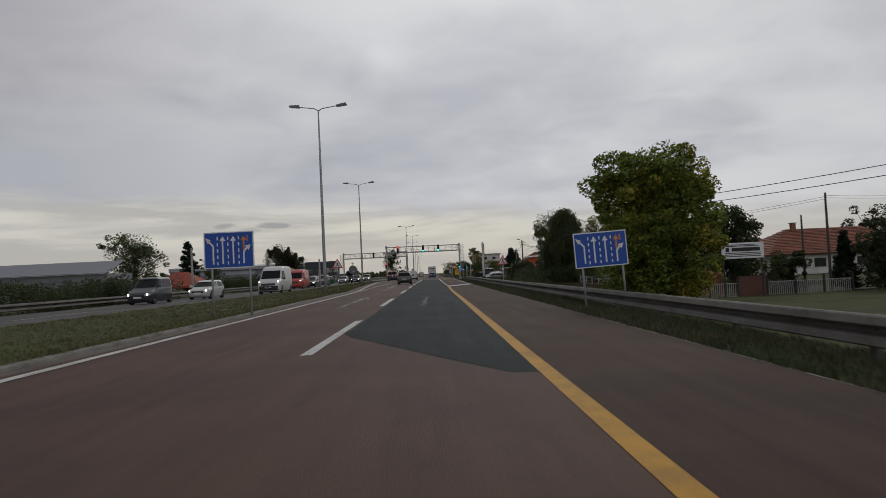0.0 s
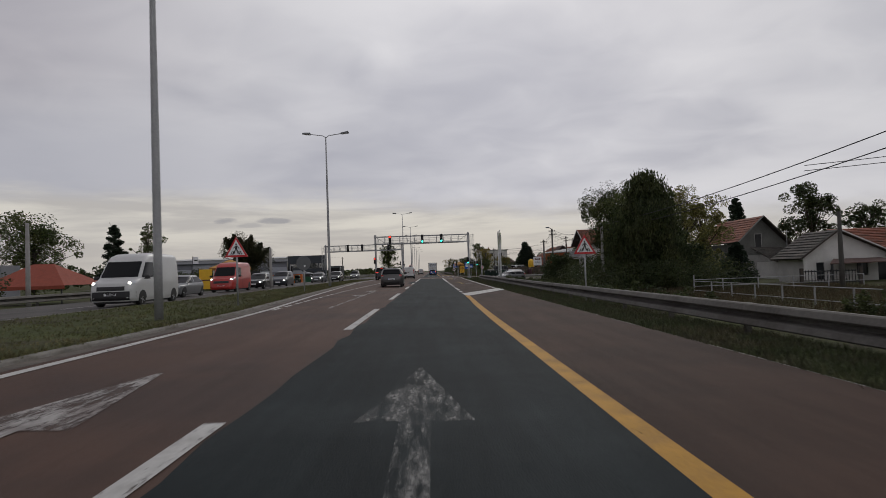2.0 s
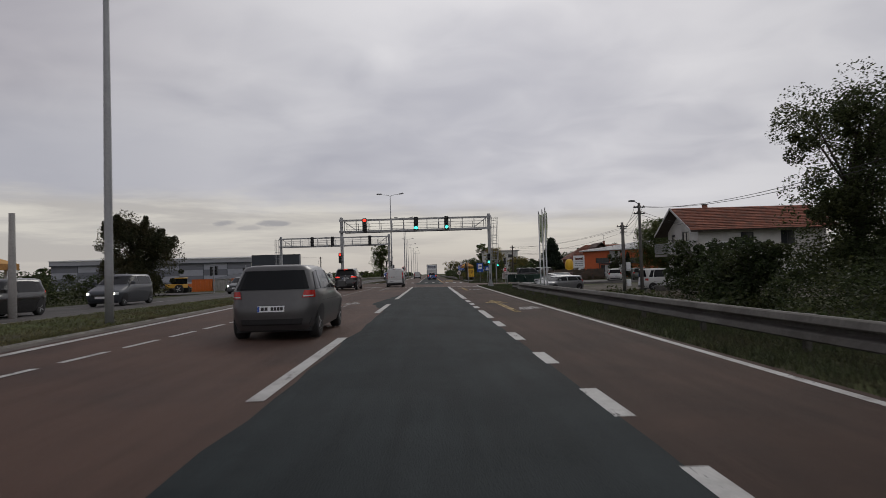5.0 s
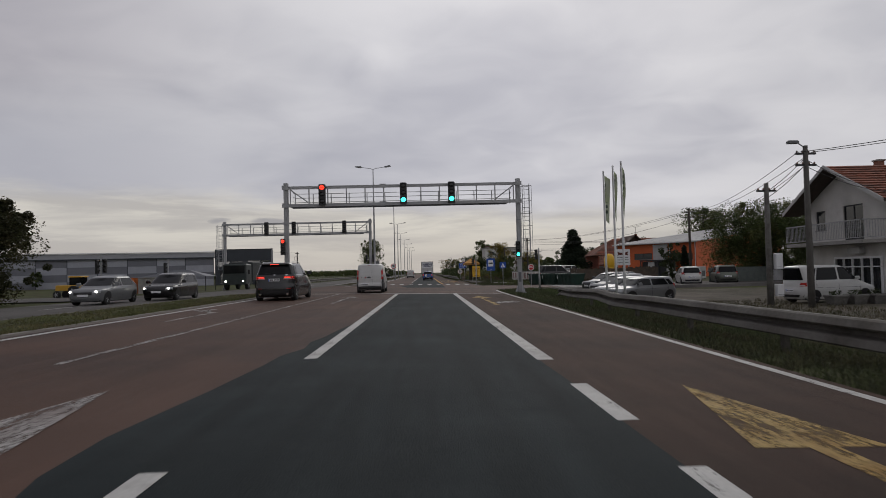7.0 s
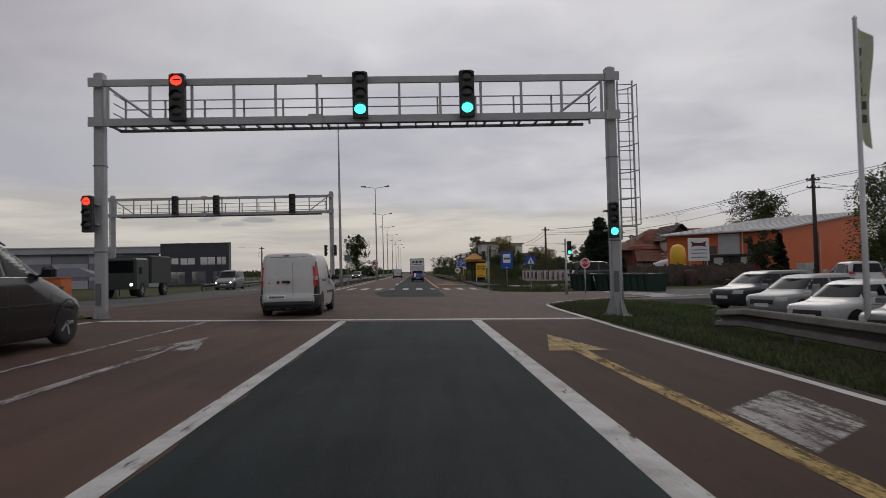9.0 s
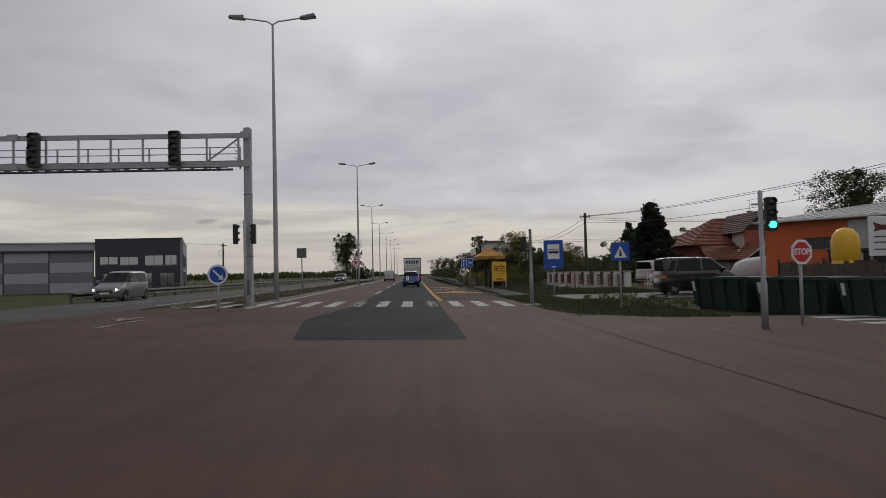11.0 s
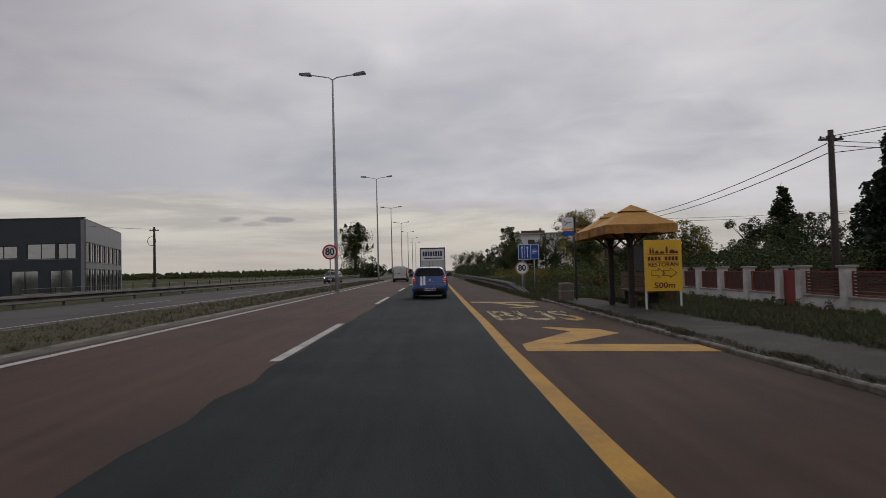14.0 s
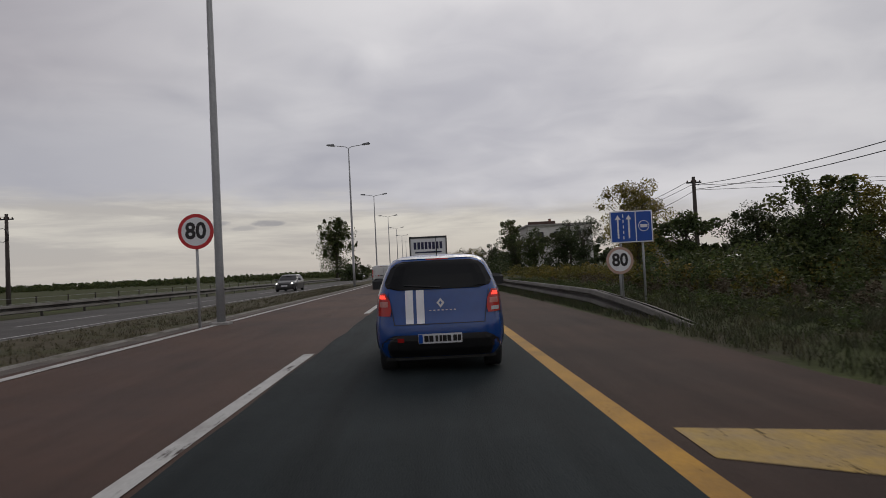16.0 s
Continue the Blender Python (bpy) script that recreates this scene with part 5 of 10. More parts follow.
power_pole(-24.5, 66.0, 5.0, -0.3, "slim grey pole behind the far guard rail", 0, 0, CONC)


def cable(name, a, b, sag, r=0.014, label="black overhead cable between the poles"):
    a, b = Vector(a), Vector(b)
    g = Mesh()
    n = 14
    pts = [a.lerp(b, i / n) - Vector((0, 0, 4 * sag * (i / n) * (1 - i / n))) for i in range(n + 1)]
    g.pipe(pts, r, 5)
    return tagged(part(name, g, CABLE), label, "cable", "overhead cables")


for (x0, y0, t0, _), (x1, y1, t1, _) in zip(poles, poles[1:]):
    if y0 == 46.2 or y1 == 46.2:      # two twisted wires below the street lamp head
        for o, h in ((-0.2, 5.68), (0.1, 5.19)):
            za, zb = (h, t1 - 0.3 + 0.8 * (h - 5.68)) if y0 == 46.2 else (t0 - 0.3 + (h - 5.68), h)
            cable("cable", (x0 + o, y0, za), (x1 + o, y1, zb), 0.35, 0.022)
        continue
    if y0 == 185.9:
        for o, d in ((-0.15, 0.5), (0.12, 0.75)):
            cable("cable", (x0 + o, y0, t0 - d), (x1 + o, y1, t1 - d), 0.75, 0.018)
        continue
    for o, d in ((-0.35, 0.28), (0.3, 0.28), (0.0, 0.85)):
        if 112 < y1 < 118 and d > 0.5:
            continue
        cable("cable", (x0 + o, y0, t0 - d), (x1 + o, y1, t1 - d), 0.7 if d < 0.5 else 1.0)
for o in (0, 0.3):
    cable("cable", (16.7, 115.2, 5.9 - o), (15.9, 117.2, 4.6 - o), 0.1)
    cable("cable", (16.7, 115.2, 5.8 - o), (23.2, 118.5, 4.6), 0.25)
    cable("cable", (25.9, 150.7, 6.4 - o), (60, 158, 6.5), 0.8)
    cable("cable", (15.4, 185.9, 5.7 - o * 0.6), (60, 192, 6.8), 0.8)
    cable("cable", (16.4, 222.4, 5.6 - o), (70, 215, 8.0), 1.0)
for o in (0, 0.12):
    cable("cable", (20.5, 30.5, 4.2 - o), (8.5, 40.0, 3.3 - o), 0.25, 0.008)
    cable("cable", (20.5, 30.5, 4.25 - o), (40, 36, 4.9 - o), 0.3, 0.008)
cable("cable", (-27.1, 227.1, 6.1), (-33, 222, 6.4), 0.1)
coil = Mesh()
coil.pipe([(-27.3 + 0.4 * math.cos(2 * math.pi * k / 13), 226.9 + 0.002 * k, 4.9 + 0.45 * math.sin(2 * math.pi * k / 13)) for k in range(41)], 0.02, 5)
tagged(part("cable_coil", coil, CABLE), "coil of spare black cable on the pole", "cable")


# ---- vehicles ----
class Shell:
    """A car body as a stack of rounded plan outlines: rows of (z, rear y, front y, half width, squareness)."""

    def __init__(self, rows):
        self.rows = rows

    def at(self, z):
        r = self.rows
        if z <= r[0][0]:
            return r[0][1:]
        for a, b in zip(r, r[1:]):
            if z <= b[0]:
                t = (z - a[0]) / (b[0] - a[0])
                return tuple(p + (q - p) * t for p, q in zip(a[1:], b[1:]))
        return r[-1][1:]

    def outline(self, z, k=40):
        yr, yf, hw, n = self.at(z)
        c, h = (yr + yf) / 2, (yf - yr) / 2
        out = []
        for i in range(k):
            a = 2 * math.pi * (i + 0.5) / k
            ca, sa = math.cos(a), math.sin(a)
            out.append((hw * math.copysign(abs(ca) ** (2 / n), ca), c + h * math.copysign(abs(sa) ** (2 / n), sa), z))
        return out

    def end(self, x, z, off, front):
        yr, yf, hw, n = self.at(z)
        c, h = (yr + yf) / 2, (yf - yr) / 2
        d = h * max(0.0, 1 - min(1.0, abs(x) / hw) ** n) ** (1 / n)
        return (x, c + d + off, z) if front else (x, c - d - off, z)

    def side(self, y, z, s, off):
        yr, yf, hw, n = self.at(z)
        c, h = (yr + yf) / 2, (yf - yr) / 2
        return (s * (hw * max(0.0, 1 - min(1.0, abs(y - c) / h) ** n) ** (1 / n) + off), y, z)

    def body(self):
        g = Mesh()
        rows = []
        zs = []
        for a, b in zip(self.rows, self.rows[1:]):
            m = max(1, round((b[0] - a[0]) / 0.07))
            zs += [a[0] + (b[0] - a[0]) * i / m for i in range(m)]
        zs.append(self.rows[-1][0])
        k = 40
        for z in zs:
            o = self.outline(z, k)
            rows.append(o + [o[0]])
        g.grid(rows)
        g.poly(self.outline(zs[-1], k))
        g.poly(self.outline(zs[0], k)[::-1])
        return g

    def end_patch(self, pts, off=0.006, front=False, nu=9, nv=5):
        """pts: rows of (z, x0, x1) from bottom to top."""
        g = Mesh()
        rows = []
        for j in range(nv + 1):
            t = j / nv
            z = pts[0][0] + (pts[-1][0] - pts[0][0]) * t
            x0, x1 = lerp(z, [(p[0], p[1]) for p in pts]), lerp(z, [(p[0], p[2]) for p in pts])
            rows.append([self.end(x0 + (x1 - x0) * i / nu, z, off, front) for i in range(nu + 1)])
        g.grid(rows)
        return g

    def side_patch(self, s, pts, off=0.006, nu=6, nv=5):
        """pts: rows of (z, y0, y1) from bottom to top."""
        g = Mesh()
        rows = []
        for j in range(nv + 1):
            z = pts[0][0] + (pts[-1][0] - pts[0][0]) * j / nv
            y0, y1 = lerp(z, [(p[0], p[1]) for p in pts]), lerp(z, [(p[0], p[2]) for p in pts])
            rows.append([self.side(y0 + (y1 - y0) * i / nu, z, s, off) for i in range(nu + 1)])
        g.grid(rows)
        return g


def paint(name, col, rough=0.3, metal=0.0):
    return mat("car_paint_" + name, col, rough, metal, vary=0.06, scale=1.5, fine=12, coat=0.35)


def wheel(parent, x, y, r, w, s, spokes=None):
    m = pose(x, y, r, 0, 90 * s, 0)
    t = part("wheel", Mesh().lathe([(r * 0.62, -w / 2), (r * 0.93, -w / 2), (r, -w * 0.36), (r, w * 0.36), (r * 0.94, w / 2), (r * 0.66, w / 2)], 28, m), RUBBER, parent, "black tyre", smooth=True)
    part("rim", Mesh().lathe([(r * 0.66, w * 0.35), (r * 0.66, w * 0.49), (r * 0.6, w * 0.5), (r * 0.55, w * 0.38), (r * 0.2, w * 0.42), (r * 0.16, w * 0.5), (0.0, w * 0.5)], 24, m), mat("wheel_well", (0.03, 0.03, 0.032), 0.6), t)
    for k in range(5):
        a = 72 * k
        part("spoke", Mesh().soft(-r * 0.085, r * 0.085, 0.02, r * 0.6, w * 0.43, w * 0.51, 0.008, m @ pose(0, 0, 0, 0, 0, a)), spokes or ALLOY, t)
    return t


def vehicle(name, label, category, m, rows, col, wheels, r, rear=None, glass=None, sides=(), screen=None, tails=(), heads=(), lit=True, plate=0.6, belt=None, front_plate=0.45, mirrors=None, dark_low=None, grille=None, group="", spokes=None, tuck=0.0):
    sh = Shell(rows)
    hw = max(q[3] for q in rows)
    L = max(q[2] for q in rows)
    root = thing(name, m, label, category, group)
    body = part("body", sh.body(), col, root, smooth=True)
    if rear:
        part("rear_window", sh.end_patch(rear, 0.014, nu=18, nv=12), GLASS, root)
    if screen:
        part("windscreen", sh.end_patch(screen, 0.012, True, 16, 10), GLASS, root)
    for pts in sides:
        for s in (-1, 1):
            part("side_window", sh.side_patch(s, pts, 0.010, 10, 8), GLASS, root)
    for pts in tails:
        for s in (-1, 1):
            t = part("tail_light", sh.end_patch([(z, s * a, s * b) for z, a, b in pts], 0.012), mat("red_lamp_lens", (0.42, 0.02, 0.015), 0.12, vary=0.1), root)
            if lit:
                part("brake_bulb", sh.end_patch([(pts[0][0] + (pts[-1][0] - pts[0][0]) * 0.45, s * (pts[0][1] + 0.04), s * (pts[0][2] - 0.05)), (pts[-1][0] - 0.03, s * (pts[-1][1] + 0.04), s * (pts[-1][2] - 0.05))], 0.018, nu=3, nv=2), TAIL_RED, t)
            zm, am, bo = pts[0][0] + (pts[-1][0] - pts[0][0]) * 0.32, pts[0][1], pts[0][2]
            part("reversing_lens", sh.end_patch([(pts[0][0] + 0.02, s * (am + 0.02), s * (bo - 0.03)), (zm, s * (am + 0.02), s * (bo - 0.03))], 0.018, nu=4, nv=2), HEAD_OFF, t)
    for pts in heads:
        for s in (-1, 1):
            h = part("headlight", sh.end_patch([(z, s * a, s * b) for z, a, b in pts], 0.01, True), HEAD_OFF, root)
            if lit:
                zc, xc = (pts[0][0] + pts[-1][0]) / 2, (pts[0][1] + pts[0][2]) / 2
                part("bulb", Mesh().lathe([(0.07, 0), (0.05, 0.02), (0, 0.025)], 12, Matrix.Translation(sh.end(s * xc, zc, 0.014, True)) @ pose(0, 0, 0, -90, 0, 0)), HEAD_LIT, h)
    if plate:
        p = part("number_plate", sh.end_patch([(plate, -0.26, 0.26), (plate + 0.115, -0.26, 0.26)], 0.016, nu=2, nv=1), SIGN_WHITE, root)
        part("plate_band", sh.end_patch([(plate + 0.005, -0.258, -0.215), (plate + 0.11, -0.258, -0.215)], 0.019, nu=1, nv=1), SIGN_BLUE, p)
        for a, b in ((-0.19, -0.13), (-0.12, -0.06), (0.0, 0.05), (0.06, 0.11), (0.12, 0.17), (0.18, 0.235)):
            part("plate_bar", sh.end_patch([(plate + 0.025, a, b), (plate + 0.092, a, b)], 0.019, nu=1, nv=1), SIGN_BLACK, p)
    if front_plate:
        part("number_plate", sh.end_patch([(front_plate, -0.26, 0.26), (front_plate + 0.11, -0.26, 0.26)], 0.014, True, 2, 1), SIGN_WHITE, root)
    if grille:
        part("grille", sh.end_patch(grille, 0.008, True), BLACK, root)
    if dark_low:
        part("bumper_trim", sh.end_patch([(dark_low[0], -hw * 0.8, hw * 0.8), (dark_low[1], -hw * 0.85, hw * 0.85)], 0.008), BLACK, root, "black plastic bumper insert")
    part("underbody", Mesh().box(-hw * 0.82, hw * 0.82, 0.25, L - 0.25, 0.16, rows[0][0] + 0.05), BLACK, root)
    for y in wheels:
        for s in (-1, 1):
            # Black patch on the closed body side paints the shaded wheel opening.
            arch = Mesh()
            n = 20
            ring = []
            for k in range(n + 1):
                a = math.pi * k / n
                ring.append([sh.side(y + (r + q) * math.cos(a), max(rows[0][0], r + (r + q) * math.sin(a)), s, o) for q, o in ((-0.9 * r, 0.004), (-0.45 * r, 0.004), (0.045, 0.004))])
            arch.grid(ring)
            part("wheel_arch_shade", arch, BLACK, root)
            wheel(root, s * (abs(sh.side(y, r, 1, 0)[0]) - 0.097 - tuck), y, r, 0.21, s, spokes)
    if mirrors:
        y, z, s0 = mirrors
        for s in (-1, 1):
            part("mirror", Mesh().soft(-0.12, 0.12, -0.06, 0.07, 0, 0.17, 0.045, Matrix.Translation(sh.side(y, z, s, 0.15))).box(-0.13, 0.13, -0.02, 0.03, 0.01, 0.04, Matrix.Translation(sh.side(y, z, s, 0.06))), BLACK if s0 == "black" else col, root)
    for y0, y1, z0, z1 in (belt or ()):
        for s in (-1, 1):
            part("seam", sh.side_patch(s, [(z0, y0, y1), (z1, y0, y1)], 0.003, 3, 4), BLACK, root)
    return root, sh


def hatch_rows(L, W, H, hood=1.0, rake=0.75, rear_cut=0.34, belt=0.88):
    h = W / 2
    return [(0.20, 0.10, L - 0.12, h * 0.90, 6), (0.32, 0.02, L - 0.02, h * 0.945, 6), (0.55, 0.0, L, h * 0.985, 6), (0.68, 0.02, L - 0.03, h, 6), (0.76, 0.06, L - 0.09, h * 0.995, 6),
            (belt - 0.06, 0.09, L - hood * 0.75, h * 0.985, 6), (belt + 0.02, 0.12, L - hood, h * 0.965, 6.5), (belt + 0.06, 0.135, L - hood - 0.06, h * 0.95, 7),
            (H - 0.12, rear_cut - 0.06, L - hood - rake, h * 0.79, 7), (H - 0.05, rear_cut - 0.02, L - hood - rake - 0.16, h * 0.73, 7), (H - 0.015, rear_cut + 0.1, L - hood - rake - 0.32, h * 0.62, 6), (H, rear_cut + 0.35, L - hood - rake - 0.6, h * 0.42, 4)]


BLUE_PAINT = mat("car_paint_blue", (0.0015, 0.046, 0.215), 0.26, 0.0, vary=0.08, scale=1.5, fine=12, coat=0.4, spec=0.5)
GREY_PAINT = paint("grey", (0.075, 0.073, 0.073), 0.38, 0.3)
BLACK_PAINT = paint("black", (0.006, 0.006, 0.007), 0.25, 0.0)
WHITE_PAINT = paint("white", (0.50, 0.50, 0.49), 0.4)
SILVER_PAINT = paint("silver", (0.175, 0.18, 0.185), 0.38, 0.25)
RED_PAINT = paint("red", (0.40, 0.028, 0.022), 0.35)
SLATE_PAINT = paint("slate", (0.038, 0.043, 0.052), 0.38, 0.25)


def standard(L, W, H, hood, rake, cut, belt):
    rows = hatch_rows(L, W, H, hood, rake, cut, belt)
    h = W / 2
    top = H - 0.12
    rear = [(belt + 0.07, -h * 0.80, h * 0.80), (top, -h * 0.66, h * 0.66)]
    screen = [(belt + 0.07, -h * 0.83, h * 0.83), (top, -h * 0.69, h * 0.69)]
    mid = L * 0.47
    f0, f1 = L - hood - 0.22, L - hood - rake * 0.86
    sides = ([(belt + 0.06, mid + 0.05, f0), (top, mid + 0.05, f1)], [(belt + 0.06, 0.75, mid - 0.05), (top, 0.95, mid - 0.05)], [(belt + 0.06, 0.36, 0.68), (top - 0.03, 0.62, 0.88)])
    seams = ((mid - 0.008, mid + 0.008, 0.28, belt + 0.04), (f0 + 0.1, f0 + 0.116, 0.3, belt), (0.78, 0.796, 0.45, belt), (0.8, f0 + 0.1, 0.74, 0.752))
    return rows, rear, screen, sides, seams


def car(name, label, x, y, z, turn, L, W, H, col, hood=1.0, rake=0.75, cut=0.34, belt=0.88, lit=True, r=0.31, category="car", dark_low=(0.3, 0.42), plate=0.56, group="", tail=(0.82, 1.0), tail_in=0.66):
    rows, rear, screen, sides, seams = standard(L, W, H, hood, rake, cut, belt)
    h = W / 2
    return vehicle(name, label, category, pose(x, y, z, 0, 0, turn), rows, col, (0.68, L - 0.80), r, rear, None, sides, screen,
                   ([(tail[0], h * tail_in, h * 0.91), (tail[1], h * (tail_in + 0.04), h * 0.90)],), ([(0.60, h * 0.52, h * 0.88), (0.72, h * 0.58, h * 0.88)],),
                   lit, plate, seams, 0.42, (L - hood - 0.35, belt + 0.05, "paint"), dark_low, [(0.5, -h * 0.5, h * 0.5), (0.64, -h * 0.5, h * 0.5)], group)


# small blue hatchback ahead in our lane
L, h = 3.6, 0.83
rows = [(0.20, 0.16, L - 0.12, 0.76, 8), (0.30, 0.05, L - 0.02, 0.81, 7.5), (0.42, 0.0, L, 0.83, 7), (0.56, 0.0, L, 0.835, 6.5), (0.62, 0.012, L - 0.02, 0.833, 6.5), (0.68, 0.045, L - 0.05, 0.828, 6.5),
        (0.85, 0.08, L - 0.35, 0.815, 6.5), (0.97, 0.11, L - 0.72, 0.795, 6.5), (1.02, 0.125, L - 0.80, 0.775, 6.5), (1.20, 0.20, L - 1.25, 0.71, 6.5), (1.34, 0.28, L - 1.65, 0.64, 6), (1.41, 0.35, L - 1.85, 0.58, 5), (1.45, 0.50, L - 2.05, 0.48, 4), (1.47, 0.85, L - 2.4, 0.3, 3)]
rear = [(1.03, -0.50, 0.50), (1.06, -0.64, 0.64), (1.11, -0.675, 0.675), (1.30, -0.59, 0.59), (1.36, -0.52, 0.52), (1.385, -0.42, 0.42)]
screen = [(1.05, -0.66, 0.66), (1.36, -0.53, 0.53)]
sides = ([(1.04, 1.75, 2.7), (1.36, 1.75, 2.0)], [(1.04, 0.65, 1.65), (1.36, 0.8, 1.65)])
seams = ((1.69, 1.704, 0.3, 1.02), (2.75, 2.764, 0.32, 0.95))
B, sh = vehicle("hatchback", "small blue hatchback with two white stripes, brake lights lit", "car", pose(0.31, 191.5, road_z(0.31), 0, 0, -1), rows, BLUE_PAINT, (0.60, 2.9), 0.30,
                rear, None, sides, screen, (), ([(0.62, 0.42, 0.74), (0.74, 0.48, 0.74)],), False, 0.0, seams, 0.42, (2.45, 1.0, "black"), None, None, tuck=0.045)
# Shadow on the lower rear body, put in as a black patch.
part("bumper_shade", sh.end_patch([(0.205, -0.70, 0.70), (0.30, -0.74, 0.74), (0.39, -0.72, 0.72), (0.44, -0.66, 0.66), (0.485, -0.56, 0.56)], 0.008, nu=14, nv=8), BLACK, B, "shaded lower bumper, painted black")
part("rear_valance", Mesh().soft(-0.6, 0.6, 0.2, 0.5, 0.16, 0.26, 0.03), BLACK, B)
pl = part("number_plate", sh.end_patch([(0.375, -0.265, 0.265), (0.495, -0.265, 0.265)], 0.022, nu=2, nv=1), SIGN_WHITE, B)
part("plate_band", sh.end_patch([(0.38, -0.262, -0.215), (0.49, -0.262, -0.215)], 0.025, nu=1, nv=1), SIGN_BLUE, pl)
for a, b in ((-0.195, -0.145), (-0.135, -0.085), (-0.06, -0.03), (-0.01, 0.02), (0.03, 0.075), (0.085, 0.13), (0.155, 0.2), (0.21, 0.25)):
    part("plate_bar", sh.end_patch([(0.398, a, b), (0.472, a, b)], 0.025, nu=1, nv=1), SIGN_BLACK, pl)
for a, b in ((-0.41, -0.315), (-0.275, -0.18)):
    part("stripe", sh.end_patch([(0.62, a, b), (1.025, a, b)], 0.009, nu=2, nv=8), SIGN_WHITE, B, "white racing stripe")
part("badge", sh.end_patch([(0.80, 0.02, 0.02), (0.86, -0.03, 0.07), (0.92, 0.02, 0.02)], 0.014, nu=6, nv=10), ALLOY, B, "chrome diamond badge")
part("badge_core", sh.end_patch([(0.835, 0.02, 0.02), (0.86, 0.003, 0.037), (0.885, 0.02, 0.02)], 0.016, nu=2, nv=4), BLUE_PAINT, B)
for k in range(7):
    part("name_bar", sh.end_patch([(0.765, -0.12 + 0.05 * k, -0.095 + 0.05 * k), (0.778, -0.12 + 0.05 * k, -0.095 + 0.05 * k)], 0.008, nu=1, nv=1), ALLOY, B)
part("wiper", Mesh().tube(sh.end(0.02, 1.05, 0.025, False), sh.end(-0.42, 1.085, 0.025, False), 0.010, 0.007, 6), BLACK, B)
part("third_light", sh.end_patch([(1.395, -0.14, 0.14), (1.41, -0.14, 0.14)], 0.012, nu=2, nv=1), TAIL_DARK, B)
# Reflection along the roof rim, painted on as a white strip.
part("roof_edge_glint", sh.end_patch([(1.412, -0.52, 0.52), (1.438, -0.48, 0.48)], 0.016, nu=12, nv=2), SIGN_WHITE, B, "sky glint on the roof edge, painted white")
part("antenna", Mesh().tube((0.0, 0.75, 1.46), (0.0, 0.62, 1.70), 0.008, 0.004, 5), BLACK, B)
part("tailgate_seam", sh.end_patch([(0.607, -0.54, 0.54), (0.615, -0.55, 0.55)], 0.004, nu=10, nv=1), BLACK, B)
part("fog_lamp", sh.end_patch([(0.40, -0.52, -0.44), (0.45, -0.52, -0.44)], 0.014, nu=2, nv=1), TAIL_DARK, B)
LENS_RED = mat("red_lamp_lens", (0.42, 0.02, 0.015), 0.12, vary=0.1)
for s in (-1, 1):
    t = part("tail_light", sh.end_patch([(0.72, s * 0.60, s * 0.80), (0.80, s * 0.585, s * 0.80), (0.90, s * 0.60, s * 0.785), (1.0, s * 0.66, s * 0.75)], 0.012, nu=5, nv=8), LENS_RED, B, "red tail light cluster")
    part("brake_bulb", sh.end_patch([(0.93, s * 0.65, s * 0.74), (0.975, s * 0.67, s * 0.735)], 0.017, nu=3, nv=1), TAIL_RED, t)
    part("indicator_lens", sh.end_patch([(0.83, s * 0.625, s * 0.74), (0.895, s * 0.63, s * 0.735)], 0.017, nu=3, nv=2), mat("pink_lens", (0.50, 0.20, 0.17), 0.15, vary=0.15), t)
    if s > 0:
        part("reversing_lens", sh.end_patch([(0.745, 0.64, 0.75), (0.79, 0.645, 0.745)], 0.017, nu=3, nv=1), HEAD_OFF, t)
    part("tailgate_seam", sh.end_patch([(0.61, s * 0.545, s * 0.555), (0.72, s * 0.565, s * 0.575), (1.0, s * 0.62, s * 0.63)], 0.004, nu=1, nv=6), BLACK, B)

# traffic in our carriageway
car("hatchback", "dark grey hatchback in the lane beside the median", -3.05, 76.3, road_z(-3.05), 0, 4.3, 1.78, 1.48, GREY_PAINT, 1.05, 0.85, 0.42, 0.92, False, 0.32, tail=(0.82, 0.96))
S, sh = car("suv", "black sport utility car waiting in the turning lane, brake lights lit", -6.92, 117.3, road_z(-6.92), 0, 4.85, 1.94, 1.76, BLACK_PAINT, 1.25, 0.8, 0.36, 1.14, True, 0.38, tail=(0.98, 1.13), dark_low=(0.24, 0.52), plate=0.90, tail_in=0.42)
part("spoiler", Mesh().soft(-0.66, 0.66, 0.16, 0.5, 1.66, 1.70, 0.014), BLACK_PAINT, S)
part("third_light", Mesh().soft(-0.2, 0.2, 0.145, 0.16, 1.655, 1.675, 0.004), TAIL_RED, S)
part("badge", sh.end_patch([(1.17, -0.04, 0.04), (1.24, -0.04, 0.04)], 0.012, nu=2, nv=2), CHROME, S)
part("name_bar", sh.end_patch([(1.16, 0.5, 0.62), (1.20, 0.5, 0.62)], 0.012, nu=1, nv=1), CHROME, S)
part("wiper", Mesh().tube(sh.end(0.0, 1.22, 0.02, False), sh.end(-0.4, 1.26, 0.02, False), 0.012, 0.008, 6), BLACK, S)
part("tailgate_seam", sh.end_patch([(0.6, -0.75, 0.75), (0.61, -0.75, 0.75)], 0.006, nu=8, nv=1), DARKMETAL, S)
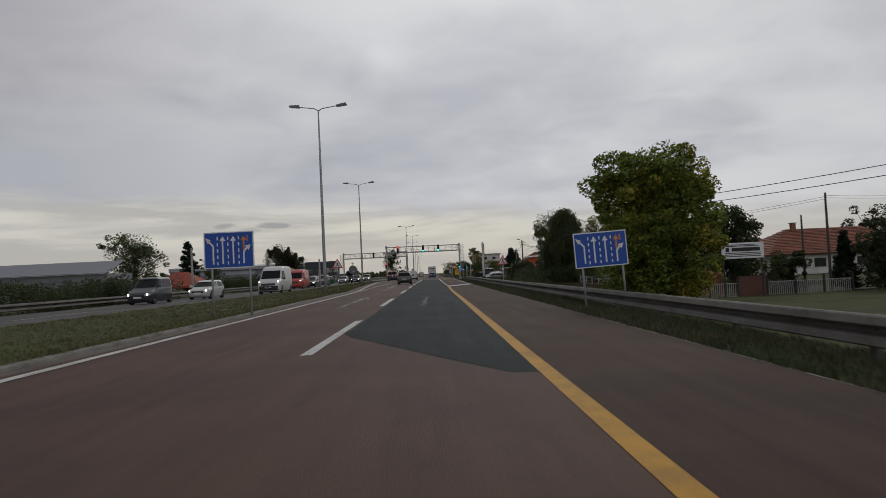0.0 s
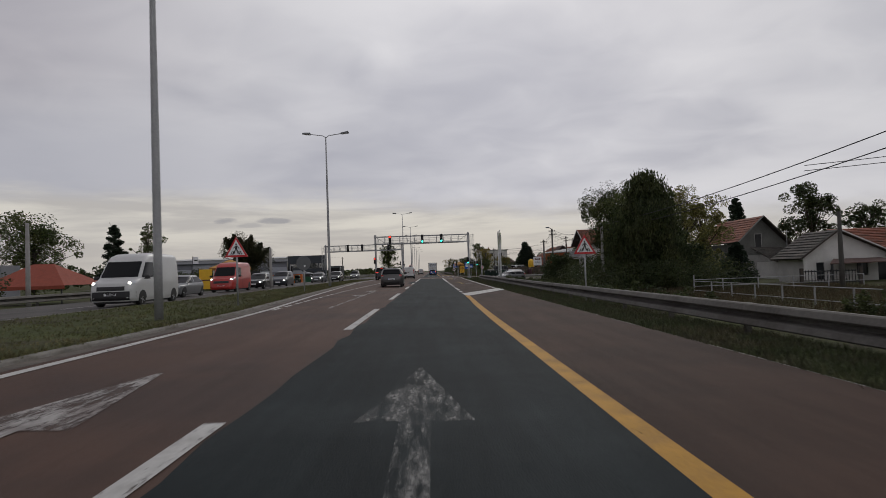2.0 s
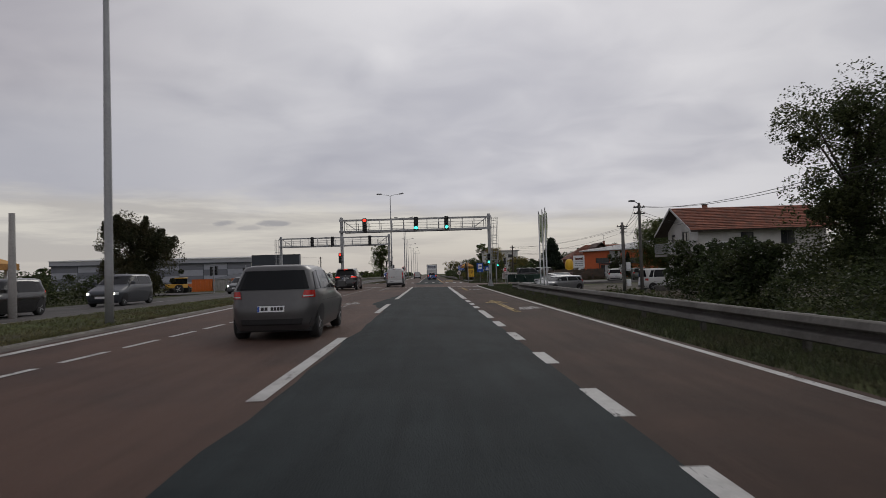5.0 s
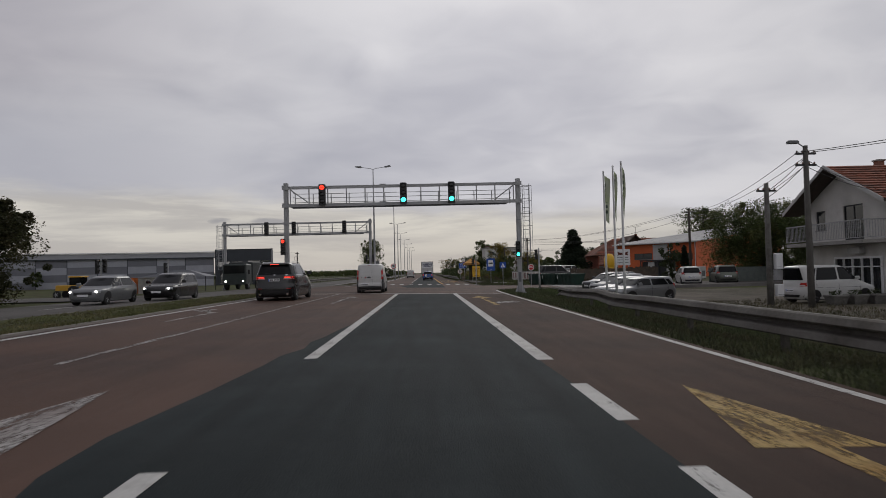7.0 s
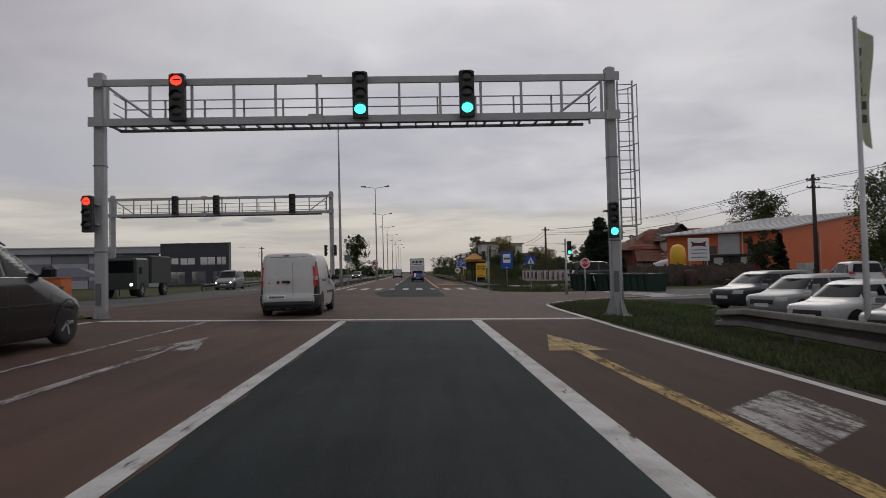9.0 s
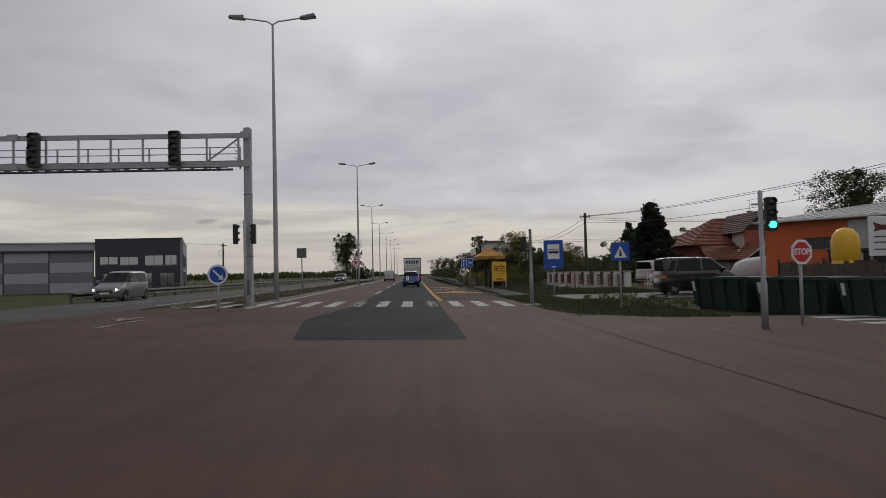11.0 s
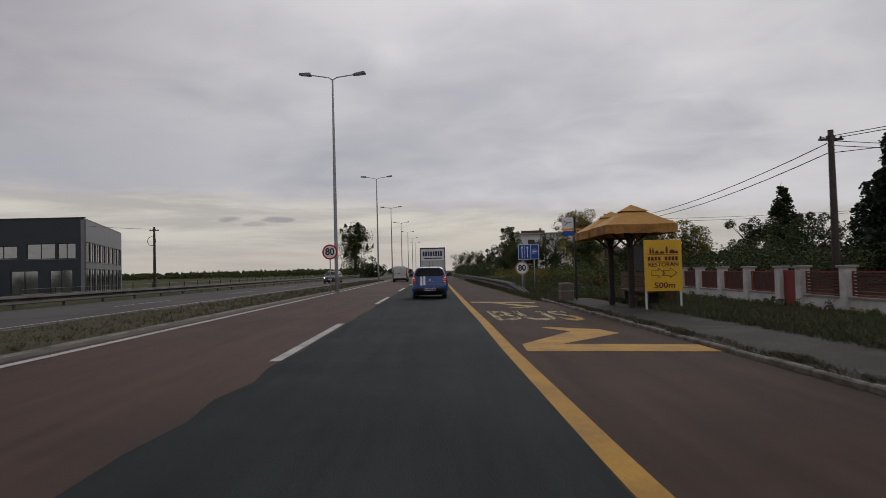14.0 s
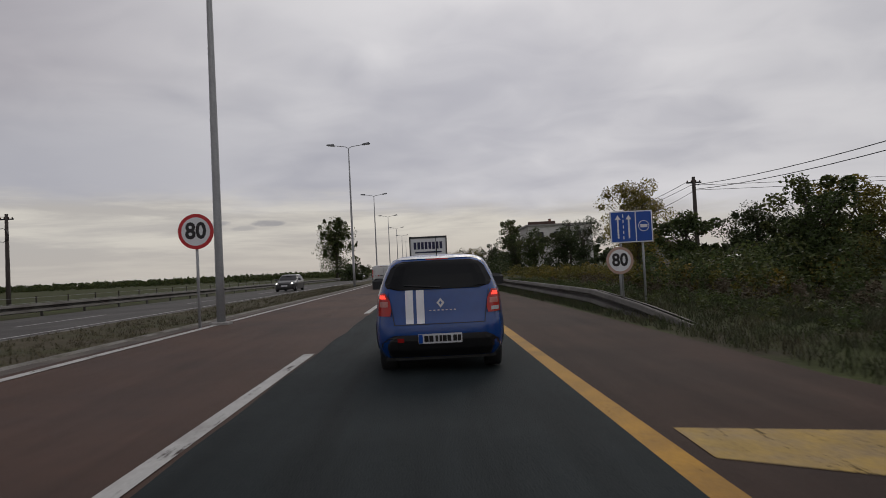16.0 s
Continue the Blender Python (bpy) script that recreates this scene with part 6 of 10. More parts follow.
for s in (-1, 1):
    part("roof_rail", Mesh().pipe([(s * 0.66, 0.7, 1.70), (s * 0.68, 0.9, 1.79), (s * 0.68, 2.4, 1.80), (s * 0.66, 2.7, 1.70)], 0.018, 6), ALLOY, S)
    part("exhaust", Mesh().lathe([(0.05, 0), (0.05, 0.1)], 12, pose(s * 0.62, 0.06, 0.30, 90, 0, 0)), CHROME, S)
    part("window_trim", sh.side_patch(s, [(1.185, 0.36, 3.2), (1.195, 0.36, 3.2)], 0.010, 8, 1), CHROME, S)
    part("reflector", sh.end_patch([(0.55, s * 0.55, s * 0.85), (0.58, s * 0.55, s * 0.85)], 0.016, nu=2, nv=1), TAIL_DARK, S)

# white delivery van
L, W, H = 4.25, 1.74, 1.83
h = W / 2
rows = [(0.22, 0.08, L - 0.1, h * 0.94, 8), (0.34, 0.0, L - 0.01, h * 0.985, 8), (0.56, -0.01, L, h, 8), (0.62, 0.05, L - 0.02, h, 8), (0.86, 0.05, L - 0.1, h, 8), (1.0, 0.06, L - 0.65, h * 0.985, 8),
        (1.06, 0.06, L - 0.85, h * 0.98, 9), (1.62, 0.13, L - 1.5, h * 0.90, 9), (1.74, 0.17, L - 1.75, h * 0.86, 9), (1.80, 0.24, L - 2.0, h * 0.78, 7), (1.83, 0.5, L - 2.4, h * 0.55, 5)]
V, sh = vehicle("delivery_van", "white delivery van with a black rub strip and plain rear doors", "van", pose(-3.50, 128.45, road_z(-3.50), 0, 0, 0), rows, WHITE_PAINT, (0.82, L - 0.85), 0.32,
                None, None, ([(1.06, 2.35, 3.2), (1.56, 2.35, 2.75)],), [(1.1, -0.7, 0.7), (1.62, -0.62, 0.62)], (), ([(0.7, 0.5, 0.84), (0.86, 0.55, 0.84)],), False, 0.0, (), 0.42, (3.0, 1.0, "black"), spokes=mat("dull_steel_rim", (0.07, 0.07, 0.072), 0.5, 0.4))
part("number_plate", sh.end_patch([(0.50, -0.58, -0.06), (0.61, -0.58, -0.06)], 0.014, nu=2, nv=1), SIGN_WHITE, V)
for k in range(6):
    part("plate_bar", sh.end_patch([(0.525, -0.52 + 0.07 * k, -0.47 + 0.07 * k), (0.585, -0.52 + 0.07 * k, -0.47 + 0.07 * k)], 0.018, nu=1, nv=1), SIGN_BLACK, V)
part("bumper", sh.end_patch([(0.23, -h * 0.97, h * 0.97), (0.42, -h * 0.97, h * 0.97)], 0.02, nu=12), mat("grey_bumper_plastic", (0.03, 0.031, 0.033), 0.6, vary=0.15), V, "dark grey plastic bumper")
part("lower_gap", sh.end_patch([(0.425, -h * 0.8, h * 0.8), (0.435, -h * 0.8, h * 0.8)], 0.006, nu=8, nv=1), BLACK, V)
part("door_gap", sh.end_patch([(0.44, 0.14, 0.152), (1.70, 0.13, 0.142)], 0.005, nu=1), BLACK, V)
part("door_gap", sh.end_patch([(1.70, -0.66, 0.66), (1.71, -0.66, 0.66)], 0.005, nu=8, nv=1), BLACK, V)
part("rear_handle", Mesh().soft(-0.16, 0.06, -0.03, 0.06, 0.96, 1.03, 0.02), BLACK, V)
part("third_light", sh.end_patch([(1.735, -0.14, 0.02), (1.76, -0.14, 0.02)], 0.02, nu=2, nv=1), TAIL_DARK, V)
for s in (-1, 1):
    part("corner_pillar", sh.side_patch(s, [(0.62, 0.11, 0.42), (1.3, 0.16, 0.40), (1.7, 0.34, 0.36)], 0.006), BLACK, V, "black rear corner trim")
    t = part("tail_light", sh.end_patch([(0.86, s * h * 0.86, s * h * 0.955), (1.42, s * h * 0.80, s * h * 0.875)], 0.014, nu=5, nv=8), mat("tail_lamp_red", (0.5, 0.02, 0.02), 0.15, vary=0.1), V)
    part("tail_light_side", sh.side_patch(s, [(0.86, 0.10, 0.24), (1.1, 0.11, 0.28), (1.46, 0.2, 0.29)], 0.016, 6, 8), mat("tail_lamp_red", (0.5, 0.02, 0.02), 0.15), t)
    part("reversing_lens", sh.side_patch(s, [(1.02, 0.12, 0.24), (1.14, 0.13, 0.25)], 0.019, 2, 2), HEAD_OFF, t)
    part("corner_guard", sh.side_patch(s, [(0.22, 0.06, 0.44), (0.60, 0.07, 0.42)], 0.028, 6, 4), mat("grey_bumper_plastic", (0.03, 0.031, 0.033), 0.6), V, "dark plastic bumper corner")
    part("rub_strip", sh.side_patch(s, [(0.60, 1.75, 3.25), (0.68, 1.75, 3.25)], 0.012, 6, 2), BLACK, V)
    part("slide_rail", sh.side_patch(s, [(0.98, 0.85, 1.7), (1.03, 0.85, 1.7)], 0.008, 4, 1), BLACK, V)
    for y in (1.72, 2.32, 3.15):
        part("door_seam", sh.side_patch(s, [(0.4, y, y + 0.014), (1.6, y - (0.45 if y > 3 else 0.0), y + 0.014 - (0.45 if y > 3 else 0.0))] if y < 3 else [(0.5, y, y + 0.014), (1.0, y, y + 0.014)], 0.003, 1, 6), BLACK, V)
    for y in (2.2, 2.45):
        part("door_handle", sh.side_patch(s, [(0.85, y - 0.05, y + 0.05), (0.97, y - 0.05, y + 0.05)], 0.018, 2, 2), BLACK, V)
    for z, q in ((0.80, 0.95),):
        part("side_groove", sh.side_patch(s, [(1.06, 0.5, 1.65), (1.07, 0.5, 1.65)], 0.004, 4, 1), SILVER_PAINT, V)
    for k in range(3):
        part("text_bar", sh.side_patch(s, [(0.74 + 0.03 * k, 2.7, 2.86), (0.75 + 0.03 * k, 2.7, 2.86)], 0.006, 1, 1), SIGN_BLACK, V)
    part("badge", Mesh().lathe([(0.05, 0), (0.04, 0.01), (0, 0.012)], 14, Matrix.Translation(sh.end(-0.28, 0.98, 0.004, False)) @ pose(0, 0, 0, 90, 0, 0)) if s < 0 else Mesh().lathe([(0.04, 0), (0.03, 0.01), (0, 0.012)], 14, Matrix.Translation(sh.end(-0.52, 0.98, 0.004, False)) @ pose(0, 0, 0, 90, 0, 0)), CHROME if s > 0 else TAIL_DARK, V)

tagged(copy_thing(V, pose(-3.5, 237.5, road_z(-3.5))), "white van far ahead in the lane beside the median")

# box lorry far ahead
root = thing("lorry", pose(0.35, 228, 0, 0, 0, -1), "white box lorry with a framed sign panel on its tail", "lorry")
part("box", Mesh().soft(-1.24, 1.24, 0, 7.2, 0.95, 3.55, 0.04), WHITE_METAL, root)
part("frame", Mesh().box(-1.27, 1.27, -0.03, 0.05, 3.47, 3.58).box(-1.27, -1.2, -0.03, 0.05, 0.95, 3.47).box(1.2, 1.27, -0.03, 0.05, 0.95, 3.47), DARKMETAL, root, "dark frame round the tail")
part("door_gap", Mesh().box(-0.01, 0.01, -0.012, 0.0, 1.0, 2.2), BLACK, root)
sgn = part("sign_panel", Mesh().box(-1.14, 1.14, -0.02, -0.004, 2.3, 3.42), SIGN_WHITE, root)
NAVY = mat("navy_print", (0.012, 0.016, 0.06), 0.5, vary=0.15)
for k in range(8):
    part("letter_bar", Mesh().box(-0.98 + 0.25 * k, -0.80 + 0.25 * k, -0.028, -0.021, 2.72, 3.2), NAVY, sgn, "dark navy bar of lettering")
part("letter_bar", Mesh().box(-0.9, 0.9, -0.028, -0.021, 2.46, 2.56), NAVY, sgn)
part("chassis", Mesh().box(-1.1, 1.1, 0.1, 8.4, 0.55, 0.95), BLACK, root)
part("cab", Mesh().soft(-1.2, 1.2, 7.4, 9.3, 0.6, 3.0, 0.15), WHITE_PAINT, root)
for y in (1.2, 2.4, 8.1):
    for s in (-1, 1):
        wheel(root, s * 1.05, y, 0.48, 0.3, s)
for s in (-1, 1):
    part("tail_light", Mesh().box(s * 0.95 - 0.18, s * 0.95 + 0.18, 0.05, 0.1, 0.72, 0.86), TAIL_DARK, root)

# oncoming traffic
def oy(x, y):
    return opp_z(x, y) + 0.002


def oncoming(name, label, x, y, L, W, H, col, **kw):
    """y is the front of the car, which faces us."""
    return car(name, label, x, y + L, oy(x, y), 180, L, W, H, col, group="oncoming traffic", **kw)


oncoming("small_van", "dark blue panel van with lit headlamps on the opposite carriageway", -19.1, 41.0, 4.15, 1.74, 1.8, SLATE_PAINT, hood=0.95, rake=0.7, cut=0.16, belt=1.05)
oncoming("hatchback", "white hatchback with lit headlamps on the opposite carriageway", -17.3, 47.0, 4.15, 1.73, 1.44, WHITE_PAINT)
oncoming("sedan", "silver coupe with lit headlamps on the opposite carriageway", -16.4, 66.5, 4.7, 1.82, 1.42, SILVER_PAINT, hood=1.2, rake=0.95, cut=1.0, belt=0.86)
oncoming("estate_car", "black estate car with lit headlamps on the opposite carriageway", -16.3, 86.0, 4.7, 1.82, 1.48, BLACK_PAINT, hood=1.15, rake=0.9, cut=0.3, belt=0.88)
oncoming("suv", "dark sport utility car on the opposite carriageway", -16.6, 97.0, 4.6, 1.85, 1.66, SLATE_PAINT, hood=1.1, rake=0.8, cut=0.3, belt=1.05)
oncoming("hatchback", "black hatchback with headlamps on the opposite carriageway", -14.35, 122.5, 4.4, 1.81, 1.5, BLACK_PAINT, hood=1.05, rake=0.85)
oncoming("sedan", "pale silver sedan on the opposite carriageway", -16.3, 118.8, 4.4, 1.72, 1.42, SILVER_PAINT, hood=1.15, rake=0.8, cut=0.75, belt=0.86)
oncoming("small_van", "grey people carrier on the opposite carriageway", -16.8, 168.0, 4.4, 1.78, 1.75, SILVER_PAINT, hood=0.95, rake=0.8, cut=0.2, belt=1.02)
oncoming("sedan", "dark silver sedan far along the opposite carriageway", -11.6, 238.0, 4.6, 1.8, 1.42, GREY_PAINT, hood=1.2, rake=0.85, cut=0.8, belt=0.86)
oncoming("hatchback", "pale hatchback in the distance on the opposite carriageway", -14.8, 330.0, 4.2, 1.75, 1.45, WHITE_PAINT)


def big_van(label, x, y, col, z, turn, trim=BLACK):
    L, W, H = 5.4, 2.0, 2.4
    h = W / 2
    rows = [(0.25, 0.05, L - 0.08, h * 0.95, 9), (0.4, 0.0, L, h * 0.99, 9), (0.8, 0.0, L - 0.04, h, 9), (1.05, 0.0, L - 0.15, h, 9), (1.2, 0.01, L - 0.65, h * 0.99, 9), (1.25, 0.01, L - 0.8, h * 0.985, 10),
            (2.05, 0.06, L - 1.5, h * 0.91, 10), (2.25, 0.1, L - 1.8, h * 0.88, 10), (2.36, 0.2, L - 2.1, h * 0.78, 8), (2.4, 0.5, L - 2.6, h * 0.5, 5)]
    V, sh = vehicle("delivery_van", label, "van", pose(x, y + L, z, 0, 0, turn), rows, col, (0.95, L - 0.95), 0.34, None, None, ([(1.28, L - 2.2, L - 1.0), (1.95, L - 2.2, L - 1.55)],),
                    [(1.3, -0.82, 0.82), (2.0, -0.76, 0.76)], (), ([(0.95, 0.62, 0.93), (1.12, 0.66, 0.93)],), True, 0.0, ((2.9, 2.92, 0.4, 2.0), (L - 2.3, L - 2.28, 0.4, 2.0)), 0.5, (L - 1.15, 1.2, "black"), None, [(0.72, -0.6, 0.6), (0.9, -0.6, 0.6)], "oncoming traffic")
    part("front_bumper", sh.end_patch([(0.3, -h * 0.96, h * 0.96), (0.68, -h * 0.96, h * 0.96)], 0.014, True, 12), trim, V)
    return V


big_van("white delivery van with a black bumper on the opposite carriageway", -13.75, 54.0, WHITE_PAINT, oy(-13.75, 54), 180)
big_van("red delivery van with lit headlamps on the opposite carriageway", -16.5, 77.5, RED_PAINT, oy(-16.5, 78), 180, RED_PAINT)
# dark truck on the opposite side
root = thing("lorry", pose(-18.6, 157.5, oy(-18.6, 154), 0, 0, 180), "dark military-looking lorry on the opposite carriageway", "lorry", "oncoming traffic")
part("cab", Mesh().soft(-1.15, 1.15, 3.8, 5.9, 0.55, 2.55, 0.12), mat("dark_green_paint", (0.02, 0.028, 0.026), 0.5), root)
part("windscreen", Mesh().box(-1.0, 1.0, 5.9, 5.915, 1.6, 2.35), GLASS, root)
part("cargo_body", Mesh().soft(-1.2, 1.2, 0, 3.6, 0.9, 2.75, 0.1), mat("dark_tarpaulin", (0.03, 0.034, 0.034), 0.8, bump=0.3), root)
for s in (-1, 1):
    part("headlight", Mesh().lathe([(0.1, 0), (0.08, 0.02), (0, 0.03)], 12, pose(s * 0.85, 5.9, 0.85, -90, 0, 0)), HEAD_LIT, root)
    part("mirror", Mesh().soft(s * 1.35 - 0.1, s * 1.35 + 0.1, 5.6, 5.7, 1.5, 1.95, 0.03), BLACK, root)
    for y in (1.1, 4.9):
        wheel(root, s * 1.0, y, 0.48, 0.3, s)

# parked cars on the forecourt and the driveway
PK = "parked cars"
def parked(name, label, x, y, turn, *a, **kw):
    return car(name, label, x, y, ground_z(x, y) + 0.055, turn, *a, lit=False, group=PK, **kw)


parked("estate_car", "silver estate car parked beside the flag poles", 13.97, 124.6, 112, 4.1, 1.66, 1.40, SILVER_PAINT, hood=0.95, rake=0.58, cut=0.3)
parked("hatchback", "white car parked on the forecourt", 14.1, 127.8, 112, 4.0, 1.66, 1.38, WHITE_PAINT, hood=0.95, rake=0.58)
parked("sedan", "pale silver sedan parked on the forecourt", 14.8, 131.1, 112, 4.2, 1.68, 1.38, mat("car_paint_pale", (0.26, 0.265, 0.27), 0.42, 0.15, vary=0.08), cut=0.7, hood=0.95, rake=0.6)
parked("hatchback", "dark grey car parked at the edge of the forecourt", 15.0, 134.2, 111, 4.1, 1.68, 1.38, SLATE_PAINT, hood=0.95, rake=0.58)
parked("estate_car", "grey green estate car parked in front of the hedge", 24.4, 139.6, -15, 4.5, 1.78, 1.5, mat("car_paint_moss", (0.11, 0.12, 0.10), 0.35, 0.3, vary=0.08), cut=0.3)
parked("hatchback", "white small car parked in front of the hedge", 21.4, 139.4, -12, 3.9, 1.68, 1.48, WHITE_PAINT)
parked("small_van", "white panel van parked beside the white house", 17.7, 118.7, -82, 4.2, 1.78, 1.82, WHITE_PAINT, hood=0.95, rake=0.7, cut=0.14, belt=1.05)
parked("small_van", "black van parked on the driveway", 13.0, 163.3, -94, 4.4, 1.8, 1.85, BLACK_PAINT, hood=0.95, rake=0.7, cut=0.16, belt=1.1)
parked("small_van", "white minibus parked behind the gate", 19.6, 184.0, -48, 4.8, 1.85, 1.9, WHITE_PAINT, hood=0.5, rake=0.7, cut=0.14, belt=1.15)


# ---- vegetation ----
def leaf_cloud(centres, radii, per, size, seed, squash=0.8, hang=0.0):
    """Many small folded leaves round clump centres: arrays of vertices and quads."""
    rng = np.random.default_rng(seed)
    c = np.repeat(np.array(centres, float), per, axis=0)
    r = np.repeat(np.array(radii, float), per)
    n = len(c)
    d = rng.normal(size=(n, 3))
    d /= np.linalg.norm(d, axis=1)[:, None]
    p = c + d * (r * rng.uniform(0.35, 1.0, n) ** 0.5)[:, None] * np.array((1, 1, squash))
    if hang:
        p[:, 2] -= hang * rng.uniform(0, 1, n) ** 2 * r
    u = rng.normal(size=(n, 3))
    u[:, 2] *= 0.6
    if hang:
        u = rng.normal(size=(n, 3)) * 0.3 + np.array((0, 0, -1.0))
    u /= np.linalg.norm(u, axis=1)[:, None]
    w = np.cross(u, rng.normal(size=(n, 3)))
    w /= np.linalg.norm(w, axis=1)[:, None]
    s = size * rng.uniform(0.6, 1.35, n)
    L = (u * s[:, None])
    K = (w * (s * (0.18 if hang else 0.29))[:, None])
    v = np.stack([p - L * 0.5, p + K, p + L * 0.5, p - K], axis=1).reshape(-1, 3)
    f = np.arange(4 * n).reshape(n, 4)
    return v, f


def cloud_part(name, v, f, material, parent, label=""):
    data = bpy.data.meshes.new(name)
    data.from_pydata(v.tolist(), [], f.tolist())
    data.materials.append(material)
    ob = new(name, data)
    ob.parent = parent
    if label:
        ob["label"] = label
    return ob


def tree(label, x, y, base, top, r, leaf, per=70, clumps=60, size=0.16, seed=1, low=0.22, shape="round", name="tree", trunk=True):
    """A tapered trunk with limbs and an uneven crown of leaf clumps."""
    rng = random.Random(seed)
    root = thing(name, pose(x, y, base), label, "tree" if name in ("tree", "conifer", "willow_tree") else "bush")
    h = top - base
    cs, rs = [], []
    lobes = []
    for k in range(11):
        u = -0.75 + 1.55 * k / 10
        a = 2.4 * k + rng.uniform(-0.5, 0.5)
        lr = r * rng.uniform(0.44, 0.6) * (1 - 0.25 * max(0.0, u))
        q = (r - lr) * math.sqrt(max(0.04, 1 - u * u)) * rng.uniform(0.75, 1.05)
        lobes.append((q * math.cos(a), q * math.sin(a), min((low + (1 - low) * 0.5) * h + u * 0.5 * (1 - low) * h, h - lr * 0.85), lr))
    for k in range(clumps):
        t = (k + rng.random()) / clumps
        a = rng.uniform(0, 2 * math.pi)
        z = low * h + (1 - low) * h * (0.04 + 0.9 * t)
        if shape == "cone":
            lim = r * (1.03 - t) ** 0.85
            q = lim * rng.uniform(0.55, 1.0)
            cr = 0.10 * r + 0.26 * lim
        elif shape == "willow":
            lim = r * (1 - (2 * t - 0.75) ** 2 * 0.5) * (0.85 + 0.3 * noise.noise((math.cos(a) * 1.7, math.sin(a) * 1.7, z * 0.5)))
            q = lim * math.sqrt(rng.random())
            cr = r * rng.uniform(0.16, 0.3)
        else:
            lx, ly, lz, lr = lobes[k % len(lobes)]
            e, w2 = rng.uniform(-0.7, 1.0), rng.uniform(0, 2 * math.pi)
            f = lr * rng.uniform(*((0.1, 0.7), (0.7, 1.1), (0.7, 1.1), (1.0, 1.32))[(k // 11 + k) % 4])
            cr = r * (rng.uniform(0.06, 0.13) if (k // 11 + k) % 4 == 3 else rng.uniform(0.13, 0.28))
            px, py = lx + f * math.sqrt(1 - e * e) * math.cos(w2), ly + f * math.sqrt(1 - e * e) * math.sin(w2)
            pz = max(low * h, min(lz + f * e * 0.85, h - cr * 0.4))
            cs.append((px, py, pz))
            rs.append(cr)
            if shape == "sprig" and e > 0.2 and f > lr * 0.7:
                for j in range(3):
                    cs.append((px * (1 + 0.03 * j), py * (1 + 0.03 * j), pz + 0.28 * (j + 1)))
                    rs.append(cr * (0.55 - 0.13 * j))
            continue
        cs.append((q * math.cos(a), q * math.sin(a), min(z, h - cr * 0.7)))
        rs.append(cr)
    if trunk:
        g = Mesh()
        bend = [(rng.uniform(-0.1, 0.1) * k, rng.uniform(-0.1, 0.1) * k, h * k / 5) for k in range(6)]
        tr = 0.045 * h * (0.5 if shape == "cone" else 0.62)
        for k in range(4 if shape != "cone" else 5):
            g.tube((bend[k][0], bend[k][1], bend[k][2] - (0.2 if k == 0 else 0)), bend[k + 1], tr * (1 - k * 0.19), tr * (1 - (k + 1) * 0.19), 8, False)
        for k in range(0, clumps, max(1, clumps // 26)):
            c = cs[k]
            z0 = max(0.12 * h, c[2] * (0.62 if shape != "cone" else 0.98))
            i = min(4, int(z0 / h * 5))
            g.tube((bend[i][0], bend[i][1], z0), (c[0] * 0.92, c[1] * 0.92, c[2]), tr * 0.3, tr * 0.08, 5, False)
        part("trunk", g, BARK, root, smooth=True)
    for k in range(clumps // 3):
        c, q = cs[rng.randrange(clumps)], rng.uniform(0.2, 0.6)
        cs.append((c[0] * q, c[1] * q, c[2] * rng.uniform(0.85, 1.0)))
        rs.append(r * 0.32)
    v, f = leaf_cloud(cs, rs, int(per * 1.7), size * 1.08, seed, 0.85 if shape != "cone" else 0.55, 3.2 if shape == "willow" else 0.0)
    v[:, 2] = np.maximum(v[:, 2], 0.05)
    cloud_part("crown", v, f, leaf, root)
    return root


def hedge(label, x0, x1, y0, y1, h, leaf, count, per=60, size=0.14, seed=1, base=None, name="hedge"):
    """Loose undergrowth: leaf clumps over a strip of ground."""
    rng = random.Random(seed)
    cs, rs = [], []
    for _ in range(count):
        x, y = rng.uniform(x0, x1), rng.uniform(y0, y1)
        hh = h * (0.55 + 0.5 * (0.5 + 0.9 * noise.noise((x * 0.25, y * 0.25, seed))))
        for _ in range(2):
            z = hh * rng.uniform(0.15, 0.85)
            cs.append((x, y, (ground_z(x, y) if base is None else base) + z))
            rs.append(h * rng.uniform(0.16, 0.32))
    v, f = leaf_cloud(cs, rs, per, size, seed, 0.9)
    ob = cloud_part(name, v, f, leaf, None)
    return tagged(ob, label, "bushes", kind="stuff")


tree("broad green tree with yellowing leaves behind the lane sign", 9.05, 22.6, -0.45, 5.45, 2.6, LEAF_OAK, 170, 270, 0.125, 3, 0.03)
tree("dark leafy tree beside the lamp pole", 15.9, 41.5, -0.6, 6.2, 2.1, LEAF_DARK, 100, 60, 0.16, 5, 0.1)
tree("pale green leafy tree beside the grey house", 24.6, 84.0, -0.6, 6.9, 2.4, LEAF_PALE, 80, 70, 0.15, 6, 0.02)
tree("dark willow tree with hanging branches", 15.7, 72.6, -0.6, 8.0, 3.0, LEAF_WILLOW, 260, 170, 0.2, 7, 0.05, "willow", "willow_tree")
tree("leafy light green tree beside the willow", 18.3, 91.0, -0.6, 9.2, 3.7, LEAF_WILLOW, 150, 170, 0.12, 8, 0.0)
tree("leafy dark green tree among the roadside trees", 15.8, 80.5, -0.6, 7.0, 2.6, LEAF_BUSH, 170, 120, 0.11, 29, 0.0)
tree("yellowing tree in front of the grey house", 20.8, 79.0, -0.6, 7.3, 2.7, LEAF_PALE, 120, 90, 0.11, 9, 0.05)
